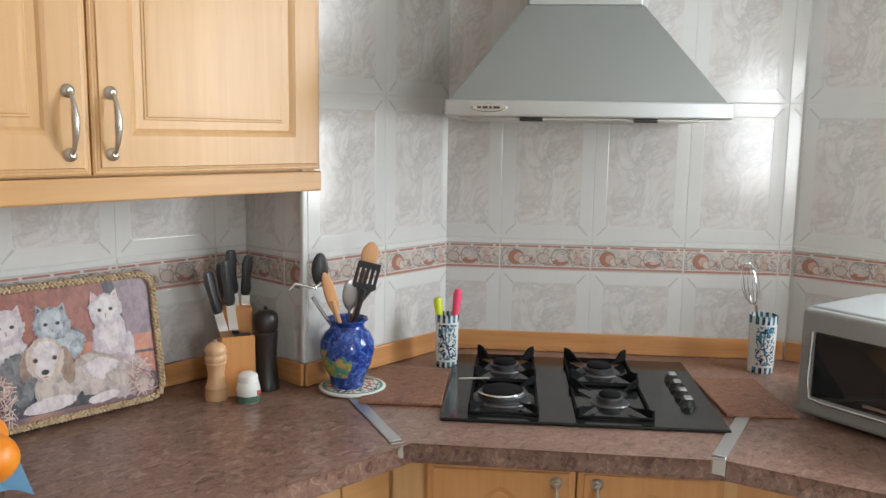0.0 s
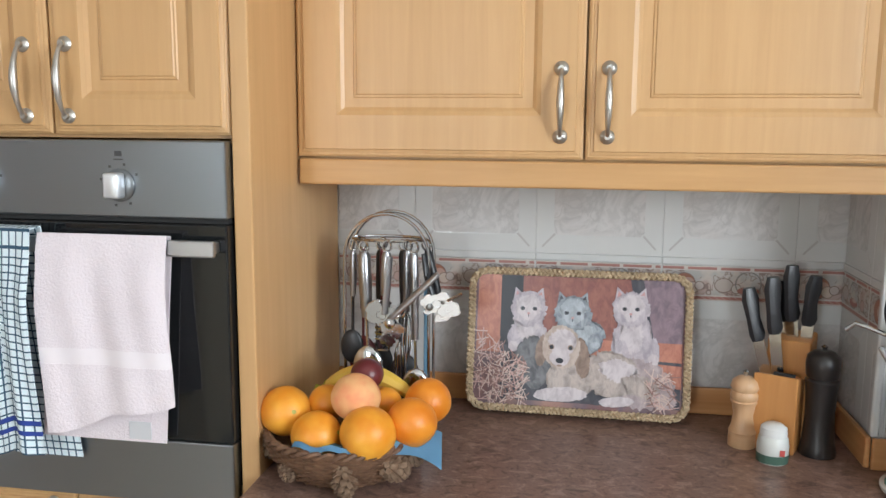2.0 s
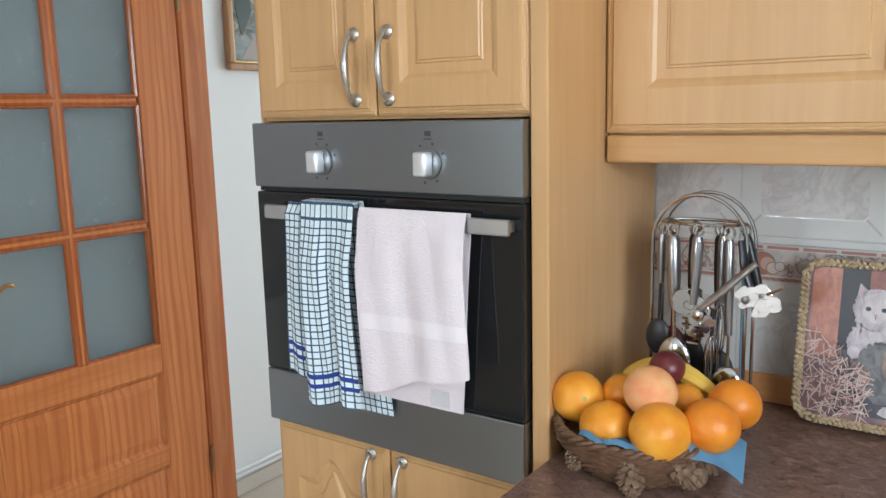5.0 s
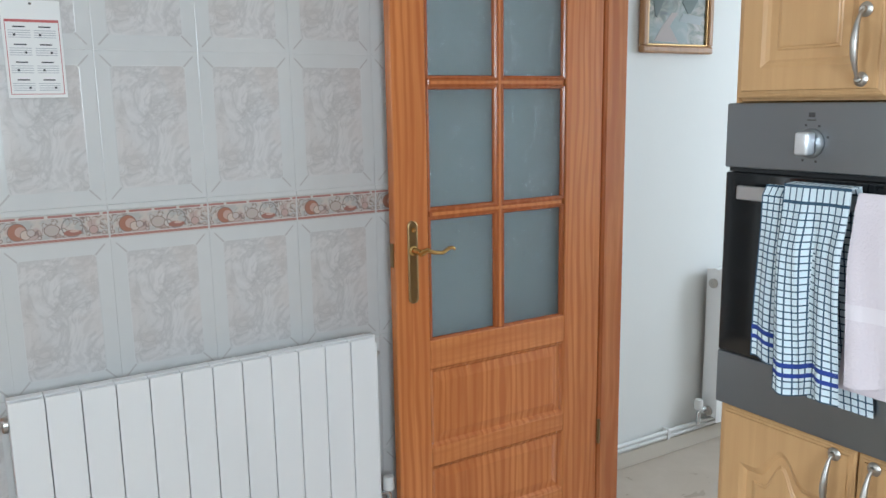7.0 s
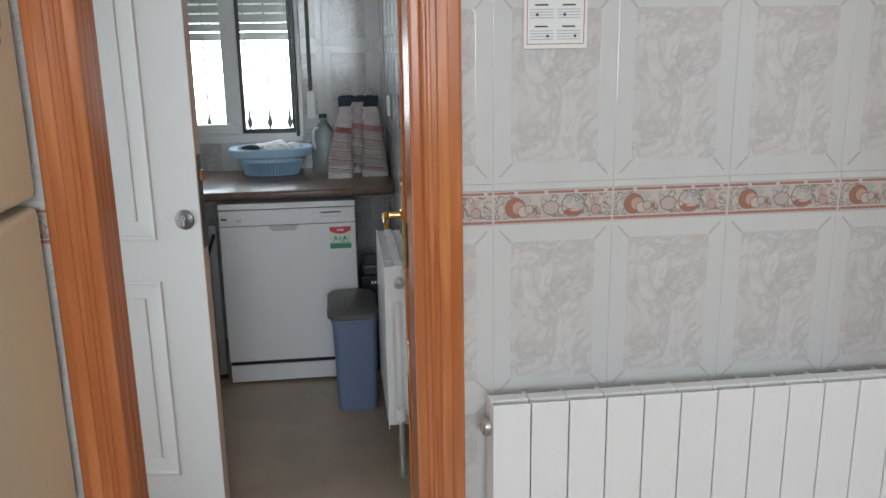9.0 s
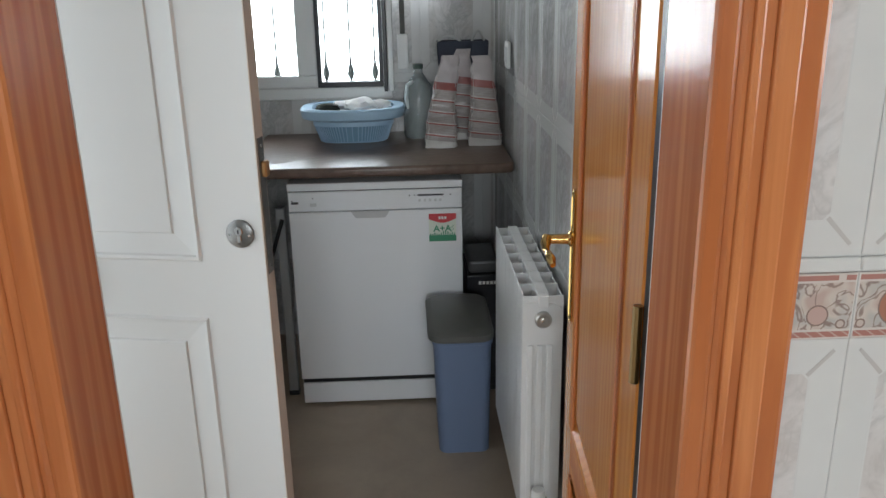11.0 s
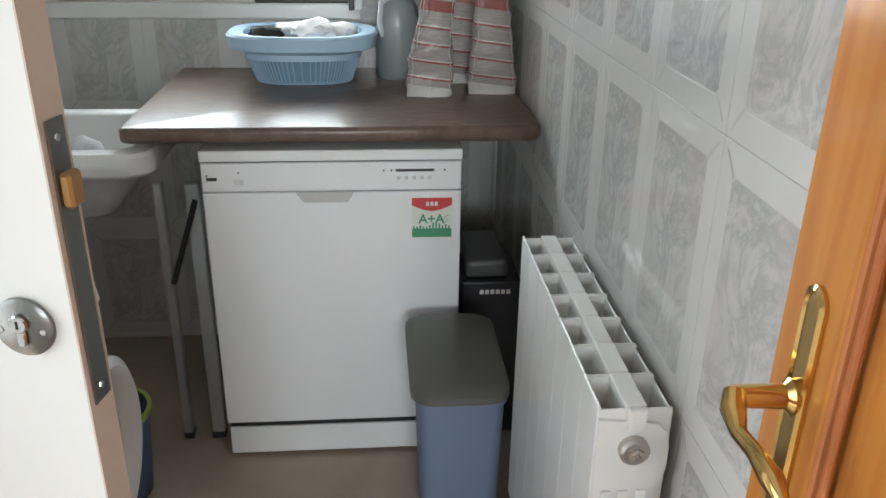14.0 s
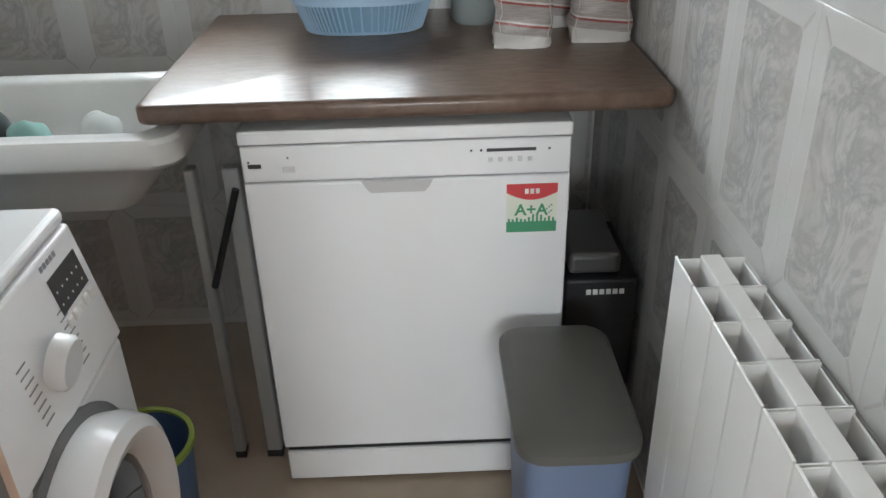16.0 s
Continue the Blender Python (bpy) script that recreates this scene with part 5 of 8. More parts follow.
def dishwasher():
    d = thing("dishwasher", (-3.450, -0.482, 0), 90, "white freestanding dishwasher with an energy sticker", "dishwasher")
    W, D = 0.600, 0.58
    wm_ = M["white_metal"]
    part("body", boxbm(0.003, W - 0.003, 0.03, D, 0.03, 0.820), wm_, d)
    part("top", boxbm(0, W, 0.0, D, 0.824, 0.850, 0.004, 2), wm_, d)
    cp = part("control_panel", boxbm(0.001, W - 0.001, 0.006, 0.035, 0.750, 0.820, 0.004, 2), wm_, d)
    dr = bmesh.new()
    box(dr, 0.001, W - 0.001, 0.002, 0.030, 0.114, 0.748, 0.004, 2)
    dr = part("door", dr, wm_, d)
    part("kick_plate", boxbm(0.004, W - 0.004, 0.010, 0.028, 0.012, 0.093, 0.003, 1), wm_, d)
    part("shadow_gap", boxbm(0.006, W - 0.006, 0.0175, 0.029, 0.0935, 0.1135), M["dark"], d)
    part("shadow_gap", boxbm(0.006, W - 0.006, 0.012, 0.029, 0.8205, 0.8235), M["dark"], d)
    # flat plate on the door; the grip recess's shade is its grey colour
    bm = bmesh.new()
    n = 16
    top = [(0.215 + 0.132 * i / n, 0.0, 0.7485) for i in range(n + 1)]
    bot = [(0.215 + 0.132 * i / n, 0.0, 0.7485 - 0.024 * min(1, 3.2 * math.sin(math.pi * i / n)) ) for i in range(n + 1)]
    t_ = [bm.verts.new((p[0], 0.0010, p[2])) for p in top]
    b_ = [bm.verts.new((p[0], 0.0010, p[2])) for p in bot]
    for i in range(n):
        if (b_[i].co - t_[i].co).length > 1e-5 or (b_[i + 1].co - t_[i + 1].co).length > 1e-5:
            bm.faces.new((t_[i], b_[i], b_[i + 1], t_[i + 1]))
    bmesh.ops.remove_doubles(bm, verts=bm.verts, dist=1e-5)
    r = bmesh.ops.extrude_face_region(bm, geom=bm.faces[:])
    bmesh.ops.translate(bm, verts=[v for v in r["geom"] if isinstance(v, bmesh.types.BMVert)], vec=(0, -0.0012, 0))
    bmesh.ops.recalc_face_normals(bm, faces=bm.faces)
    part("recess_shade_plate", bm, mat("recess_shade_grey", (0.50, 0.50, 0.50), 0.5), dr, "flat grey plate painting the shade of the grip recess")
    ink = M["ink"]
    part("display_slot", boxbm(0.445, 0.535, 0.0050, 0.0065, 0.796, 0.802), ink, cp)
    for i in range(5):
        part("button", boxbm(0.448 + i * 0.018, 0.456 + i * 0.018, 0.0045, 0.0065, 0.776, 0.785, 0.001, 1), M["button_grey"], cp)
    for x in (0.415, 0.433, 0.557):
        part("indicator", boxbm(x, x + 0.004, 0.005, 0.0065, 0.797, 0.801), ink, cp)
    part("logo_bars", boxbm(0.012, 0.036, 0.005, 0.0065, 0.778, 0.786), ink, cp)
    part("logo_bars", boxbm(0.012, 0.016, 0.005, 0.0065, 0.788, 0.792), ink, cp)
    part("button", boxbm(0.075, 0.097, 0.0045, 0.0065, 0.768, 0.780, 0.001, 1), M["button_grey"], cp)
    part("indicator", boxbm(0.084, 0.087, 0.005, 0.0065, 0.795, 0.799), ink, cp)
    # sticker
    x0, x1, z0, z1 = 0.482, 0.577, 0.632, 0.732
    st = part("sticker", boxbm(x0, x1, 0.0008, 0.0018, z0, z1), mat("sticker_paper", (0.72, 0.76, 0.66), 0.45), dr, "energy sticker, red above and green below")
    bm = bmesh.new()
    pts = [(x0, z1), (x0, z1 - 0.018)] + [(x0 + (x1 - x0) * i / 12, z1 - 0.018 - 0.015 * math.sin(math.pi * i / 12)) for i in range(1, 12)] + [(x1, z1 - 0.018), (x1, z1)]
    bm.faces.new([bm.verts.new((p[0], 0.0004, p[1])) for p in pts])
    r = bmesh.ops.extrude_face_region(bm, geom=bm.faces[:])
    bmesh.ops.translate(bm, verts=[v for v in r["geom"] if isinstance(v, bmesh.types.BMVert)], vec=(0, 0.0003, 0))
    bmesh.ops.recalc_face_normals(bm, faces=bm.faces)
    part("sticker_red", bm, mat("sticker_red", (0.62, 0.06, 0.07), 0.45), st)
    g = mat("sticker_green", (0.06, 0.30, 0.16), 0.45)
    part("sticker_green", boxbm(x0, x1, 0.0003, 0.0007, z0, z0 + 0.022), g, st)
    random.seed(4)
    for i in range(12):
        xx = x0 + 0.003 + i * 0.0076
        part("sticker_tree", boxbm(xx, xx + 0.004, 0.0003, 0.0007, z0 + 0.0221, z0 + 0.026 + 0.012 * random.random()), g, st)
    for i in range(3):
        part("sticker_mark", boxbm(x0 + 0.034 + i * 0.010, x0 + 0.041 + i * 0.010, -0.0002, 0.0003, z1 - 0.020, z1 - 0.010), M["plastic_white"], st)
    cu = bpy.data.curves.new("sticker_text", "FONT")
    cu.body, cu.size, cu.extrude, cu.offset = "A+A", 0.032, 0.0003, 0.0007
    tx = new("tmp", cu)
    me = bpy.data.meshes.new_from_object(tx)
    bpy.data.objects.remove(tx)
    tm = new("sticker_text", me)
    tm.parent = st
    tm.matrix_local = pose(x0 + 0.016, 0.0002, z0 + 0.036, 90, 0, 0)
    me.materials.clear()
    me.materials.append(g)
    for i in range(6):
        part("sticker_leaf", boxbm(x1 - 0.020 + 0.004 * (i % 3), x1 - 0.017 + 0.004 * (i % 3), 0.0003, 0.0007, z0 + 0.034 + i * 0.004, z0 + 0.037 + i * 0.004), g, st)


M["button_grey"] = mat("button_grey", (0.60, 0.60, 0.60), 0.45)
dishwasher()


def pedal_bin():
    b = thing("waste_bin", (-3.135, 0.020, 0), 0, "blue-grey plastic waste bin with a dark grey lid", "bin")
    blue = mat("blue_grey_plastic", (0.17, 0.23, 0.36), 0.5)
    def rr(x0, x1, y0, y1, z, r=0.03, n=5):
        out = []
        for cx_, cy_, a0 in ((x1 - r, y1 - r, 0), (x0 + r, y1 - r, 90), (x0 + r, y0 + r, 180), (x1 - r, y0 + r, 270)):
            out += [(cx_ + r * math.cos(radians(a0 + 90 * i / n)), cy_ + r * math.sin(radians(a0 + 90 * i / n)), z) for i in range(n + 1)]
        return out
    bm = bmesh.new()
    rings(bm, [rr(-0.215, 0.034, -0.010, 0.156, 0.0), rr(-0.235, 0.058, -0.022, 0.162, 0.40), rr(-0.245, 0.068, -0.027, 0.166, 0.405), rr(-0.245, 0.068, -0.027, 0.166, 0.425)], cap0=True, cap1=True)
    part("body", bm, blue, b, smooth=True)
    bm = bmesh.new()
    rings(bm, [rr(-0.262, 0.092, -0.038, 0.168, 0.425, 0.05), rr(-0.265, 0.098, -0.041, 0.168, 0.430, 0.05), rr(-0.265, 0.098, -0.041, 0.168, 0.448, 0.05), rr(-0.250, 0.080, -0.028, 0.158, 0.458, 0.05)], cap0=True, cap1=True)
    part("lid", bm, mat("dark_grey_plastic", (0.115, 0.115, 0.105), 0.42), b, smooth=True)


pedal_bin()


def washer():
    X0, X1, Y, Z = -3.172, -2.572, -0.645, 0.850
    w = thing("washing_machine", (X1, Y, 0), 180, "white front-loading washing machine with a dark display and round door", "washing machine")
    W = X1 - X0
    wm_ = M["white_metal"]
    part("body", boxbm(0, W, 0.045, 0.61, 0.02, Z - 0.028, 0.006, 2), wm_, w)
    part("top", boxbm(0, W, 0.036, 0.62, Z - 0.026, Z, 0.010, 3), wm_, w)
    def sl(z):
        return 0.038 * (z - 0.625) / 0.2 - 0.004
    bm = bmesh.new()
    vs = box(bm, 0.0, W, 0.0, 0.034, 0.625, Z - 0.0265, 0.006, 3)
    for v in bm.verts:
        v.co.y += sl(v.co.z)
    p = part("control_panel", bm, wm_, w)
    part("front_panel", boxbm(0.0, W, 0.0, 0.044, 0.10, 0.622, 0.010, 3), wm_, w)

    def on_panel(name, x0, x1, z0, z1, h0, material, parent, bev=0.0, label=""):
        bm = bmesh.new()
        box(bm, x0, x1, -h0, 0.002, z0, z1, bev, 1)
        for v in bm.verts:
            v.co.y += sl(v.co.z)
        return part(name, bm, material, parent, label)
    dsp = on_panel("display", W - 0.118, W - 0.022, 0.735, 0.790, 0.0012, M["black_glass"], p, 0, "black display with small lights")
    for i in range(5):
        for j in range(2):
            on_panel("light", W - 0.110 + i * 0.018, W - 0.107 + i * 0.018, 0.746 + j * 0.020, 0.749 + j * 0.020, 0.002, M["button_grey"], dsp)
    for i in range(5):
        on_panel("button", W - 0.118 + i * 0.020, W - 0.102 + i * 0.020, 0.712, 0.728, 0.004, M["plastic_white"], p, 0.002)
    bm = bmesh.new()
    lathe(bm, [(0.040, 0), (0.038, 0.020), (0.033, 0.025), (0.0, 0.025)], 30, cap=False)
    bmesh.ops.transform(bm, matrix=pose(W - 0.185, sl(0.705), 0.705, 100, 0, 0), verts=bm.verts)
    part("dial", bm, wm_, p, smooth=True)
    for i in range(8):
        for s in (-1, 1):
            z = 0.660 + i * 0.012
            xx = W - 0.185 + s * 0.066
            on_panel("print_mark", xx - 0.013, xx + 0.013, z, z + 0.0022, 0.0006, M["button_ink"], p)
    for i in range(5):
        on_panel("logo_bars", W - 0.120 + i * 0.011, W - 0.112 + i * 0.011, 0.805, 0.813, 0.0006, M["button_ink"], p)
    on_panel("drawer", 0.015, 0.17, 0.69, 0.80, 0.003, wm_, p, 0.002)
    c = pose(W / 2 + 0.045, 0.0, 0.430, 90, 0, 0)
    bm = bmesh.new()
    lathe(bm, [(0.205, -0.004), (0.205, 0.004), (0.19, 0.008), (0.175, 0.006), (0.175, -0.004)], 48, cap=False)
    bmesh.ops.transform(bm, matrix=c, verts=bm.verts)
    part("door_surround", bm, mat("surround_grey", (0.16, 0.165, 0.17), 0.4), w, "grey ring around the door", smooth=True)
    bm = bmesh.new()
    lathe(bm, [(0.188, 0.006), (0.192, 0.040), (0.184, 0.066), (0.166, 0.076), (0.146, 0.068), (0.130, 0.045), (0.122, 0.020)], 48, cap=False)
    bmesh.ops.transform(bm, matrix=c, verts=bm.verts)
    dd = part("door", bm, wm_, w, "white round door ring", smooth=True)
    bm = bmesh.new()
    lathe(bm, [(0.129, 0.040), (0.110, 0.052), (0.07, 0.060), (0.0, 0.064)], 40, cap=False)
    bmesh.ops.transform(bm, matrix=c, verts=bm.verts)
    part("door_glass", bm, M["black_glass"], dd, "dark door glass", smooth=True)


M["button_ink"] = mat("grey_print", (0.22, 0.23, 0.25), 0.5)
washer()


def sink():
    s = thing("laundry_sink", (-3.400, -1.28, 0), 0, "white ceramic laundry sink on a bracket with cloths in it", "sink")
    m = mat("white_ceramic", (0.70, 0.71, 0.70), 0.2)
    X0, X1, Y0, Y1 = -0.425, 0.0, 0.0, 0.705
    def q(i, z):
        x0, x1, y0, y1, r = X0 + i, X1 - i, Y0 + i, Y1 - i, 0.05
        out = []
        for cx_, cy_, a0 in ((x1 - r, y1 - r, 0), (x0 + r, y1 - r, 90), (x0 + r, y0 + r, 180), (x1 - r, y0 + r, 270)):
            out += [(cx_ + r * math.cos(radians(a0 + 90 * k / 6)), cy_ + r * math.sin(radians(a0 + 90 * k / 6)), z) for k in range(7)]
        return out
    bm = bmesh.new()
    rings(bm, [q(0.15, 0.66), q(0.10, 0.72), q(0.045, 0.785), q(0.008, 0.802), q(0.0, 0.812), q(0.0, 0.850), q(0.006, 0.858), q(0.045, 0.858), q(0.055, 0.85), q(0.09, 0.74), q(0.13, 0.72)], cap0=True, cap1=True)
    part("basin", bm, m, s, smooth=True)
    part("bracket", boxbm(X0 + 0.10, X1 - 0.14, 0.005, 0.10, 0.40, 0.66), M["dark"], s)
    for i, (x, y, c) in enumerate(((-0.25, 0.50, (0.45, 0.48, 0.47)), (-0.22, 0.38, (0.20, 0.36, 0.33)), (-0.30, 0.27, (0.06, 0.07, 0.07)))):
        cl = thing("folded_cloth", (-3.345 + x, -1.28 + y, 0.765), 20 * i, ("pale", "green patterned", "black")[i] + " crumpled cloth lying in the laundry sink", "cloth")
        bm = bmesh.new()
        bmesh.ops.create_icosphere(bm, subdivisions=3, radius=0.055)
        for v in bm.verts:
            k = 1 + 0.28 * noise.noise(v.co * 22 + Vector((i * 7, 0, 0)))
            v.co = Vector((v.co.x * k, v.co.y * 0.75 * k, max(0, v.co.z * 0.8 * k + 0.035)))
        part("cloth", bm, mat("cloth_%s" % ("pale", "green", "black")[i], c, 0.9), cl, smooth=True)


sink()


def basket():
    b = thing("laundry_basket", (-3.965, -0.275, UC), 90, "light blue plastic basket with slotted sides and white cloths", "basket")
    bl = mat("light_blue_plastic", (0.40, 0.58, 0.74), 0.4)
    def el(a, bb, z, n=48, e=0.72):
        z *= 1.16
        return [(a * math.copysign(abs(math.cos(2 * math.pi * i / n)) ** e, math.cos(2 * math.pi * i / n)), bb * math.copysign(abs(math.sin(2 * math.pi * i / n)) ** e, math.sin(2 * math.pi * i / n)), z) for i in range(n)]
    bm = bmesh.new()
    rings(bm, [el(0.128, 0.085, 0.001), el(0.132, 0.088, 0.006)], cap0=True, cap1=True)
    part("bottom", bm, bl, b)
    bm = bmesh.new()
    rings(bm, [el(0.156, 0.118, 0.074), el(0.198, 0.145, 0.084), el(0.202, 0.148, 0.096), el(0.205, 0.150, 0.112), el(0.198, 0.145, 0.118), el(0.160, 0.120, 0.116), el(0.154, 0.116, 0.084)])
    rings(bm, [el(0.158, 0.118, 0.060), el(0.158, 0.118, 0.076), el(0.152, 0.113, 0.076), el(0.152, 0.113, 0.060)])
    bmesh.ops.recalc_face_normals(bm, faces=bm.faces)
    part("rim", bm, bl, b, smooth=True)
    lo, hi = el(0.131, 0.087, 0.004, 84), el(0.155, 0.116, 0.062, 84)
    bm = bmesh.new()
    for p, q in zip(lo, hi):
        tube(bm, [p, q], 0.0021, 5)
    part("slats", bm, bl, b, kind="stuff")
    bm = bmesh.new()
    rings(bm, [el(0.124, 0.082, 0.006), el(0.146, 0.108, 0.062)], cap0=True)
    part("liner", bm, mat("inner_blue", (0.24, 0.40, 0.54), 0.6), b, smooth=True)
    random.seed(11)
    for nm, x, y, r, c in (("white", 0.03, 0.0, 0.07, (0.75, 0.74, 0.72)), ("white", 0.10, 0.02, 0.05, (0.75, 0.74, 0.72)), ("white", -0.03, 0.03, 0.05, (0.7, 0.7, 0.7)), ("dark", -0.10, -0.02, 0.045, (0.03, 0.035, 0.03))):
        wp = pose(-3.965, -0.275, UC, 0, 0, 90) @ Vector((x, y, 0.118))
        cl = thing("crumpled_cloth", (wp.x, wp.y, wp.z), 0, "%s crumpled cloth in the light blue basket" % nm, "cloth")
        bm = bmesh.new()
        bmesh.ops.create_icosphere(bm, subdivisions=3, radius=r)
        for v in bm.verts:
            k = 1 + 0.35 * noise.noise(v.co * 40 + Vector((x * 90, 0, 0)))
            v.co = Vector((v.co.x * k, v.co.y * k, v.co.z * 0.45 * k + 0.012))
        part("cloth", bm, mat("%s_cloth" % nm, c, 0.9), cl, smooth=True)


basket()


def crisp_bag(at, rz, lean, label, w=0.115, d=0.075, h=0.26):
    """A filled paper and foil bag with a pinched top and printed stripes."""
    b = thing("striped_bag", at, rz, label, "bag")
    bm = bmesh.new()
    n = 16
    levels = 46
    loops = []
    for k in range(levels + 1):
        f = k / levels
        ww = w / 2 * (1.06 + 0.03 * math.sin(f * 9) - 0.50 * max(0, f - 0.12) / 0.88)
        dd_ = d / 2 * (1.0 - 0.93 * max(0, (f - 0.45) / 0.55) ** 1.2)
        l = []
        for i in range(n):
            a = 2 * math.pi * i / n
            c_, s_ = math.cos(a), math.sin(a)
            e = 0.45
            x = ww * math.copysign(abs(c_) ** e, c_)
            y = dd_ * math.copysign(abs(s_) ** e, s_)
            j = 0.009 * noise.noise(Vector((x * 34, y * 34, f * 11 + at[1] * 10)))
            l.append((x + j + lean * f * f, y + j, h * f))
        loops.append(l)
    vl = rings(bm, loops, cap0=True, cap1=True)
    bmesh.ops.recalc_face_normals(bm, faces=bm.faces)
    part("bag", bm, M["bag"], b, smooth=True)
    for s in (-1, 1):
        bm = bmesh.new()
        tube(bm, [(l[2 if s > 0 else 6][0], l[10 if s < 0 else 14][1] - 0.0005, l[0][2]) for l in loops[1:-1:3]], 0.0012, 5)
        part("seam", bm, M["bag_seam"], b, smooth=True)


def bag_mat():
    """Printed foil: grey-brown fields between cream and dark red lines, a red band, bare film at the top."""
    m = mat("printed_bag_film", (0.38, 0.345, 0.33), 0.3)
    sp = nd(m, "ShaderNodeSeparateXYZ")
    lk(m, coords(m), sp.inputs[0])
    z = calc(m, "ADD", sp.outputs[2], calc(m, "MULTIPLY", sp.outputs[0], 0.12))
    fr_ = calc(m, "FRACT", calc(m, "DIVIDE", z, 0.043))
    rows = ramp(m, noise_of(m, coords(m, (1, 1, 14)), 30, 3, 0.6), [(0.42, (0.40, 0.355, 0.335)), (0.58, (0.31, 0.275, 0.26))])
    c = mix(m, calc(m, "LESS_THAN", fr_, 0.20), rows, (0.60, 0.57, 0.54))
    c = mix(m, calc(m, "LESS_THAN", fr_, 0.11), c, (0.30, 0.07, 0.06))
    c = mix(m, calc(m, "LESS_THAN", z, 0.026), c, (0.58, 0.56, 0.53))
    c = mix(m, calc(m, "GREATER_THAN", z, 0.215), c, (0.30, 0.09, 0.08))
    c = mix(m, calc(m, "GREATER_THAN", z, 0.242), c, (0.48, 0.43, 0.43))
    base(m, c)
    relief(m, noise_of(m, coords(m, (1, 1, 0.7)), 26, 4, 0.6, 1.2), 0.7, 0.006)
    return m


M["bag"] = bag_mat()
M["bag_seam"] = mat("bag_seam_film", (0.60, 0.57, 0.55), 0.25)
crisp_bag((-3.775, 0.062, UC), 90, 0.042, "grey and red striped bag with a shiny pinched top", 0.112, 0.075, 0.335)
crisp_bag((-3.800, 0.228, UC), 90, -0.012, "grey bag with dark red bands standing against the tiles", 0.118, 0.075, 0.330)
crisp_bag((-3.93, 0.155, UC), 90, 0.0, "white bag with dark print behind the striped bags", 0.10, 0.06, 0.345)
BAGZ0, BAGZ1 = 0.002, 1.274 - UC
hb = thing("cloth_bag", (-4.045, 0.164, UC), 90, "dark blue boxy cloth bag with two pale handles behind striped bags", "bag")
bm = bmesh.new()
loops = []
for k in range(9):
    f = k / 8
    hw, hd = 0.066 + 0.036 * f, 0.030 + 0.018 * f
    loops.append([(x * hw + 0.003 * math.sin(7 * f + i), y * hd + 0.004 * math.sin(5 * f + 2 * i), BAGZ0 + (BAGZ1 - BAGZ0) * f) for i, (x, y) in enumerate(((-1, -1), (-0.33, -1.05), (0.33, -0.98), (1, -1), (1, 1), (0, 1), (-1, 1)))])
rings(bm, loops, cap0=True, cap1=True)
bmesh.ops.recalc_face_normals(bm, faces=bm.faces)
part("body", bm, mat("dark_blue_cloth", (0.045, 0.052, 0.075), 0.85), hb)
for x0, x1, hh in ((-0.100, -0.008, 0.026), (0.035, 0.085, 0.044)):
    bm = bmesh.new()
    pts = [(x0 + (x1 - x0) * i / 12, -0.030, BAGZ1 - 0.006 + hh * math.sin(math.pi * i / 12) ** 0.7) for i in range(13)]
    tube(bm, pts, 0.007, 8, flat=0.5)
    part("handle", bm, mat("pale_strap", (0.55, 0.55, 0.53), 0.7), hb, "pale woven handle", smooth=True)
jg = thing("plastic_jug", (-4.00, -0.015, UC), 0, "translucent pale plastic jug standing in the corner of the worktop", "jug")
bm = bmesh.new()
lathe(bm, [(0.0, 0.0), (0.056, 0.0), (0.062, 0.012), (0.063, 0.15), (0.054, 0.20), (0.022, 0.245), (0.017, 0.255), (0.017, 0.275), (0.0, 0.275)], 28, cap=False)
part("body", bm, mat("translucent_plastic", (0.66, 0.72, 0.73), 0.2, 0.0, Transmission_Weight=0.75), jg, smooth=True)
bm = bmesh.new()
tube(bm, [(0.02, -0.02, 0.22), (0.045, -0.045, 0.21), (0.05, -0.05, 0.16), (0.04, -0.04, 0.12)], 0.008, 8)
part("handle", bm, mat("pale_plastic", (0.6, 0.66, 0.67), 0.3), jg, smooth=True)
bm = bmesh.new()
lathe(bm, [(0.020, 0.268), (0.020, 0.286), (0.0, 0.288)], 16, cap=False)
part("cap", bm, mat("green_cap", (0.03, 0.06, 0.05), 0.5), jg, smooth=True)
sk = thing("double_socket", (-3.63, UY - 0.009, 1.235), 0, "white double wall socket on the tiled wall", "socket")
part("plate", boxbm(-0.045, 0.045, -0.010, 0.0, -0.03, 0.06, 0.003, 2), M["plastic_white"], sk)
for x in (-0.021, 0.021):
    part("rocker", boxbm(x - 0.013, x + 0.013, -0.013, -0.0095, -0.012, 0.042, 0.002, 1), M["button_grey"], sk)

# carton, bucket and folded steps under the worktops
cb = thing("milk_carton_pack", (-3.72, 0.135, 0), 90, "black shrink-wrapped pack of cartons with white lettering beside the dishwasher", "carton")
part("pack", boxbm(0.0, 0.155, -0.19, 0.08, 0.0, 0.470, 0.006, 2), mat("black_wrap", (0.03, 0.03, 0.035), 0.25), cb)
for i in range(6):
    part("label_bar", boxbm(0.045 + 0.014 * i, 0.055 + 0.014 * i, -0.1915, -0.1900, 0.435, 0.447), M["plastic_white"], cb)
part("loose_wrap", boxbm(0.01, 0.12, -0.17, 0.05, 0.471, 0.520, 0.012, 3), mat("grey_wrap", (0.10, 0.10, 0.10), 0.3), cb)
bk = thing("bucket", (-3.345, -0.745, 0), 0, "blue plastic bucket with a lime green rim", "bucket")
bm = bmesh.new()
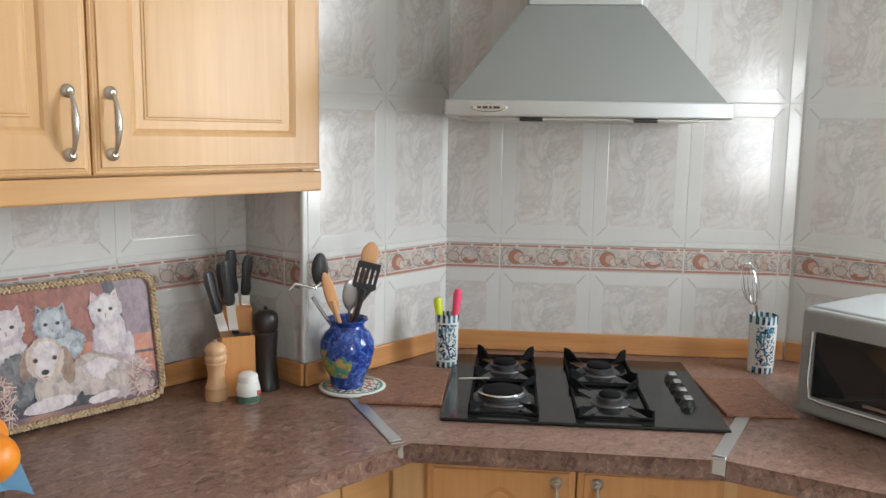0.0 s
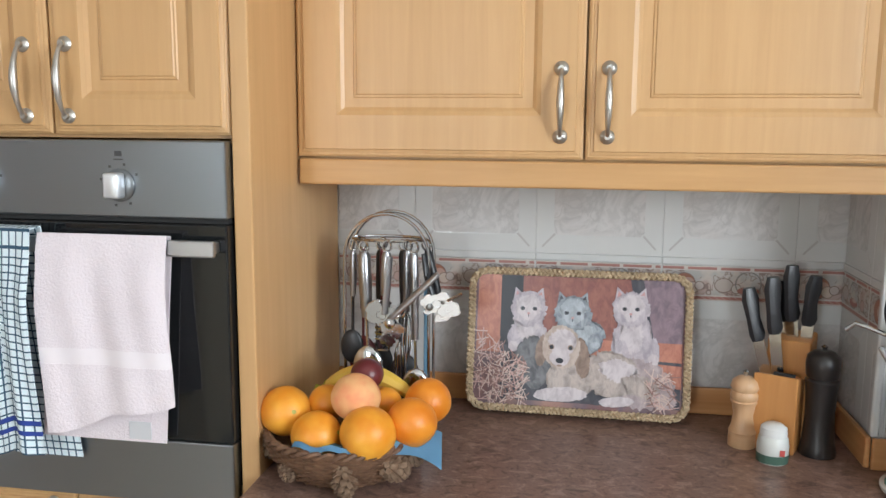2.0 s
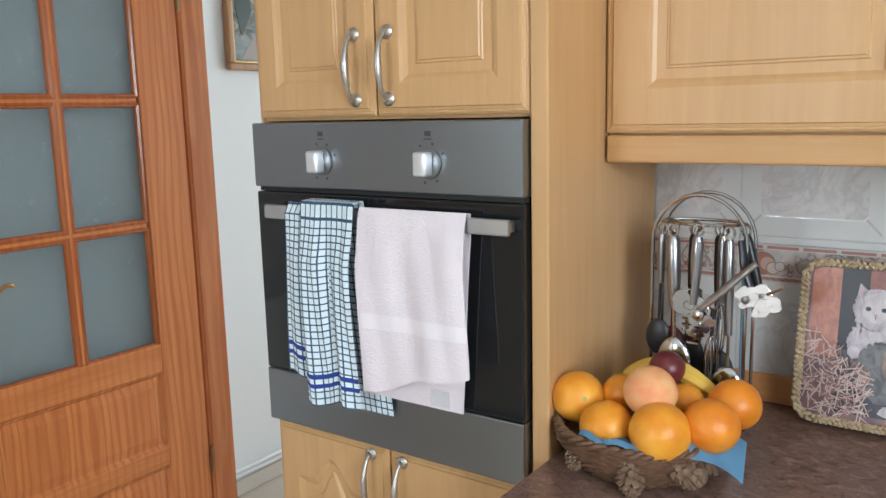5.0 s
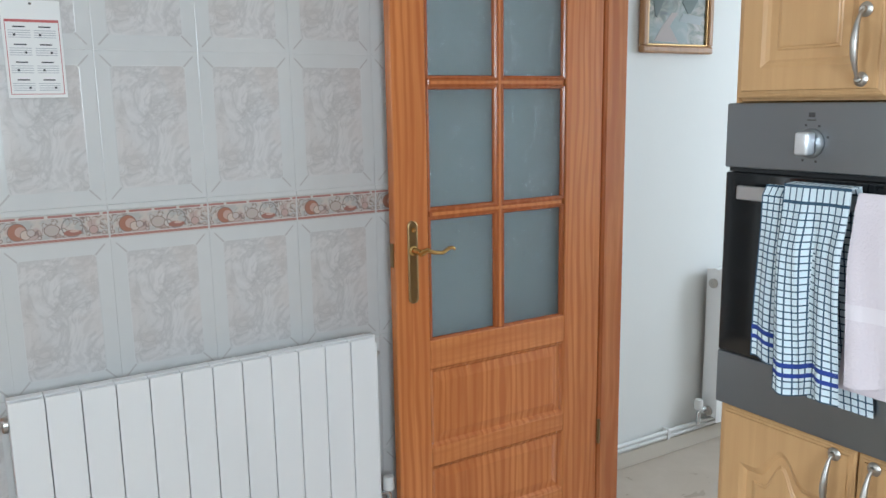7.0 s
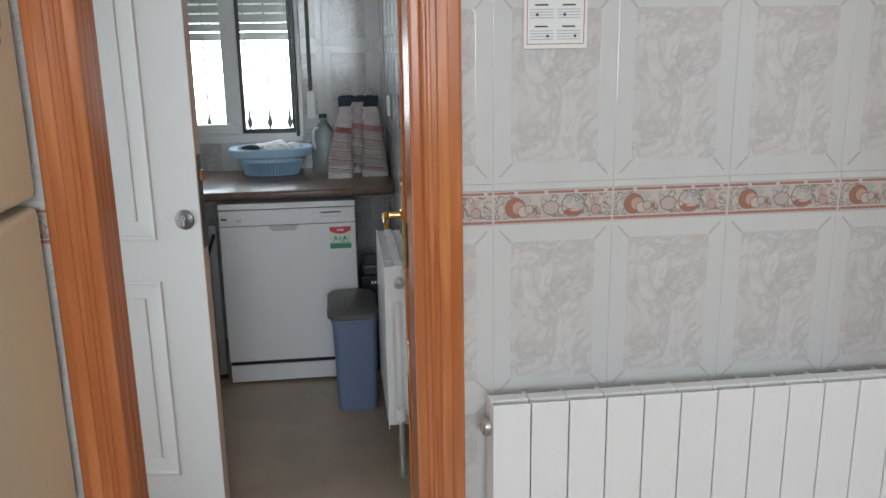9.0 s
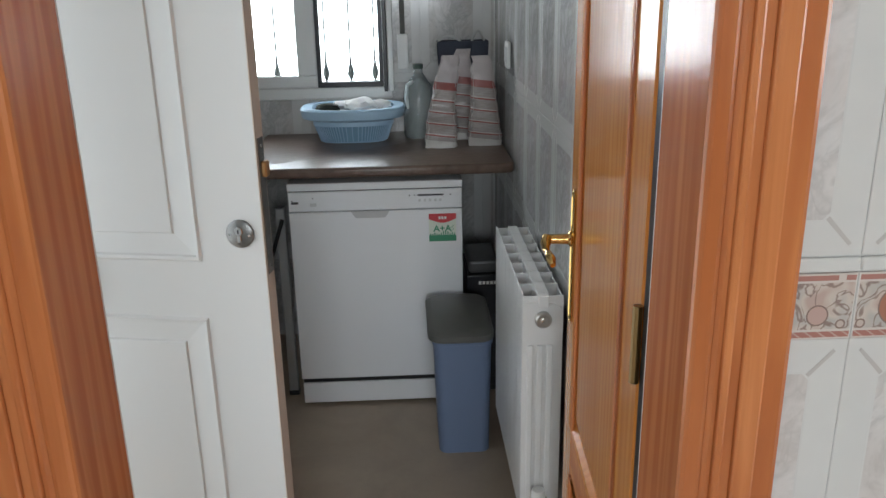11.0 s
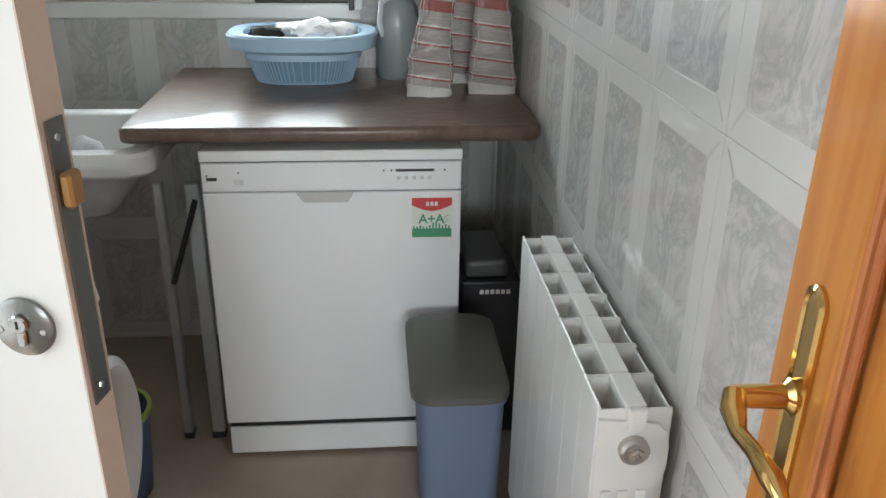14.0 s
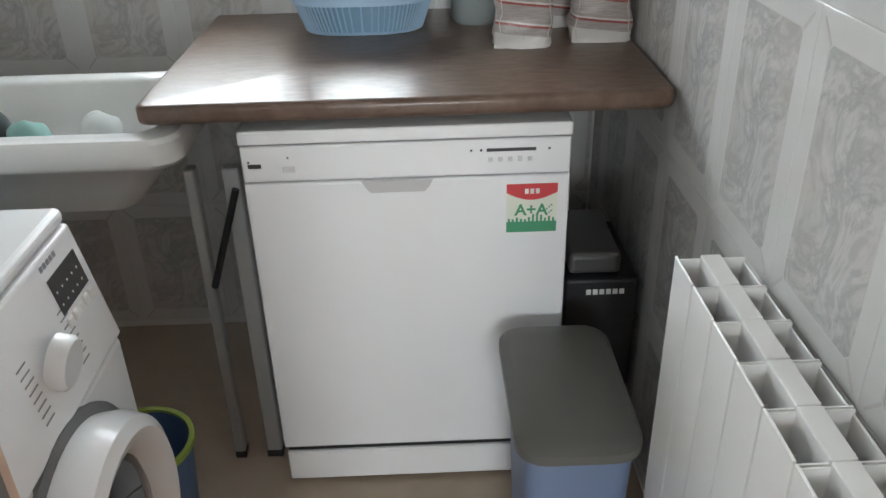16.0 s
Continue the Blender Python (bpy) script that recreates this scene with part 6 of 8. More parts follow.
lathe(bm, [(0.0, 0.004), (0.080, 0.004), (0.080, 0.0), (0.085, 0.0), (0.105, 0.235), (0.100, 0.235), (0.078, 0.010), (0.0, 0.010)], 28, cap=False)
part("body", bm, mat("blue_plastic", (0.07, 0.13, 0.25), 0.45), bk, smooth=True)
bm = bmesh.new()
lathe(bm, [(0.103, 0.228), (0.110, 0.230), (0.110, 0.242), (0.100, 0.242), (0.100, 0.228)], 28, cap=False)
part("rim", bm, mat("lime_plastic", (0.30, 0.42, 0.06), 0.45), bk, smooth=True)
st = thing("folded_step_ladder", (-3.56, -0.575, 0), 90, "folded grey aluminium step ladder leaning beside the dishwasher", "ladder")
for x, tw in ((-0.045, 0.022), (0.03, 0.034)):
    bm = bmesh.new()
    box(bm, x, x + tw, -0.01, 0.02, 0.0, 0.74, 0.003, 1)
    part("leg", bm, M["alu_grey"], st)
    part("foot", boxbm(x - 0.002, x + tw + 0.002, -0.013, 0.023, -0.0, 0.02, 0.003, 1) , M["black_plastic"], st)
bm = bmesh.new()
tube(bm, [(-0.02, -0.018, 0.48), (0.055, -0.018, 0.70)], 0.008, 6)
part("strut", bm, M["black_plastic"], st, smooth=True)


# ---- small things in the kitchen ----
def blob(bm, c, r, sx=1, sy=1, sz=1, amp=0.0, freq=20, sub=3, seed=0):
    res = bmesh.ops.create_icosphere(bm, subdivisions=sub, radius=1)
    for v in res["verts"]:
        d = v.co.copy()
        k = r * (1 + amp * noise.noise(d * freq * r + Vector((seed * 3.1, seed, 0))))
        v.co = Vector((c[0] + d.x * k * sx, c[1] + d.y * k * sy, c[2] + d.z * k * sz))
    return res["verts"]


def skin(name, c1, c2, rough, scale, pit=0.3):
    m = mat(name, c1, rough)
    n = noise_of(m, coords(m), scale, 3)
    base(m, ramp(m, n, [(0.35, c1), (0.68, c2)]))
    if pit:
        relief(m, noise_of(m, coords(m), 420, 2), pit, 0.001)
    return m


M["orange"] = skin("orange_peel", (0.76, 0.26, 0.015), (0.88, 0.42, 0.05), 0.38, 16, 0.5)
M["orange2"] = skin("orange_peel_deep", (0.72, 0.20, 0.012), (0.82, 0.31, 0.03), 0.38, 14, 0.5)
M["peach"] = skin("peach_skin", (0.84, 0.50, 0.22), (0.76, 0.27, 0.12), 0.7, 22, 0.1)
M["plum"] = skin("plum_skin", (0.10, 0.012, 0.02), (0.16, 0.03, 0.03), 0.35, 14, 0)
M["banana"] = skin("banana_skin", (0.72, 0.48, 0.07), (0.66, 0.44, 0.08), 0.5, 12, 0)
M["banana_tip"] = skin("green_banana_tip", (0.30, 0.34, 0.05), (0.36, 0.36, 0.05), 0.5, 12, 0)
M["wicker"] = skin("dark_wicker", (0.11, 0.055, 0.03), (0.19, 0.10, 0.055), 0.6, 60, 0.4)
M["cone"] = skin("pine_cone_scales", (0.17, 0.10, 0.06), (0.30, 0.20, 0.13), 0.7, 90, 0)


def fruit_bowl():
    bx, by = 0.410, 1.645
    b = thing("fruit_basket", (bx, by, CT), 0, "dark brown woven basket with pine cones and a blue napkin", "basket")
    prof = [(0.096, 0.004), (0.100, 0.014), (0.112, 0.022), (0.121, 0.032), (0.127, 0.044), (0.130, 0.054), (0.131, 0.062)]
    bm = bmesh.new()
    lathe(bm, [(0.0, 0.003), (0.092, 0.003), (0.106, 0.020), (0.122, 0.036), (0.128, 0.062), (0.124, 0.062), (0.114, 0.036), (0.096, 0.022), (0.0, 0.014)], 40, cap=False)
    part("lining", bm, M["wicker"], b, smooth=True)
    rows = 12
    for k in range(rows):
        f = k / (rows - 1)
        z = 0.005 + 0.058 * f
        r = np.interp(z, [p[1] for p in prof], [p[0] for p in prof])
        pts = []
        n = 112
        for i in range(n + 1):
            a = 2 * math.pi * i / n
            rr = r + 0.0026 * math.sin(28 * a + (k % 2) * math.pi)
            pts.append((rr * math.cos(a), rr * math.sin(a), z))
        bm = bmesh.new()
        tube(bm, pts, 0.0034, 5)
        part("strand", bm, M["wicker"], b, smooth=True)
    bm = bmesh.new()
    for s in (0, math.pi):
        pts = [((0.130 + 0.004 * math.cos(20 * a + s)) * math.cos(a), (0.130 + 0.004 * math.cos(20 * a + s)) * math.sin(a), 0.066 + 0.004 * math.sin(20 * a + s)) for a in [2 * math.pi * i / 120 for i in range(121)]]
        tube(bm, pts, 0.0045, 6)
    part("rim", bm, M["wicker"], b, smooth=True)
    random.seed(3)
    for ang, z, tilt, size in ((-75, 0.042, 10, 1.0), (-38, 0.048, 70, 1.1), (-165, 0.052, -30, 1.0), (-15, 0.05, 60, 0.8), (-120, 0.040, 60, 0.6)):
        a = radians(ang)
        r = 0.128
        z -= 0.012
        e = new("pine_cone")
        e.parent = b
        e.matrix_local = pose(r * math.cos(a), r * math.sin(a), z, 90, 0, ang + 90) @ pose(0, 0, 0, 0, 0, tilt) @ pose(0, 0, 0, 90, 0, 0)
        bm = bmesh.new()
        blob(bm, (0, 0, 0), 0.011 * size, 1, 1, 1.5, 0, sub=1)
        for i in range(46):
            f = i / 45
            zz = (f - 0.5) * 0.052 * size
            rr = 0.017 * size * math.sin(math.pi * (0.12 + 0.80 * f)) ** 0.8
            th = i * 2.399
            m = pose(0, 0, zz, 0, 0, math.degrees(th)) @ pose(rr * 0.55, 0, 0, 0, -28, 0)
            box(bm, 0, rr * 0.75, -0.0042 * size, 0.0042 * size, -0.0011, 0.0011, m=m)
        part("cone_body", bm, M["cone"], e)
    # napkin
    nb = mat("blue_napkin_cloth", (0.20, 0.44, 0.66), 0.85)
    relief(nb, noise_of(nb, coords(nb), 500, 2), 0.2, 0.0005)
    nk = thing("blue_napkin", (bx, by, CT + 0.067), 0, "light blue cloth napkin hanging over the rim of the basket", "napkin")
    bm = bmesh.new()
    cols = 30
    loops = []
    tip, side = Vector((0.584, 1.585, 0.950)) - Vector((bx, by, CT + 0.067)), Vector((0.578, 1.622, 0.998)) - Vector((bx, by, CT + 0.067))
    for i in range(cols + 1):
        f = i / cols
        a = radians(-115 + 115 * f)
        w = 0.003 * math.sin(f * 30)
        c_, s_ = math.cos(a), math.sin(a)
        g = max(0.0, (f - 0.45) / 0.55)
        edge = Vector((0.127 * c_, 0.127 * s_, 0.006 + w))
        out = tip.lerp(side, max(0.0, (f - 0.80) / 0.20)) if f > 0.80 else edge.lerp(tip, (g / 0.636) ** 1.6 if g > 0 else 0.0)
        mid = Vector((0.114 * c_, 0.114 * s_, 0.008 + w + 0.016 * g))
        loops.append([(0.090 * c_, 0.090 * s_, 0.004 + w + 0.018 * g), tuple(mid), tuple(mid.lerp(out, 0.5) + Vector((0, 0, 0.006 * (1 - g)))), tuple(out)])
    rings(bm, loops, close=False)
    bmesh.ops.solidify(bm, geom=bm.faces[:], thickness=0.0018)
    part("cloth", bm, nb, nk, smooth=True)
    # fruit
    def fruit(name, x, y, z, r, m, label, sx=1, sz=0.96, seed=0):
        f = thing(name, (x, y, z), seed * 40, label, "fruit")
        bm = bmesh.new()
        blob(bm, (0, 0, 0), r, sx, 1, sz, 0.03, 25, 4, seed)
        part("peel", bm, m, f, smooth=True)
        if "orange" in name:
            bm = bmesh.new()
            lathe(bm, [(0.005, 0), (0.003, 0.002), (0, 0.002)], 8, cap=False)
            bmesh.ops.transform(bm, matrix=pose(0.0, -r * 0.93, r * 0.25, 75, 0, 0), verts=bm.verts)
            part("stem_scar", bm, M["banana_tip"], f)
    O = "orange"
    fruit(O, 0.315, 1.617, 1.018, 0.0427, M["orange"], "large bright orange lying at the edge of the basket", seed=1)
    fruit(O, 0.382, 1.575, 0.996, 0.0413, M["orange"], "round orange in front in the woven basket", seed=2)
    fruit(O, 0.47, 1.564, 1.01, 0.045, M["orange"], "orange with a crease in front in the basket", seed=3)
    fruit(O, 0.531, 1.607, 1.017, 0.0414, M["orange2"], "deep orange fruit resting on the blue napkin", seed=4)
    fruit(O, 0.544, 1.681, 1.029, 0.0396, M["orange2"], "deep orange fruit at the back of the basket", seed=5)
    fruit(O, 0.377, 1.649, 1.025, 0.0327, M["orange"], "yellow-orange fruit under the peach in the basket", seed=6)
    fruit(O, 0.472, 1.666, 1.024, 0.0289, M["orange"], "orange beneath the peach in the woven basket", seed=7)
    fruit("peach", 0.439, 1.607, 1.053, 0.0403, M["peach"], "pale orange peach on top of the oranges", sx=1.0, seed=8)
    fruit("plum", 0.438, 1.681, 1.069, 0.0282, M["plum"], "dark red plum behind the peach", seed=9)
    for k, (x0, x1, zz, yy, hump) in enumerate(((0.351, 0.52, 1.016, 1.705, 0.060), (0.341, 0.457, 1.012, 1.731, 0.030))):
        f = thing("banana", (0, 0, 0), 0, "ripe yellow banana with a green tip behind the oranges", "fruit", "bananas")
        pts, rs = [], []
        for i in range(15):
            t_ = i / 14
            pts.append((x0 + (x1 - x0) * t_, yy - 0.01 * math.sin(math.pi * t_), zz + hump * math.sin(math.pi * (0.12 + 0.80 * t_)) - 0.010))
            rs.append(0.003 + 0.0135 * math.sin(math.pi * min(1, 0.04 + 0.92 * t_)) ** 0.55)
        bm = bmesh.new()
        tube(bm, pts, rs, 8)
        part("peel", bm, M["banana"], f, smooth=True)
        bm = bmesh.new()
        tube(bm, [(pts[0][0] - 0.014, yy, pts[0][2] + 0.004), pts[0], pts[1]], [0.006, 0.0085, 0.0125], 8)
        part("stem", bm, M["banana_tip"], f, "green banana stem", smooth=True)


fruit_bowl()


def animal_tray():
    """A printed tray with a plaited straw rim, leaning on the tiles."""
    x0, x1, h = 0.570, 1.006, 0.288
    lean = math.degrees(math.atan2(0.045, h))
    t = thing("picture_tray", (x0, 1.950, CT + 0.002), 0, "rectangular tray printed with pale animals, with a plaited straw rim", "tray")
    t.matrix_world = pose(x0, 1.945, CT + 0.006, -lean, 0, -1.0)
    W = x1 - x0
    def rr(i, n=8, r=0.03):
        out = []
        a, b, c, d = i, W - i, i, h - i
        for cx_, cz_, a0 in ((b - r, d - r, 0), (a + r, d - r, 90), (a + r, c + r, 180), (b - r, c + r, 270)):
            out += [(cx_ + r * math.cos(radians(a0 + 90 * k / n)), cz_ + r * math.sin(radians(a0 + 90 * k / n))) for k in range(n + 1)]
        return out
    bm = bmesh.new()
    pic = [(p[0], -0.004, p[1]) for p in rr(0.012)]
    rings(bm, [[(p[0], 0.004, p[1]) for p in rr(0.008)], [(p[0], -0.004, p[1]) for p in rr(0.008)]], cap0=True, cap1=True)
    m = mat("tray_print_ground", (0.30, 0.16, 0.13), 0.3)
    n1 = noise_of(m, coords(m, (1, 1, 0.5)), 9, 3)
    base(m, ramp(m, n1, [(0.35, (0.27, 0.12, 0.10)), (0.5, (0.16, 0.11, 0.13)), (0.65, (0.36, 0.20, 0.16))]))
    bd = part("board", bm, m, t, "printed board of brown and plum tones", smooth=False)
    # rim path
    base_pts = rr(0.008, 6)
    pts = []
    for i in range(len(base_pts)):
        a, b = Vector(base_pts[i]), Vector(base_pts[(i + 1) % len(base_pts)])
        k = max(1, int((b - a).length / 0.0045))
        pts += [a.lerp(b, j / k) for j in range(k)]
    straw = skin("plaited_straw", (0.56, 0.43, 0.28), (0.38, 0.28, 0.17), 0.75, 70, 0.2)
    n = len(pts)
    for s in range(3):
        path = []
        for i in range(n + 1):
            p, q, o_ = pts[i % n], pts[(i + 1) % n], pts[(i - 1) % n]
            d = (q - o_).normalized()
            nrm = Vector((-d.y, d.x))
            ph = 2 * math.pi * (i / n * 52) + s * 2 * math.pi / 3
            off = 0.0052 * math.sin(ph)
            path.append((p.x + nrm.x * off, -0.006 - 0.0045 * math.sin(2 * ph) - 0.002, p.y + nrm.y * off))
        bm = bmesh.new()
        tube(bm, path, 0.0036, 6)
        part("plait", bm, straw, t, smooth=True)
    # print: flat shapes
    layer = [0]
    def shape(pts_, material, name="print_shape"):
        layer[0] += 1
        y = -0.0042 - 0.00004 * layer[0]
        bm = bmesh.new()
        bm.faces.new([bm.verts.new((p[0], y, p[1])) for p in pts_])
        bmesh.ops.triangulate(bm, faces=bm.faces[:])
        bmesh.ops.recalc_face_normals(bm, faces=bm.faces)
        if bm.faces and bm.faces[:][0].normal.y > 0:
            bmesh.ops.reverse_faces(bm, faces=bm.faces[:])
        part(name, bm, material, bd)
    def ell(cx_, cz_, rx, rz, fuzz=0.0, rot=0, n=34, seed=0):
        random.seed(seed)
        out = []
        for i in range(n):
            a = 2 * math.pi * i / n
            k = 1 + fuzz * random.uniform(-1, 1)
            x, z = rx * k * math.cos(a), rz * k * math.sin(a)
            c_, s_ = math.cos(radians(rot)), math.sin(radians(rot))
            out.append((cx_ + x * c_ - z * s_, cz_ + x * s_ + z * c_))
        return out
    def fur(nm, c1, c2):
        f = mat(nm, c1, 0.35)
        base(f, ramp(f, noise_of(f, coords(f, (1, 1, 0.6)), 75, 4, 0.6, 0.6), [(0.35, c2), (0.62, c1)]))
        return f
    pale, grey, cream, pink = fur("print_pale", (0.56, 0.50, 0.53), (0.36, 0.31, 0.35)), fur("print_grey", (0.38, 0.42, 0.46), (0.17, 0.19, 0.22)), fur("print_cream", (0.52, 0.44, 0.40), (0.31, 0.26, 0.24)), fur("print_blush", (0.50, 0.41, 0.41), (0.30, 0.24, 0.25))
    wood_ = fur("print_plank", (0.52, 0.22, 0.15), (0.38, 0.14, 0.10))
    dk = mat("print_dark", (0.02, 0.022, 0.03), 0.35)
    def P(px, pz):   # a place on the print, by shares of its width and height
        return (0.012 + (W - 0.024) * px, 0.012 + (h - 0.024) * pz)
    def E(px, pz, rx, rz, m_, fuzz=0.0, rot=0, seed=0, name="print_shape", n=60):
        c = P(px, pz)
        shape(ell(c[0], c[1], rx * W, rz * h, fuzz, rot, n if fuzz else 26, seed), m_, name)
    shade = fur("print_shade", (0.085, 0.085, 0.10), (0.045, 0.045, 0.06))
    mauve = fur("print_mauve", (0.27, 0.19, 0.22), (0.17, 0.12, 0.15))
    red_wood = fur("print_red_wood", (0.33, 0.13, 0.10), (0.22, 0.08, 0.07))
    shape([P(0.015, 0.40), P(0.13, 0.40), P(0.13, 0.985), P(0.02, 0.985)], wood_, "print_post")
    shape([P(0.13, 0.42), P(0.235, 0.42), P(0.235, 0.985), P(0.13, 0.985)], dk, "print_gap")
    shape([P(0.235, 0.50), P(0.80, 0.50), P(0.82, 0.985), P(0.235, 0.985)], red_wood, "print_board")
    shape([P(0.80, 0.50), P(0.985, 0.50), P(0.985, 0.985), P(0.76, 0.985)], mauve, "print_wall")
    shape([P(0.80, 0.50), P(0.86, 0.50), P(0.80, 0.985), P(0.74, 0.985)], shade, "print_gap")
    shape([P(0.13, 0.05), P(0.98, 0.05), P(0.98, 0.44), P(0.13, 0.46)], shade, "print_shadow")
    shape([P(0.19, 0.43), P(0.985, 0.39), P(0.985, 0.53), P(0.19, 0.53)], wood_, "print_plank")
    shape([P(0.60, 0.23), P(0.985, 0.20), P(0.985, 0.365), P(0.60, 0.40)], wood_, "print_plank")
    light_fur = fur("print_light_fur", (0.64, 0.58, 0.59), (0.47, 0.41, 0.43))
    grey_light = fur("print_grey_light", (0.48, 0.52, 0.56), (0.32, 0.35, 0.38))
    rose = mat("print_rose", (0.55, 0.30, 0.29), 0.35)
    def kitten(cx_, cz_, m_, lit, seed, body_=(0.0, -0.26, 0.082, 0.20), paws=()):
        bx_, bz_, bw, bh = body_
        E(cx_ + bx_, cz_ + bz_, bw, bh, m_, 0.11, 0, seed, "print_body", 90)
        E(cx_ + bx_ * 0.7, cz_ + bz_ * 0.75, bw * 0.60, bh * 0.62, lit, 0.16, 0, seed + 1, "print_chest", 90)
        for px, pz, l_ in paws:
            E(px, pz, 0.026, l_, m_, 0.08, 5, seed + 2, "print_paw", 60)
            E(px, pz - l_ * 0.55, 0.022, l_ * 0.40, lit, 0.08, 5, seed + 4, "print_paw", 50)
        for e in (-1, 1):
            a_, b_, c_ = P(cx_ + e * 0.066, cz_ + 0.165), P(cx_ + e * 0.014, cz_ + 0.09), P(cx_ + e * 0.078, cz_ + 0.03)
            shape([a_, b_, c_] if e > 0 else [a_, c_, b_], m_, "print_ear")
            a_, b_, c_ = P(cx_ + e * 0.060, cz_ + 0.135), P(cx_ + e * 0.030, cz_ + 0.09), P(cx_ + e * 0.068, cz_ + 0.05)
            shape([a_, b_, c_] if e > 0 else [a_, c_, b_], rose if lit is light_fur else shade, "print_ear_lining")
        E(cx_, cz_, 0.082, 0.118, m_, 0.10, 0, seed + 3, "print_head", 100)
        E(cx_, cz_ + 0.02, 0.056, 0.080, lit, 0.12, 0, seed + 6, "print_face", 80)
        E(cx_, cz_ - 0.050, 0.030, 0.034, lit, 0.08, 0, seed + 5, "print_muzzle", 50)
        for e in (-1, 1):
            E(cx_ + e * 0.029, cz_ + 0.004, 0.0105, 0.0135, shade, 0, 0, 0, "print_eye")
            E(cx_ + e * 0.029, cz_ + 0.004, 0.0055, 0.0075, dk, 0, 0, 0, "print_pupil")
        E(cx_, cz_ - 0.032, 0.0065, 0.0075, rose, 0, 0, 0, "print_nose")
        E(cx_, cz_ - 0.050, 0.0022, 0.010, shade, 0, 0, 0, "print_mouth")
    kitten(0.265, 0.735, pale, light_fur, 10, (0.0, -0.20, 0.082, 0.15), [(0.195, 0.50, 0.085), (0.325, 0.52, 0.07)])
    kitten(0.475, 0.715, grey, grey_light, 20, (0.055, -0.17, 0.090, 0.12), [(0.585, 0.52, 0.055)])
    kitten(0.745, 0.765, pale, light_fur, 30, (0.010, -0.24, 0.085, 0.20), [(0.715, 0.42, 0.11), (0.855, 0.46, 0.10)])
    # the puppy
    golden, ear = fur("print_golden", (0.56, 0.46, 0.40), (0.40, 0.31, 0.26)), fur("print_ear_fur", (0.34, 0.24, 0.19), (0.19, 0.13, 0.10))
    E(0.30, 0.34, 0.090, 0.18, fur("print_dark_side", (0.20, 0.20, 0.21), (0.09, 0.09, 0.10)), 0.08, 0, 41, "print_flank", 70)
    E(0.79, 0.22, 0.155, 0.165, pink, 0.08, -12, 42, "print_haunch", 110)
    E(0.66, 0.28, 0.125, 0.150, cream, 0.09, -6, 43, "print_back", 110)
    E(0.70, 0.31, 0.085, 0.075, light_fur, 0.16, -10, 49, "print_back_light", 90)
    E(0.80, 0.20, 0.080, 0.070, cream, 0.18, -20, 50, "print_curl", 90)
    E(0.47, 0.22, 0.100, 0.140, cream, 0.10, 0, 44, "print_chest", 90)
    E(0.43, 0.11, 0.120, 0.050, light_fur, 0.07, 4, 47, "print_paw", 70)
    E(0.60, 0.085, 0.052, 0.034, shade, 0.04, 0, 51, "print_shadow", 40)
    E(0.69, 0.080, 0.075, 0.036, light_fur, 0.07, 6, 52, "print_paw", 60)
    E(0.90, 0.10, 0.060, 0.050, pink, 0.10, 0, 53, "print_tail", 60)
    E(0.525, 0.385, 0.034, 0.135, ear, 0.07, 6, 46, "print_ear", 70)
    E(0.335, 0.430, 0.028, 0.110, ear, 0.07, -8, 45, "print_ear", 70)
    E(0.425, 0.465, 0.085, 0.150, golden, 0.05, 0, 48, "print_head", 90)
    E(0.430, 0.500, 0.060, 0.090, light_fur, 0.09, 0, 54, "print_forehead", 80)
    E(0.420, 0.385, 0.045, 0.060, light_fur, 0.05, 0, 55, "print_muzzle", 60)
    for e in (-1, 1):
        E(0.425 + e * 0.045, 0.462, 0.0130, 0.0185, ear, 0, 0, 0, "print_eye")
        E(0.425 + e * 0.045, 0.460, 0.0085, 0.0130, dk, 0, 0, 0, "print_pupil")
    E(0.420, 0.362, 0.0175, 0.0190, dk, 0, 0, 0, "print_nose")
    E(0.420, 0.325, 0.0120, 0.0070, ear, 0, 0, 0, "print_mouth")
    # straw of the print
    hay = [mat("print_straw_%s" % w, c, 0.4) for w, c in (("pink", (0.60, 0.40, 0.36)), ("pale", (0.66, 0.52, 0.46)), ("dark", (0.30, 0.17, 0.15)))]
    random.seed(8)
    bms = [bmesh.new() for _ in hay]
    for i in range(330):
        left = random.random() < 0.8
        px = random.uniform(0.02, 0.26) if left else random.uniform(0.84, 0.96)
        pz = random.uniform(0.03, 0.60 - px) if left else random.uniform(0.04, 0.30)
        c = P(px, max(0.03, pz))
        a = random.uniform(0, math.pi)
        l = random.uniform(0.006, 0.018)
        y = -0.0118 - 0.00001 * i
        dx, dz = math.cos(a) * l, math.sin(a) * l
        nx, nz = -math.sin(a) * 0.0009, math.cos(a) * 0.0009
        q = [(c[0] - dx - nx, c[1] - dz - nz), (c[0] + dx - nx, c[1] + dz - nz), (c[0] + dx + nx, c[1] + dz + nz), (c[0] - dx + nx, c[1] - dz + nz)]
        q = [(min(W - 0.014, max(0.014, x)), y + 0.003, min(h - 0.014, max(0.014, z))) for x, z in q]
        b_ = bms[i % 3]
        b_.faces.new([b_.verts.new(p) for p in q])
    for b_, m_ in zip(bms, hay):
        part("print_straw", b_, m_, bd, kind="stuff")


animal_tray()


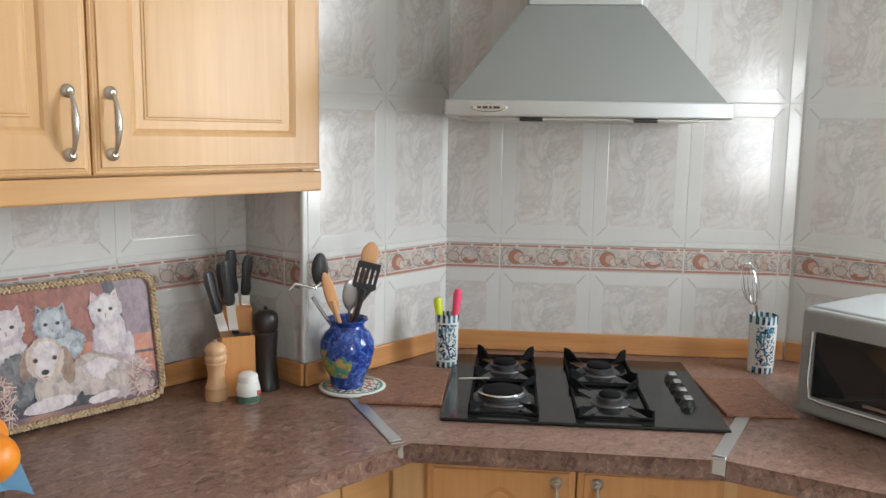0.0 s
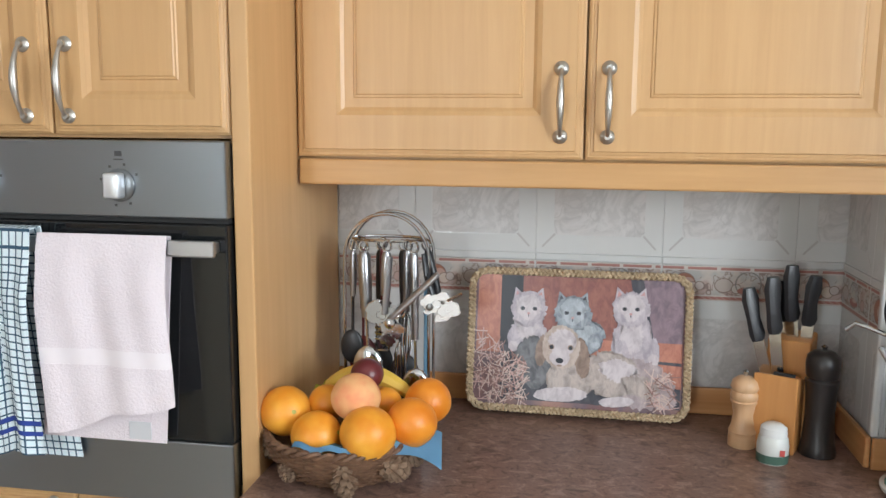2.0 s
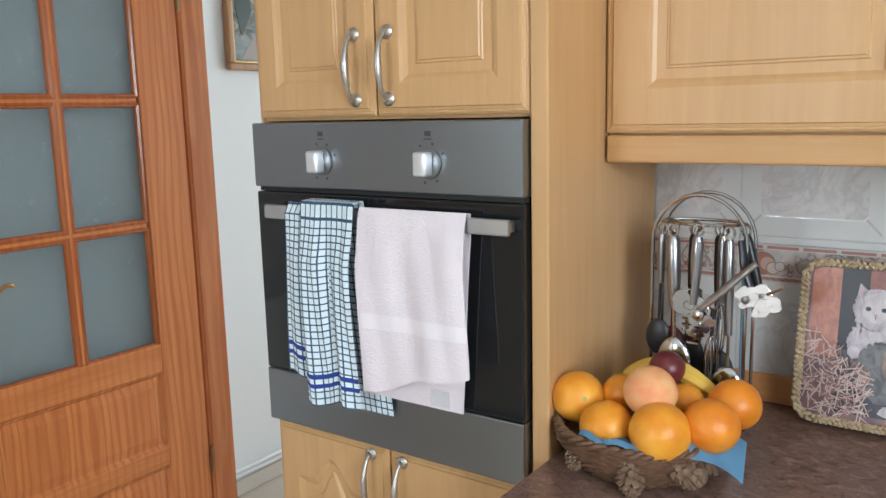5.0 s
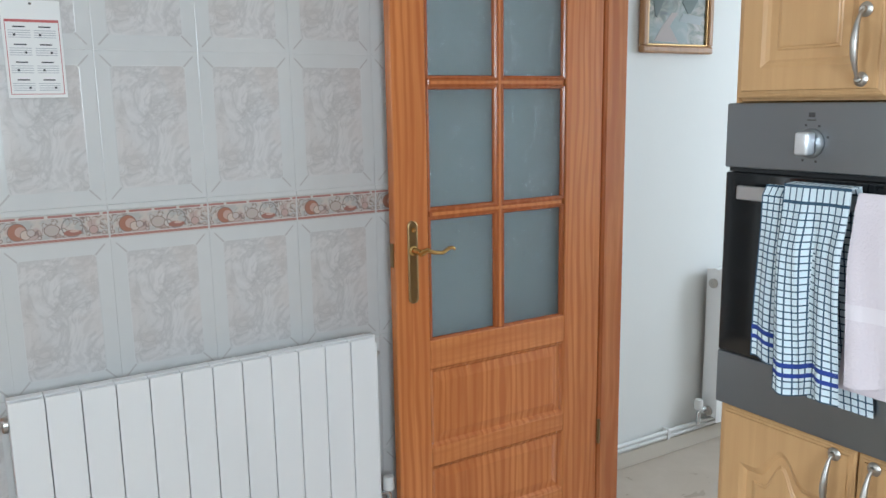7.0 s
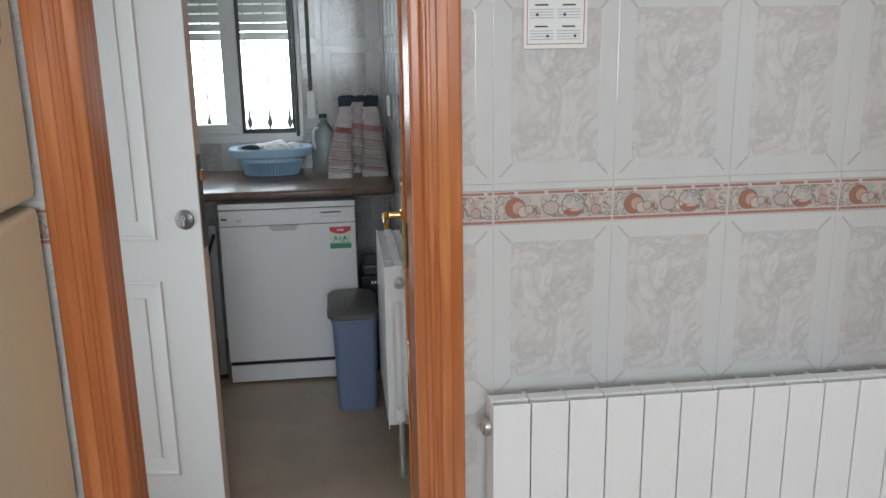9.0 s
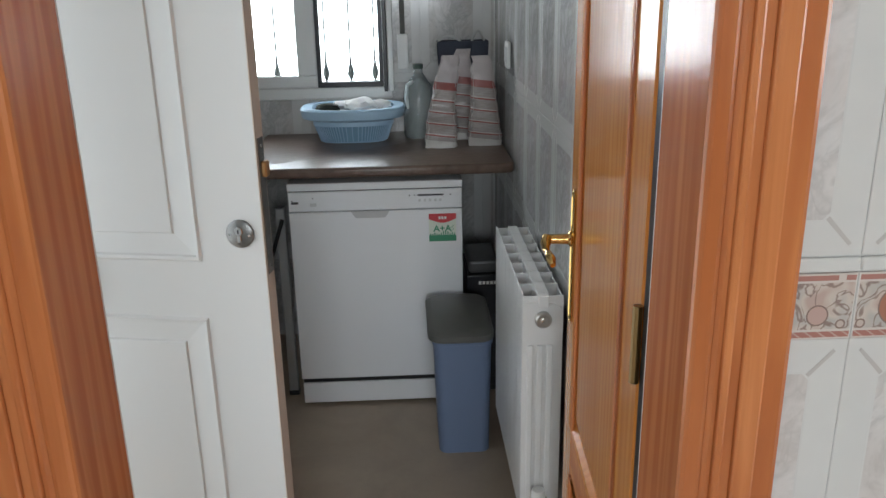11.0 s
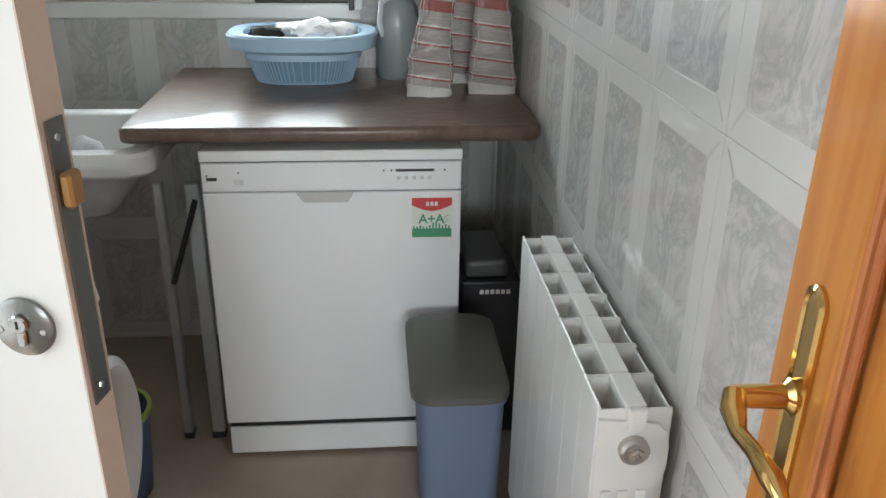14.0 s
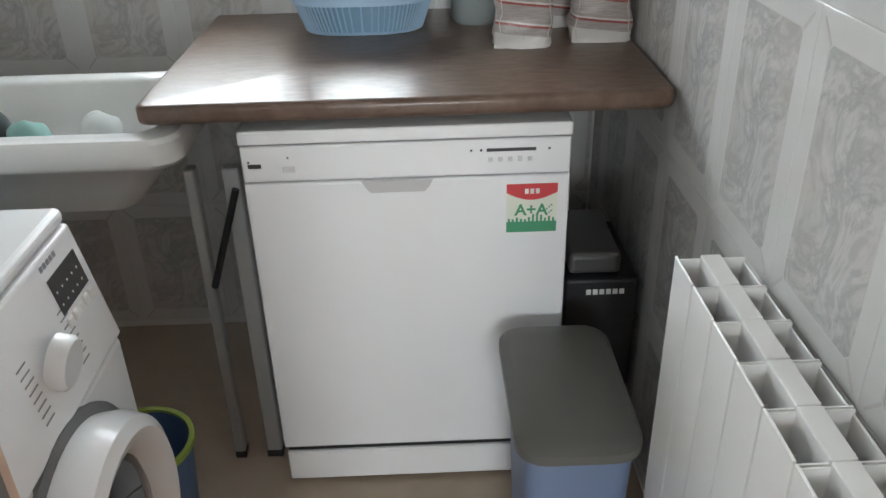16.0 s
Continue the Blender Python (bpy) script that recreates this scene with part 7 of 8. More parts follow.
def utensil_rack():
    X, Y, Z = 0.437, 1.845, CT
    r = thing("utensil_rack", (X, Y, Z), 0, "chrome arched wire stand holding hanging steel kitchen tools", "rack")
    ch, bk = M["chrome"], M["black_plastic"]
    for dy in (-0.022, 0.030):
        bm = bmesh.new()
        pts = [(-0.080, dy, 0.01)] + [(-0.080, dy, z) for z in (0.1, 0.2, 0.29)] + [(0.080 * math.cos(radians(a)), dy, 0.325 + 0.084 * math.sin(radians(a))) for a in range(170, 0, -12)] + [(0.080, dy, z) for z in (0.29, 0.2, 0.1, 0.01)]
        tube(bm, pts, 0.0032, 8)
        part("arch", bm, ch, r, smooth=True)
    bm = bmesh.new()
    tube(bm, [(0.080 * math.cos(a), 0.004 + 0.05 * math.sin(a), 0.008) for a in [2 * math.pi * i / 32 for i in range(33)]], 0.004, 8)
    part("foot_ring", bm, ch, r, smooth=True)
    bm = bmesh.new()
    tube(bm, [(0.070 * math.cos(a), 0.004 + 0.034 * math.sin(a), 0.360) for a in [2 * math.pi * i / 32 for i in range(33)]], 0.003, 8)
    part("hook_ring", bm, ch, r, smooth=True)
    part("label_plate", boxbm(0.064, 0.074, 0.01, 0.014, 0.05, 0.27, 0.002, 1), mat("blue_plastic_strip", (0.15, 0.30, 0.42), 0.4), r)
    def tool(name, x, y, top, length, rad, material, label, tilt=0, head=None, hm=None):
        t = thing(name, (X + x, Y + y, Z + top), 0, label, "utensil")
        t.matrix_world = pose(X + x, Y + y, Z + top, 0, tilt, 0)
        bm = bmesh.new()
        tube(bm, [(0.008 * math.cos(a), 0, 0.006 + 0.010 * math.sin(a)) for a in [2 * math.pi * i / 14 for i in range(15)]], 0.0022, 6)
        part("loop", bm, ch, t, smooth=True)
        bm = bmesh.new()
        tube(bm, [(0, 0, -0.004), (0, 0, -0.012), (0, 0, -length * 0.5), (0, 0, -length)], [rad * 0.7, rad, rad * 1.05, rad * 0.8], 12)
        part("handle", bm, material, t, smooth=True)
        if head == "blade":
            part("blade", boxbm(-0.014, 0.014, -0.001, 0.001, -length - 0.10, -length, 0.004, 1), hm or ch, t)
        if head in ("spoon", "ladle"):
            bm = bmesh.new()
            tube(bm, [(0, 0, -length), (0, -0.002, -length - 0.07)], 0.003, 6)
            blob(bm, (0, -0.004, -length - 0.095), 0.026 if head == "spoon" else 0.034, 0.85, 0.28, 1.25, 0, sub=3)
            part("bowl", bm, hm or ch, t, smooth=True)
        if head == "whisk":
            bm = bmesh.new()
            for k in range(7):
                a = math.pi * k / 7
                tube(bm, [(0.012 * math.cos(a) * math.sin(p), 0.012 * math.sin(a) * math.sin(p), -length - 0.045 + 0.045 * math.cos(p)) for p in [2 * math.pi * i / 18 for i in range(19)]], 0.0012, 5)
            part("wires", bm, ch, t, smooth=True)
        if head == "grater":
            bm = bmesh.new()
            for k in range(8):
                tube(bm, [(-0.014, -0.004, -length - 0.010 - 0.010 * k), (0.014, -0.004, -length - 0.013 - 0.010 * k)], 0.0026, 6)
            tube(bm, [(0.0, 0.0, -length), (0, 0, -length - 0.09)], 0.004, 6)
            part("spring", bm, ch, t, smooth=True)
        return t
    steel_ = M["pewter_light"]
    tool("peeler", -0.060, -0.030, 0.345, 0.090, 0.0065, steel_, "thin steel-handled peeler hanging on the rack", 1, "spoon", M["black_plastic"])
    tool("serving_spoon", -0.036, -0.045, 0.345, 0.125, 0.0115, steel_, "steel serving spoon with a thick handle, hanging head down", -2, "ladle")
    tool("spatula", 0.008, -0.050, 0.348, 0.085, 0.009, steel_, "slotted steel turner hanging from the rack", 3, "grater")
    tool("fork", -0.012, 0.0, 0.345, 0.10, 0.006, M["red_handle"], "kitchen fork with a dark red handle", 0, "blade")
    tool("skimmer", 0.038, -0.012, 0.345, 0.12, 0.0075, steel_, "thin steel skimmer hanging in the chrome rack", 1, "whisk")
    tool("ladle", 0.056, -0.040, 0.345, 0.165, 0.0075, steel_, "long steel ladle with a shining bowl", -1, "ladle")
    tool("carving_knife", 0.072, 0.0, 0.345, 0.11, 0.008, bk, "black-handled tool slanting from the rack", -14)
    tool("whisk", 0.026, -0.020, 0.22, 0.05, 0.004, bk, "small wire whisk behind the tin opener", 0, "whisk")
    # two black tools added to stand in for the shade inside the rack
    tool("turner", -0.022, 0.022, 0.340, 0.13, 0.008, bk, "black broad-headed turner added behind the steel tools to darken the rack", 1, "ladle", bk)
    tool("turner", 0.022, 0.020, 0.340, 0.15, 0.008, bk, "black ladle added behind the steel tools to darken the rack", -1, "ladle", bk)
    tool("spatula", -0.055, 0.016, 0.342, 0.12, 0.007, M["red_handle"], "dark red spatula hanging behind the steel spoons", 0, "ladle", M["red_handle"])
    # tin opener: two gears plates and crossed handles
    c = thing("tin_opener", (X + 0.006, Y - 0.062, Z + 0.222), 0, "chromed tin opener with toothed wheel and crossed steel handles", "utensil")
    random.seed(2)
    def star(cx_, cz_, r, n, y, depth=0.004):
        """A stamped two-winged plate with a notched edge."""
        bm = bmesh.new()
        pts = []
        jag = [random.uniform(0.80, 1.14) for _ in range(n * 3)]
        m = n * 12
        turn = random.uniform(-0.5, 0.5)
        for i in range(m):
            a = 2 * math.pi * i / m
            k = r * (0.52 + 0.52 * abs(math.cos(a + turn)) ** 0.8) * jag[i * n * 3 // m]
            pts.append((cx_ + k * math.cos(a), cz_ + k * math.sin(a)))
        def lay(f, yy):
            return [(cx_ + (p[0] - cx_) * f, yy, cz_ + (p[1] - cz_) * f) for p in pts]
        rings(bm, [lay(0.97, y), lay(1.0, y - 0.001), lay(1.0, y - depth + 0.001), lay(0.95, y - depth), lay(0.30, y - depth), lay(0.26, y - depth + 0.0012)], cap0=True, cap1=True)
        bmesh.ops.recalc_face_normals(bm, faces=bm.faces)
        return bm
    part("gear", star(-0.006, 0.006, 0.030, 5, 0.0, 0.004), ch, c)
    part("gear", star(0.016, -0.016, 0.021, 7, -0.005, 0.004), ch, c)
    part("gear", star(0.006, -0.038, 0.014, 6, -0.001, 0.004), ch, c)
    bm = bmesh.new()
    lathe(bm, [(0.010, 0), (0.009, 0.004), (0.004, 0.006), (0, 0.006)], 16, cap=False)
    bmesh.ops.transform(bm, matrix=pose(0.012, -0.009, -0.006, 90, 0, 0), verts=bm.verts)
    part("rivet", bm, ch, c, smooth=True)
    for p, q in (((0.010, -0.008, 0.0), (0.100, -0.008, 0.088)), ((0.002, -0.006, 0.01), (0.012, -0.006, 0.115))):
        bm = bmesh.new()
        tube(bm, [p, Vector(p).lerp(Vector(q), 0.5), q], [0.007, 0.0075, 0.006], 10, flat=0.6)
        part("handle", bm, steel_, c, smooth=True)
    k = thing("polished_opener_key", (X + 0.100, Y - 0.050, Z + 0.252), 0, "bright polished butterfly-shaped metal opener in the light", "utensil")
    part("plate", star(0.0, 0.0, 0.029, 5, 0.0, 0.003), M["bright_metal"], k)
    part("plate", star(0.024, -0.010, 0.019, 4, -0.0035, 0.003), M["bright_metal"], k)
    part("plate", star(0.010, -0.024, 0.013, 3, -0.0010, 0.003), M["bright_metal"], k)
    for x, z, r_ in ((-0.012, -0.006, 0.0065), (0.012, 0.004, 0.0035)):
        bm = bmesh.new()
        lathe(bm, [(r_, 0), (r_, 0.0016), (r_ * 0.55, 0.0026), (0, 0.0026)], 14, cap=False)
        bmesh.ops.transform(bm, matrix=pose(x, -0.0065, z, 90, 0, 0), verts=bm.verts)
        part("rivet", bm, M["dark_steel"], k, smooth=True)
    bm = bmesh.new()
    tube(bm, [(0.02, -0.002, 0.006), (0.046, -0.002, 0.020)], 0.003, 6)
    part("arm", bm, ch, k, smooth=True)
    bm = bmesh.new()
    tube(bm, [(-0.006, -0.002, 0.016), (-0.018, 0.0, 0.050), (-0.026, 0.010, 0.088)], [0.0055, 0.007, 0.0055], 8, flat=0.7)
    part("handle", bm, bk, k, "black grip of the opener", smooth=True)


M["pewter_light"] = mat("satin_steel", (0.36, 0.36, 0.37), 0.28, 1.0)
M["red_handle"] = mat("dark_red_plastic", (0.11, 0.016, 0.02), 0.35)
M["bright_metal"] = mat("polished_white_metal", (0.90, 0.90, 0.90), 0.26, 0.7)
utensil_rack()


def knife_block():
    b = thing("knife_block", (1.100, 1.855, CT), -25, "orange-brown wooden knife block holding black-handled knives", "knife block")
    w = wood("block_wood", (0.60, 0.28, 0.09), (0.50, 0.21, 0.06), 0.45, (40, 40, 2))
    def pr(x0, x1, prof):
        bm = bmesh.new()
        rings(bm, [[(x0, y, z) for y, z in prof], [(x1, y, z) for y, z in prof]], cap0=True, cap1=True)
        bmesh.ops.recalc_face_normals(bm, faces=bm.faces)
        bmesh.ops.bevel(bm, geom=bm.edges[:], offset=0.002, segments=1, affect="EDGES")
        return bm
    part("front_block", pr(0, 0.074, [(0.0, 0.0), (0.06, 0.0), (0.06, 0.125), (0.0, 0.140)]), w, b)
    part("back_block", pr(0.006, 0.080, [(0.062, 0.0), (0.120, 0.0), (0.118, 0.200), (0.062, 0.190)]), w, b)
    part("slot", boxbm(0.030, 0.066, 0.012, 0.020, 0.130, 0.1415), M["dark"], b)
    for i, (x, y, z, tx, ty, L_, bl) in enumerate(((0.014, 0.03, 0.150, -15, 2, 0.115, 0.045), (0.034, 0.032, 0.150, -7, 2, 0.120, 0.060), (0.044, 0.085, 0.205, -5, 2, 0.120, 0.02), (0.066, 0.085, 0.205, 3, 2, 0.110, 0.015), (0.026, 0.09, 0.205, -9, 2, 0.095, 0.015))):
        k = thing("kitchen_knife", (0, 0, 0), 0, ("black-handled knife with riveted grip in the wooden block"), "knife", "knives in the block")
        k.matrix_world = pose(1.100, 1.855, CT, 0, 0, -25) @ pose(x, y, z - 0.02, ty, tx, 0)
        part("blade", boxbm(-0.010, 0.010, -0.001, 0.001, 0.0, bl + 0.02), M["chrome"], k)
        bm = bmesh.new()
        tube(bm, [(0, 0, bl + 0.018), (0.001, 0, bl + 0.03), (0.0, 0, bl + 0.06), (0.002, 0, bl + L_ - 0.02), (0.004, 0, bl + L_)], [0.012, 0.016, 0.0135, 0.017, 0.012], 8, flat=0.62)
        part("grip", bm, M["black_plastic"], k, smooth=True)
        for f in (0.3, 0.7):
            bm = bmesh.new()
            lathe(bm, [(0.0022, 0), (0, 0.0006)], 8, cap=False)
            bmesh.ops.transform(bm, matrix=pose(0, -0.0092, bl + L_ * f, 90, 0, 0), verts=bm.verts)
            part("rivet", bm, M["chrome"], k)


knife_block()


def mill(name, at, r, prof, material, label):
    m_ = thing(name, at, 0, label, "pepper mill")
    cut = len(prof) // 2
    bm = bmesh.new()
    lathe(bm, prof[:cut + 1], 28, cap=True)
    part("body", bm, material, m_, smooth=True)
    bm = bmesh.new()
    lathe(bm, prof[cut:], 28, cap=True)
    part("head", bm, material, m_, smooth=True)
    top = prof[-1][1]
    bm = bmesh.new()
    lathe(bm, [(0.004, top), (0.004, top + 0.004), (0.006, top + 0.007), (0.0, top + 0.011)], 12, cap=False)
    part("nut", bm, M["chrome"], m_, smooth=True)


lw = wood("pale_turned_wood", (0.66, 0.42, 0.24), (0.58, 0.34, 0.18), 0.35, (40, 40, 3))
mill("pepper_mill", (1.088, 1.862, CT), 0, [(0.024, 0), (0.025, 0.012), (0.024, 0.02), (0.0235, 0.024), (0.025, 0.028), (0.021, 0.036), (0.0175, 0.058), (0.021, 0.078), (0.024, 0.084), (0.022, 0.0865), (0.0245, 0.090), (0.0245, 0.098), (0.022, 0.103), (0.025, 0.110), (0.022, 0.121), (0.014, 0.128), (0.004, 0.131)], lw, "pale turned wooden pepper mill beside the knife block")
mill("pepper_mill", (1.212, 1.845, CT), 0, [(0.030, 0), (0.031, 0.006), (0.029, 0.016), (0.0285, 0.02), (0.027, 0.026), (0.024, 0.075), (0.026, 0.115), (0.028, 0.135), (0.024, 0.139), (0.0275, 0.143), (0.029, 0.165), (0.027, 0.178), (0.018, 0.186), (0.005, 0.188)], mat("black_satin_wood", (0.022, 0.018, 0.017), 0.35), "tall black pepper mill beside the wooden knife block")

jar = thing("salt_jar", (1.126, 1.795, CT), 0, "small glass salt jar with a white lid and green label", "jar")
bm = bmesh.new()
lathe(bm, [(0.022, 0), (0.0255, 0.004), (0.0265, 0.03), (0.024, 0.045), (0.020, 0.050)], 26)
part("body", bm, mat("salt_white", (0.62, 0.63, 0.60), 0.3), jar, smooth=True)
bm = bmesh.new()
lathe(bm, [(0.0262, 0.003), (0.0270, 0.018), (0.0266, 0.018)], 26, cap=False)
part("label", bm, mat("green_label", (0.06, 0.12, 0.09), 0.5), jar, "dark green label band", smooth=True)
bm = bmesh.new()
lathe(bm, [(0.0215, 0.047), (0.0225, 0.052), (0.0215, 0.062), (0.014, 0.068), (0.0, 0.069)], 26, cap=False)
part("lid", bm, M["plastic_white"], jar, "white ribbed lid", smooth=True)
part("red_mark", boxbm(0.006, 0.014, -0.0275, -0.0255, 0.020, 0.030), mat("label_red", (0.5, 0.08, 0.07), 0.5), jar)


def vase():
    vx, vy = 1.335, 1.700
    p = thing("round_tile_trivet", (vx + 0.012, vy - 0.005, CT), 0, "round patterned ceramic trivet with a green rim under the vase", "trivet")
    bm = bmesh.new()
    lathe(bm, [(0.0, 0.0005), (0.070, 0.0005), (0.078, 0.006), (0.078, 0.010), (0.076, 0.0115), (0.0, 0.0115)], 48, cap=False)
    m = mat("trivet_glaze", (0.62, 0.60, 0.55), 0.25)
    tc, sp = nd(m, "ShaderNodeTexCoord"), nd(m, "ShaderNodeSeparateXYZ")
    lk(m, tc.outputs["Object"], sp.inputs[0])
    r_ = calc(m, "SQRT", calc(m, "ADD", calc(m, "MULTIPLY", sp.outputs[0], sp.outputs[0]), calc(m, "MULTIPLY", sp.outputs[1], sp.outputs[1])))
    n_ = noise_of(m, coords(m), 70, 2, 0.4, 1.5)
    c = ramp(m, n_, [(0.42, (0.04, 0.06, 0.07)), (0.46, (0.62, 0.60, 0.55)), (0.55, (0.62, 0.60, 0.55)), (0.60, (0.30, 0.10, 0.07))])
    band = calc(m, "MULTIPLY", calc(m, "GREATER_THAN", r_, 0.064), calc(m, "LESS_THAN", r_, 0.071))
    c = mix(m, band, c, (0.10, 0.26, 0.22))
    c = mix(m, calc(m, "GREATER_THAN", r_, 0.0715), c, (0.64, 0.63, 0.58))
    base(m, c)
    part("plate", bm, m, p, smooth=True)
    v = thing("blue_vase", (vx, vy, CT + 0.012), 0, "cobalt blue mottled ceramic vase with yellow-green flowers on a trivet", "vase")
    blue = mat("cobalt_glaze", (0.02, 0.045, 0.22), 0.1)
    n1 = noise_of(blue, coords(blue), 75, 4, 0.7, 0.8)
    cc = ramp(blue, n1, [(0.38, (0.008, 0.02, 0.13)), (0.52, (0.02, 0.06, 0.30)), (0.66, (0.10, 0.20, 0.48))])
    n2 = noise_of(blue, coords(blue, (1, 1, 1), (0, 0, 0), (0.31, 0.0, 0.0)), 13, 2, 0.4, 0.8)
    gx = nd(blue, "ShaderNodeSeparateXYZ")
    tcb = nd(blue, "ShaderNodeTexCoord")
    lk(blue, tcb.outputs["Object"], gx.inputs[0])
    zone = calc(blue, "MULTIPLY", calc(blue, "GREATER_THAN", gx.outputs[2], 0.03), calc(blue, "LESS_THAN", gx.outputs[2], 0.095))
    side = calc(blue, "GREATER_THAN", calc(blue, "ABSOLUTE", gx.outputs[0]), 0.030)
    f = calc(blue, "MULTIPLY", calc(blue, "MULTIPLY", zone, side), calc(blue, "GREATER_THAN", n2, 0.50))
    flower = ramp(blue, noise_of(blue, coords(blue), 55, 2), [(0.42, (0.07, 0.22, 0.20)), (0.50, (0.28, 0.30, 0.07)), (0.58, (0.45, 0.36, 0.10)), (0.66, (0.45, 0.16, 0.20))])
    base(blue, mix(blue, f, cc, flower))
    bm = bmesh.new()
    lathe(bm, [(0.0, 0.0), (0.036, 0.0), (0.038, 0.004), (0.041, 0.022), (0.056, 0.055), (0.063, 0.085), (0.062, 0.108), (0.052, 0.128), (0.041, 0.138), (0.039, 0.146), (0.043, 0.154), (0.049, 0.158), (0.049, 0.161), (0.044, 0.159), (0.036, 0.148), (0.035, 0.135), (0.045, 0.12), (0.05, 0.09), (0.03, 0.01), (0.0, 0.008)], 44, cap=False)
    part("body", bm, blue, v, smooth=True)
    zt = CT + 0.012 + 0.05
    wm = wood("spoon_wood", (0.62, 0.34, 0.16), (0.52, 0.26, 0.11), 0.55, (30, 30, 3))
    def stick(name, top, material, label, r=0.004, head=None):
        """A utensil that stands in the vase and leans to its head at top (metres from the vase's middle)."""
        t = thing(name, (vx, vy, zt), 0, label, "utensil", "utensils in the vase")
        a = Vector((-top[0] * 0.25, -top[1] * 0.25, 0))
        b = Vector(top)
        bm = bmesh.new()
        tube(bm, [a, a.lerp(b, 0.5), a.lerp(b, 0.86)], [r, r, r * 1.1], 8)
        part("handle", bm, material, t, smooth=True)
        d = (b - a).normalized()
        yy = Vector((0.5, 0.85, 0))
        yy = (yy - yy.dot(d) * d).normalized()
        xx = yy.cross(d)
        m_ = Matrix.Translation(b) @ Matrix((xx, yy, d)).transposed().to_4x4()
        return t, m_
    t, m_ = stick("wooden_spoon", (0.054, -0.018, 0.255), wm, "pale wooden spoon standing in the blue vase", 0.0055)
    bm = bmesh.new()
    blob(bm, (0, 0, 0), 0.023, 0.9, 0.24, 1.35)
    bmesh.ops.transform(bm, matrix=m_, verts=bm.verts)
    part("bowl", bm, wm, t, smooth=True)
    t, m_ = stick("wooden_spatula", (-0.044, 0.012, 0.182), wm, "brown wooden spatula leaning in the blue vase", 0.006)
    bm = bmesh.new()
    blob(bm, (0, 0, -0.010), 0.031, 0.46, 0.13, 1.7)
    bmesh.ops.transform(bm, matrix=m_, verts=bm.verts)
    part("blade", bm, wm, t, smooth=True)
    t, m_ = stick("slotted_turner", (0.034, -0.030, 0.208), M["black_plastic"], "black plastic slotted turner standing in the blue vase", 0.0065)
    bm = bmesh.new()
    x0 = -0.030
    for i in range(5):
        xx = x0 + i * 0.0125
        box(bm, xx, xx + 0.0075, -0.0015, 0.0015, -0.022, 0.026)
    prism_pts = [(-0.006, -0.062), (0.006, -0.062), (0.020, -0.034), (0.030, -0.026), (0.0275, -0.016), (-0.030, -0.016), (-0.030, -0.026), (-0.020, -0.034)]
    rings(bm, [[(px, -0.0018, pz) for px, pz in prism_pts], [(px, 0.0018, pz) for px, pz in prism_pts]], cap0=True, cap1=True)
    box(bm, x0, x0 + 0.0575, -0.0018, 0.0018, 0.018, 0.034, 0.0016, 1)
    bmesh.ops.recalc_face_normals(bm, faces=bm.faces)
    bmesh.ops.transform(bm, matrix=m_ @ pose(0, 0, 0, 0, 0, 8), verts=bm.verts)
    part("blade", bm, M["black_plastic"], t)
    t, m_ = stick("black_ladle", (-0.052, 0.034, 0.226), M["black_plastic"], "black slotted serving spoon leaning in the vase", 0.0055)
    bm = bmesh.new()
    blob(bm, (0, 0, 0.0), 0.027, 0.72, 0.22, 1.45)
    bmesh.ops.transform(bm, matrix=m_ @ pose(0, 0, 0, 0, 20, 0), verts=bm.verts)
    part("bowl", bm, M["black_plastic"], t, smooth=True)
    t, m_ = stick("serving_spoon", (0.000, -0.010, 0.168), M["pewter_light"], "dull steel serving spoon in the blue vase", 0.003)
    bm = bmesh.new()
    blob(bm, (0, 0, 0.0), 0.025, 0.72, 0.14, 1.5)
    bmesh.ops.transform(bm, matrix=m_, verts=bm.verts)
    part("bowl", bm, M["pewter_light"], t, smooth=True)
    t, m_ = stick("steel_masher", (-0.086, 0.046, 0.190), M["pewter_light"], "steel masher leaning far out of the vase", 0.0042)
    bm = bmesh.new()
    tube(bm, [(-0.028, 0, -0.022), (-0.022, 0, -0.004), (0, 0, 0.002), (0.022, 0, 0.006), (0.030, 0, 0.024)], 0.0042, 8)
    bmesh.ops.transform(bm, matrix=m_ @ pose(0, 0, 0, 0, 60, 0), verts=bm.verts)
    part("wire", bm, M["chrome"], t, smooth=True)


vase()


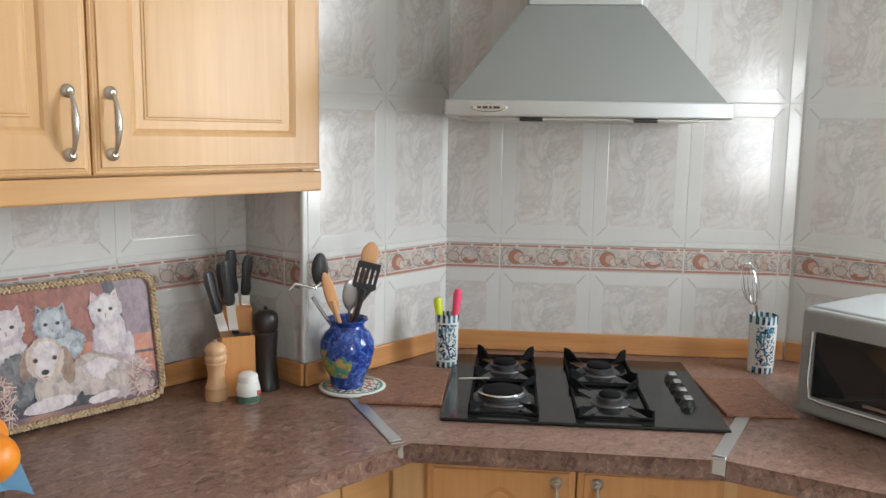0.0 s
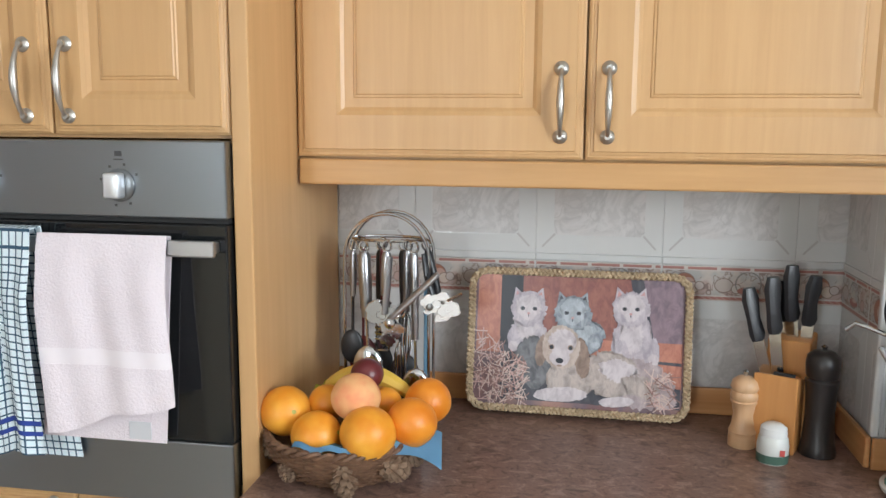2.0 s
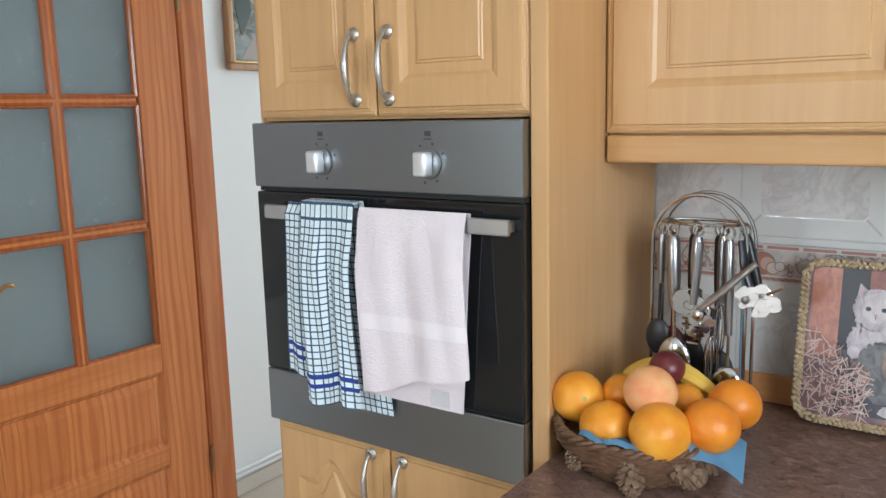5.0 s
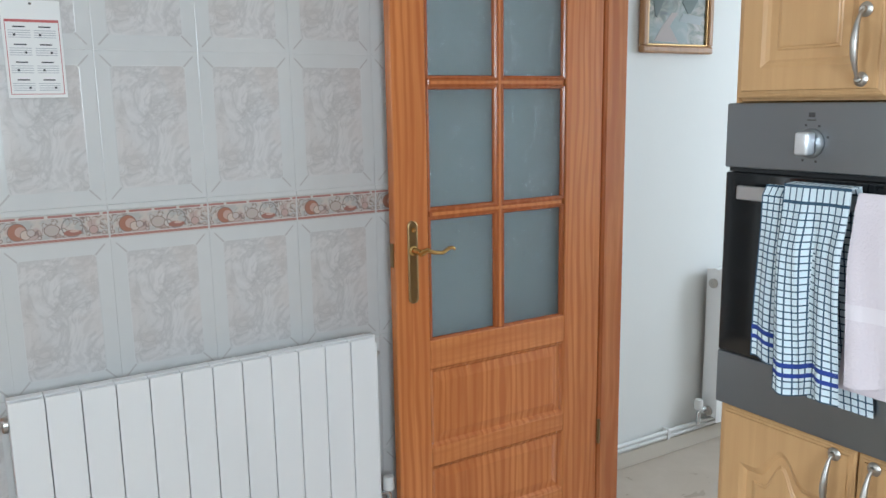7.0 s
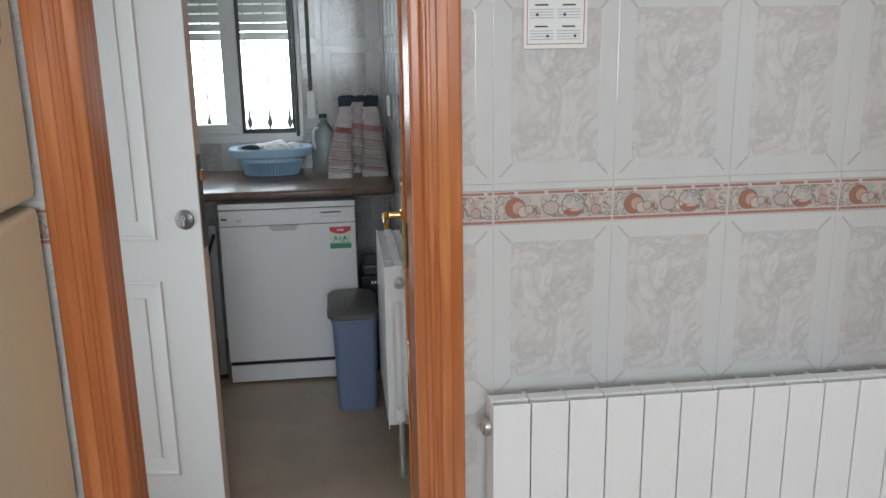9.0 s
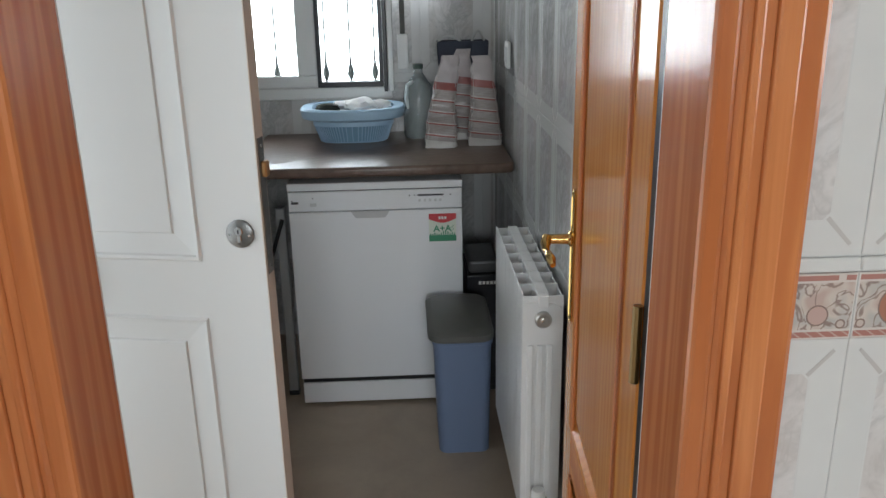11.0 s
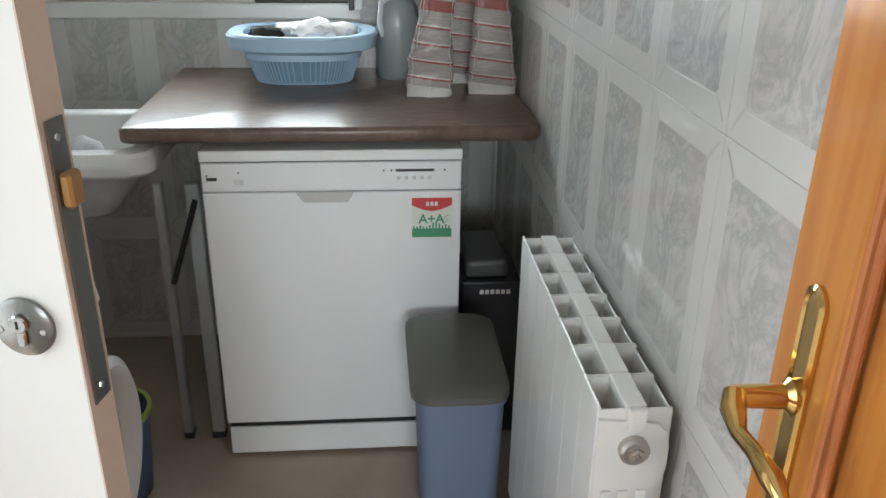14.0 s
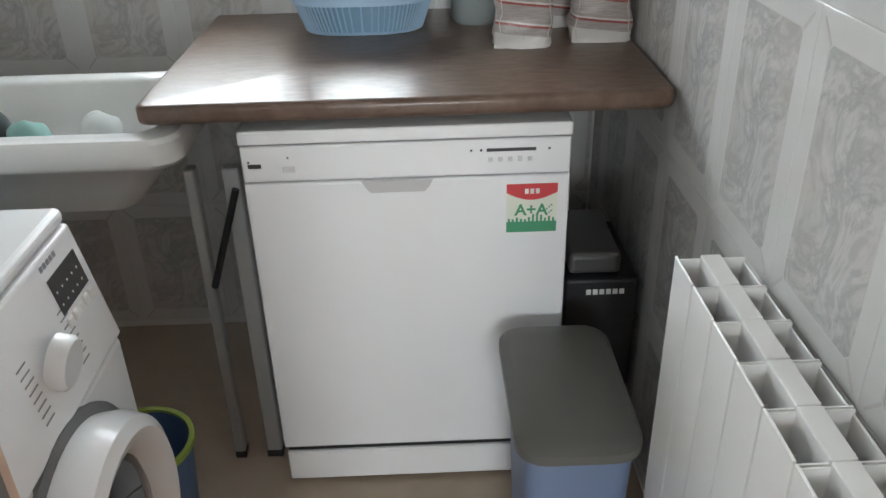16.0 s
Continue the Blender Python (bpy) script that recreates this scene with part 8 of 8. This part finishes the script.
def painted_cup(at, rz, h, r, label):
    c = thing("painted_beaker", at, rz, label, "beaker")
    m = mat("beaker_glaze", (0.66, 0.68, 0.68), 0.15)
    tc, sp = nd(m, "ShaderNodeTexCoord"), nd(m, "ShaderNodeSeparateXYZ")
    lk(m, tc.outputs["Object"], sp.inputs[0])
    x, z = sp.outputs[0], sp.outputs[2]
    ax = calc(m, "ABSOLUTE", x)
    scroll = noise_of(m, coords(m, (1, 0.2, 0.75)), 62, 1, 0.4, 3.2)
    leaf = calc(m, "MULTIPLY", calc(m, "GREATER_THAN", scroll, 0.49), calc(m, "LESS_THAN", ax, 0.023))
    inz = calc(m, "MULTIPLY", calc(m, "GREATER_THAN", z, h * 0.15), calc(m, "LESS_THAN", z, h * 0.83))
    stem = calc(m, "LESS_THAN", calc(m, "ABSOLUTE", calc(m, "SUBTRACT", x, calc(m, "MULTIPLY", calc(m, "SINE", calc(m, "MULTIPLY", z, 55.0)), 0.006))), 0.0016)
    f = calc(m, "MULTIPLY", calc(m, "MAXIMUM", leaf, stem), inz)
    dots = calc(m, "GREATER_THAN", calc(m, "SINE", calc(m, "MULTIPLY", x, 480)), -0.2)
    bands = calc(m, "MAXIMUM", calc(m, "LESS_THAN", z, h * 0.11), calc(m, "GREATER_THAN", z, h * 0.86))
    f = calc(m, "MAXIMUM", f, calc(m, "MULTIPLY", bands, dots))
    f2 = ramp(m, noise_of(m, coords(m), 60, 2), [(0.42, (0.010, 0.03, 0.07)), (0.55, (0.06, 0.20, 0.27))])
    base(m, mix(m, f, (0.66, 0.68, 0.68), f2))
    bm = bmesh.new()
    lathe(bm, [(0.0, 0.0), (r * 0.88, 0.0), (r * 0.92, 0.004), (r * 0.95, h * 0.5), (r, h - 0.003), (r, h), (r * 0.9, h), (r * 0.86, h * 0.5), (r * 0.8, 0.01), (0.0, 0.01)], 36, cap=False)
    part("body", bm, m, c, smooth=True)
    return c


c1 = DO + DU * 0.020 + DN * 0.185
painted_cup((c1.x, c1.y, CT), DA + 8, 0.138, 0.031, "white beaker painted with blue-green leaves, holding two brushes")
for nm, dx, tilt, colr, z1, lb in (("marker", -0.008, -6, (0.62, 0.72, 0.02), 0.168, "neon yellow-green silicone brush handle in the painted beaker"), ("marker", 0.008, 6, (0.80, 0.07, 0.16), 0.192, "hot pink silicone brush handle in the painted beaker")):
    p = thing("pastry_brush", (0, 0, 0), 0, lb, "utensil")
    p.matrix_world = pose(c1.x + DU.x * dx, c1.y + DU.y * dx, CT + 0.012, 0, 0, DA) @ pose(0, 0, 0, 0, tilt, 0)
    bm = bmesh.new()
    tube(bm, [(0, 0, 0.0), (0, 0, z1 * 0.6), (0, 0, z1 - 0.012), (0, 0, z1)], [0.006, 0.009, 0.012, 0.008], 14)
    part("handle", bm, mat("silicone_%s" % ("lime" if dx < 0 else "pink"), colr, 0.45), p, smooth=True)
c2 = DO + DU * 0.835 + DN * 0.125
painted_cup((c2.x, c2.y, CT), DA, 0.150, 0.035, "taller white painted beaker holding a wire whisk beside the microwave")
wk = thing("wire_whisk", (c2.x, c2.y, CT + 0.02), DA, "faint thin wire whisk standing in the painted beaker", "utensil")
bm = bmesh.new()
for k in range(6):
    a = math.pi * k / 6
    tube(bm, [(-0.03 + 0.022 * math.cos(a) * math.sin(p) - 0.02 * (1 - math.cos(p)) / 2, 0.022 * math.sin(a) * math.sin(p), 0.21 - 0.055 * math.cos(p)) for p in [2 * math.pi * i / 20 for i in range(21)]], 0.0009, 5)
tube(bm, [(0, 0, 0), (-0.022, 0, 0.155)], 0.004, 6)
part("wires", bm, M["chrome"], wk, smooth=True)


def mat_board(at, rz, w, d, label):
    b = thing("carved_board", at, rz, label, "board")
    m = mat("carved_brown_wood", (0.20, 0.085, 0.045), 0.5)
    n = noise_of(m, coords(m), 50, 4, 0.6, 2.0)
    base(m, ramp(m, n, [(0.35, (0.13, 0.055, 0.03)), (0.6, (0.26, 0.12, 0.07))]))
    relief(m, n, 0.6, 0.003)
    bm = bmesh.new()
    box(bm, 0, w, 0, d, 0.0006, 0.009, 0.003, 2)
    part("board", bm, m, b)


a_ = DO + DU * -0.150 + DN * 0.520
mat_board((a_.x, a_.y, CT), DA, 0.185, 0.27, "reddish brown carved wooden board beside the hob")
a_ = DO + DU * 0.655 + DN * 0.505
mat_board((a_.x, a_.y, CT), DA + 4, 0.155, 0.27, "reddish brown carved wooden board in front of the beaker")


def microwave():
    ang = -104
    m_ = thing("microwave_oven", (1.905, 0.872, CT), ang, "silver grey microwave oven with a dark window", "microwave")
    W, D, Hh = 0.46, 0.30, 0.245
    sil = mat("silver_grey_paint", (0.27, 0.28, 0.275), 0.5, 0.35)
    for x in (0.03, W - 0.05):
        for y in (0.04, D - 0.04):
            part("foot", boxbm(x, x + 0.02, y, y + 0.02, 0.0005, 0.010), M["black_plastic"], m_)
    part("case", boxbm(0, W, 0.02, D, 0.010, Hh, 0.008, 3), sil, m_)
    d = part("door", boxbm(0.002, W - 0.10, -0.008, 0.019, 0.012, Hh - 0.002, 0.010, 3), sil, m_)
    part("window", boxbm(0.038, W - 0.125, -0.0095, -0.006, 0.055, Hh - 0.048, 0.003, 2), M["black_glass"], d, "dark door window")
    bm = bmesh.new()
    tube(bm, [(0.033, -0.011, Hh - 0.048), (0.030, -0.0115, 0.09), (0.036, -0.0115, 0.052), (0.06, -0.0115, 0.047), (W - 0.13, -0.0115, 0.047)], 0.0035, 8)
    part("window_trim", bm, M["chrome"], d, "bright window trim", smooth=True)
    part("logo_bars", boxbm(0.15, 0.21, -0.0105, -0.009, 0.064, 0.070), M["pewter_light"], d)
    p = part("control_panel", boxbm(W - 0.097, W - 0.001, -0.006, 0.019, 0.012, Hh - 0.002, 0.006, 2), sil, m_)
    part("display", boxbm(W - 0.085, W - 0.015, -0.0075, -0.005, Hh - 0.055, Hh - 0.03), M["black_glass"], p)
    for z in (0.06, 0.12):
        bm = bmesh.new()
        lathe(bm, [(0.022, 0), (0.020, 0.015), (0, 0.016)], 24, cap=False)
        bmesh.ops.transform(bm, matrix=pose(W - 0.05, -0.006, z, 90, 0, 0), verts=bm.verts)
        part("dial", bm, M["pewter_light"], p, smooth=True)
    bm = bmesh.new()
    c = mat("green_plate_glaze", (0.30, 0.38, 0.34), 0.3)
    pl = thing("shallow_dish", (1.905, 0.872, CT), ang, "pale green flat dish lying on the microwave", "dish")
    lathe(bm, [(0.0, 0.0), (0.05, 0.0), (0.08, 0.006), (0.078, 0.009), (0.05, 0.004), (0.0, 0.004)], 30, (0.24, 0.15, Hh + 0.0008), cap=False)
    part("dish", bm, c, pl, smooth=True)


microwave()


def towel(name, x0, x1, ztop, zf, zb, material, label, seed, lean=(0.0, 0.0), amp=0.006, skew=0.0, back=-0.010, lift=0.0, owner=None):
    """A cloth over the oven's bar, in front down to zf and behind down to zb. lean: how far its two edges drift aside in each metre down."""
    t = owner or thing(name, (0, TF, 0), 0, label, "towel")
    yb0, yb1 = -0.057 - lift, -0.034 + lift
    nx, nz = 34, 44
    loops, marks = [], []
    tot = (ztop - zf) + (ztop - zb)
    for i in range(nx + 1):
        u = i / nx
        l, mk = [], []
        for k in range(nz + 1):
            s = tot * k / nz
            front = s < (ztop - zf)
            z = zf + s if front else ztop - (s - (ztop - zf))
            depth = ztop - z
            g = min(1.0, depth / 0.10)
            y = yb0 if front else yb1
            if depth < 0.012:
                f = (s - (ztop - zf)) / 0.012
                y = (yb0 + yb1) / 2 + (yb1 - yb0) / 2 * max(-1, min(1, f))
                z = ztop + 0.004 * (1 - min(1, abs(f)) ** 2) + 0.002 + lift
            w = amp * g * (math.sin(u * 9 + seed + depth * 5) + 0.5 * math.sin(u * 21 + seed * 2 - depth * 9)) if front else 0.0
            x = x0 + (x1 - x0) * u + (lean[0] * (1 - u) + lean[1] * u) * depth + (0.006 * math.sin(depth * 16 + seed) * g * (0.4 if front else 0.15))
            if front:
                z += (skew * u + 0.005 * math.sin(u * 9 + seed)) * depth / (ztop - zf)
            l.append((x + (0.0 if front else back * depth / 0.3), y + (0.5 * w - 0.5 * amp * g - 0.006 * g if front else 0), z))
            mk.append(((x1 - x0) * (u + 0.10 * g * u * (1 - u)), s))
        loops.append(l)
        marks.append(mk)
    bm = bmesh.new()
    uv = bm.loops.layers.uv.new("cloth")
    full = []
    for l in loops:
        inner = []
        for k, p_ in enumerate(l):
            d = Vector(l[min(len(l) - 1, k + 1)]) - Vector(l[max(0, k - 1)])
            nn = Vector((0, -d.z, d.y)).normalized() * 0.0026
            inner.append((p_[0], p_[1] - nn.y, p_[2] - nn.z))
        full.append(l + inner[::-1])
    vl = rings(bm, full, close=True)
    for edge in (vl[0], vl[-1]):
        for k in range(nz):
            bm.faces.new((edge[k], edge[k + 1], edge[-2 - k], edge[-1 - k]))
    where = {}
    for vs, mk in zip(vl, marks):
        for v, q in zip(vs, mk + mk[::-1]):
            where[v] = q
    bmesh.ops.recalc_face_normals(bm, faces=bm.faces)
    for f in bm.faces:
        for c in f.loops:
            c[uv].uv = where[c.vert]
    part("cloth", bm, material, t, smooth=True)
    return t


def check_mat():
    m = mat("blue_check_cotton", (0.72, 0.78, 0.82), 0.9)
    sp = nd(m, "ShaderNodeSeparateXYZ")
    lk(m, coords(m, space="UV"), sp.inputs[0])
    def lines(s, pitch, w):
        return calc(m, "LESS_THAN", calc(m, "FRACT", calc(m, "DIVIDE", calc(m, "ADD", s, 5.0), pitch)), w)
    f1, f2 = lines(sp.outputs[0], 0.0125, 0.20), lines(sp.outputs[1], 0.0125, 0.20)
    c = mix(m, calc(m, "MAXIMUM", f1, f2), (0.68, 0.78, 0.83), (0.035, 0.085, 0.14))
    z = sp.outputs[1]
    b1 = calc(m, "MULTIPLY", calc(m, "GREATER_THAN", z, 0.033), calc(m, "LESS_THAN", z, 0.041))
    b2 = calc(m, "MULTIPLY", calc(m, "GREATER_THAN", z, 0.051), calc(m, "LESS_THAN", z, 0.059))
    c = mix(m, calc(m, "MAXIMUM", b1, b2), c, (0.02, 0.05, 0.27))
    base(m, c)
    relief(m, noise_of(m, coords(m), 500, 2), 0.4, 0.001)
    return m


terry = mat("white_terry", (0.78, 0.72, 0.74), 0.95)
tsp, ttc = nd(terry, "ShaderNodeSeparateXYZ"), nd(terry, "ShaderNodeTexCoord")
lk(terry, ttc.outputs["Object"], tsp.inputs[0])
stripe = calc(terry, "MULTIPLY", calc(terry, "GREATER_THAN", tsp.outputs[2], 1.112), calc(terry, "LESS_THAN", tsp.outputs[2], 1.138))
tn = noise_of(terry, coords(terry), 240, 3)
pile = calc(terry, "MULTIPLY", tn, calc(terry, "SUBTRACT", 1.0, stripe))
base(terry, mix(terry, calc(terry, "MULTIPLY", noise_of(terry, coords(terry), 18, 3), 0.4), mix(terry, stripe, (0.79, 0.715, 0.75), (0.86, 0.80, 0.83)), (0.68, 0.60, 0.64)))
relief(terry, pile, 0.5, 0.003)
ck = check_mat()
tt = towel("tea_towel", -0.232, -0.120, 1.313, 0.998, 1.05, ck, "blue and white checked tea towel hanging on the oven bar", 1.0, (0.0, 0.06), 0.007, back=0.0)
towel("tea_towel", -0.184, -0.060, 1.315, 0.952, 0.940, ck, "", 2.2, (0.02, 0.02), 0.014, 0.012, back=0.030, lift=0.007, owner=tt)
tw = towel("hand_towel", -0.055, 0.165, 1.313, 0.996, 0.978, terry, "white terry hand towel with a woven stripe on the bar", 3.0, (0.025, 0.02), 0.008, 0.058, back=-0.028)
part("care_label", boxbm(0.078, 0.116, -0.0385, -0.0358, 0.983, 1.012), mat("label_white", (0.6, 0.6, 0.62), 0.6), tw, "small satin care label")


# painting and calendar
pt = thing("landscape_painting", (-1.547, 2.523, 1.643), 90, "small framed landscape painting of a dark park path", "painting")
W, Hh = 0.382, 0.46
fw = wood("frame_wood", (0.40, 0.20, 0.08), (0.28, 0.13, 0.05), 0.4)
for n_, x0, x1, z0, z1 in (("frame", 0, W, 0, 0.028), ("frame", 0, W, Hh - 0.028, Hh), ("frame", 0, 0.028, 0.028, Hh - 0.028), ("frame", W - 0.028, W, 0.028, Hh - 0.028)):
    part(n_, boxbm(x0, x1, -0.028, 0, z0, z1, 0.007, 2), fw, pt)
gm = mat("frame_gilt", (0.55, 0.36, 0.16), 0.35, 0.7)
for x0, x1, z0, z1 in ((0.028, W - 0.028, 0.028, 0.035), (0.028, 0.035, 0.035, Hh - 0.035), (W - 0.035, W - 0.028, 0.035, Hh - 0.035), (0.028, W - 0.028, Hh - 0.035, Hh - 0.028)):
    part("inner_edge", boxbm(x0, x1, -0.022, 0, z0, z1, 0.002, 1), gm, pt)
cm = mat("oil_paint", (0.2, 0.2, 0.18), 0.35)
n1 = noise_of(cm, coords(cm, (1, 1, 1.6)), 14, 5, 0.65, 0.8)
n2 = noise_of(cm, coords(cm, (1, 1, 1), (0, 0, 0), (2, 0, 0)), 6, 2)
c_ = ramp(cm, n1, [(0.35, (0.02, 0.03, 0.025)), (0.48, (0.07, 0.08, 0.05)), (0.58, (0.22, 0.20, 0.16)), (0.70, (0.36, 0.30, 0.26))])
c_ = mix(cm, ramp(cm, n2, [(0.48, (0, 0, 0)), (0.6, (0.7, 0.7, 0.7))]), c_, (0.16, 0.20, 0.19))
base(cm, c_)
cv = part("canvas", boxbm(0.034, W - 0.034, -0.014, -0.002, 0.034, Hh - 0.034), cm, pt, "dark green and grey painted canvas")
tr = [("path", (0.26, 0.20, 0.17), [(0.07, 0.045), (0.20, 0.040), (0.15, 0.10), (0.19, 0.15), (0.16, 0.15), (0.11, 0.10)]),
      ("pond", (0.20, 0.22, 0.21), [(0.20, 0.12), (0.32, 0.11), (0.33, 0.14), (0.22, 0.15)]),
      ("tree", (0.015, 0.04, 0.02), [(0.245, 0.15), (0.26, 0.15), (0.30, 0.20), (0.29, 0.25), (0.25, 0.27), (0.22, 0.24), (0.215, 0.19)]),
      ("tree", (0.02, 0.035, 0.02), [(0.07, 0.14), (0.08, 0.13), (0.13, 0.22), (0.12, 0.32), (0.06, 0.36), (0.05, 0.24)])]
for i, (n_, col, pts) in enumerate(tr):
    bm = bmesh.new()
    rings(bm, [[(x, -0.014, z) for x, z in pts], [(x, -0.0150 - 0.0003 * i, z) for x, z in pts]], cap1=True)
    bmesh.ops.recalc_face_normals(bm, faces=bm.faces)
    part("painted_" + n_, bm, mat("paint_%s_%s" % (n_, "abcd"[i]), col, 0.4), cv)

ca = thing("wall_calendar", (-1.4495, 0.422, 1.498), 90, "white paper wall calendar with a red border pinned to the tiles", "calendar")
W, Hh = 0.126, 0.222
pg = part("page", boxbm(0, W, -0.004, -0.0012, 0, Hh, 0.0008, 1), mat("calendar_paper", (0.78, 0.78, 0.76), 0.6), ca)
red = mat("calendar_red", (0.50, 0.12, 0.12), 0.6)
for x0, x1, z0, z1 in ((0.006, W - 0.006, 0.172, 0.178), (0.006, 0.0075, 0.010, 0.172), (W - 0.0075, W - 0.006, 0.010, 0.172), (0.006, W - 0.006, 0.008, 0.0095)):
    part("border", boxbm(x0, x1, -0.0046, -0.0041, z0, z1), red, pg)
gi = mat("calendar_grey", (0.42, 0.42, 0.45), 0.6)
for rw in range(4):
    for cl in range(2):
        xx, zz = 0.012 + cl * 0.054, 0.135 - rw * 0.040
        part("month_name", boxbm(xx + 0.010, xx + 0.036, -0.0046, -0.0041, zz + 0.025, zz + 0.028), M["ink"], pg)
        for k in range(4):
            part("day_row", boxbm(xx, xx + 0.046, -0.0045, -0.0041, zz + 0.002 + k * 0.0052, zz + 0.0035 + k * 0.0052), gi, pg)
        part("day_mark", boxbm(xx + (0.010 + 0.021 * rw) % 0.04, xx + (0.010 + 0.021 * rw) % 0.04 + 0.005, -0.0047, -0.0041, zz + 0.006, zz + 0.011), M["ink"], pg)
bm = bmesh.new()
lathe(bm, [(0.004, 0), (0.003, 0.004), (0, 0.005)], 10, cap=False)
bmesh.ops.transform(bm, matrix=pose(W / 2, -0.004, Hh - 0.008, 90, 0, 0), verts=bm.verts)
part("pin", bm, M["chrome"], ca, smooth=True)


# ---- tiles, last ----
def jo(first, origin):
    return (first - origin) % TW - TW


tiling(wall_w, (-1.455, -2.42), 90, 4.62, jo(0.364, -2.42), [(U_DOOR[0] + 2.42 - 0.02, U_DOOR[1] + 2.42 + 0.02, -0.1, 2.05), (3.9, 5, -0.1, 2.6)], zmax=2.49)
tiling(wall_n, (0.285, 2.03), 0, FX - 0.285, jo(0.699, 0.285), zmin=0.93, zmax=1.61)
tiling(wall_s1, (FX, 2.021), -90, 2.03 - FY - 0.018, -0.10, zmin=0.93, zmax=1.61)
tiling(wall_f, (FX, FY), 0, DO.x - FX - 0.003, jo(1.55, FX), zmin=0.93, zmax=2.49)
tiling(wall_d, (DO.x, DO.y), DA, DL - 0.003, 0.15 - TW, zmin=0.93, zmax=2.49)
tiling(wall_e, (EX, DE.y - 0.006), -90, 1.9, 0.0, [(DE.y - 0.62, DE.y + 0.62, 1.14, 2.16)], zmin=0.93, zmax=2.49)
UROWS = [("tile", 0.021 + ROW * k, ROW) for k in range(7)]
tiling(wall_un, (-4.13, UY), 0, 2.53, jo(-2.503, -4.13), rows=UROWS, zmax=2.49, marble="tile_marble_dim")
tiling(wall_uw, (-4.13, -1.29), 90, 1.29 + UY - 0.01, jo(0.0, -1.29), [(UWIN[0] + 1.29, UWIN[1] + 1.29, UWIN[2], UWIN[3])], rows=UROWS, zmax=2.49, marble="tile_marble_dim")
tiling(wall_us, (-2.45, -1.30), 180, 1.66, -0.1, rows=UROWS, zmax=2.49, marble="tile_marble_dim")
bm = bmesh.new()
box(bm, FX - 0.012, FX + 0.002, FY - 0.011, FY + 0.003, 0.976, H - 0.01, 0.004, 2)
solid("corner_bead", bm, M["tile_glaze"], kind="trim" and "structure")
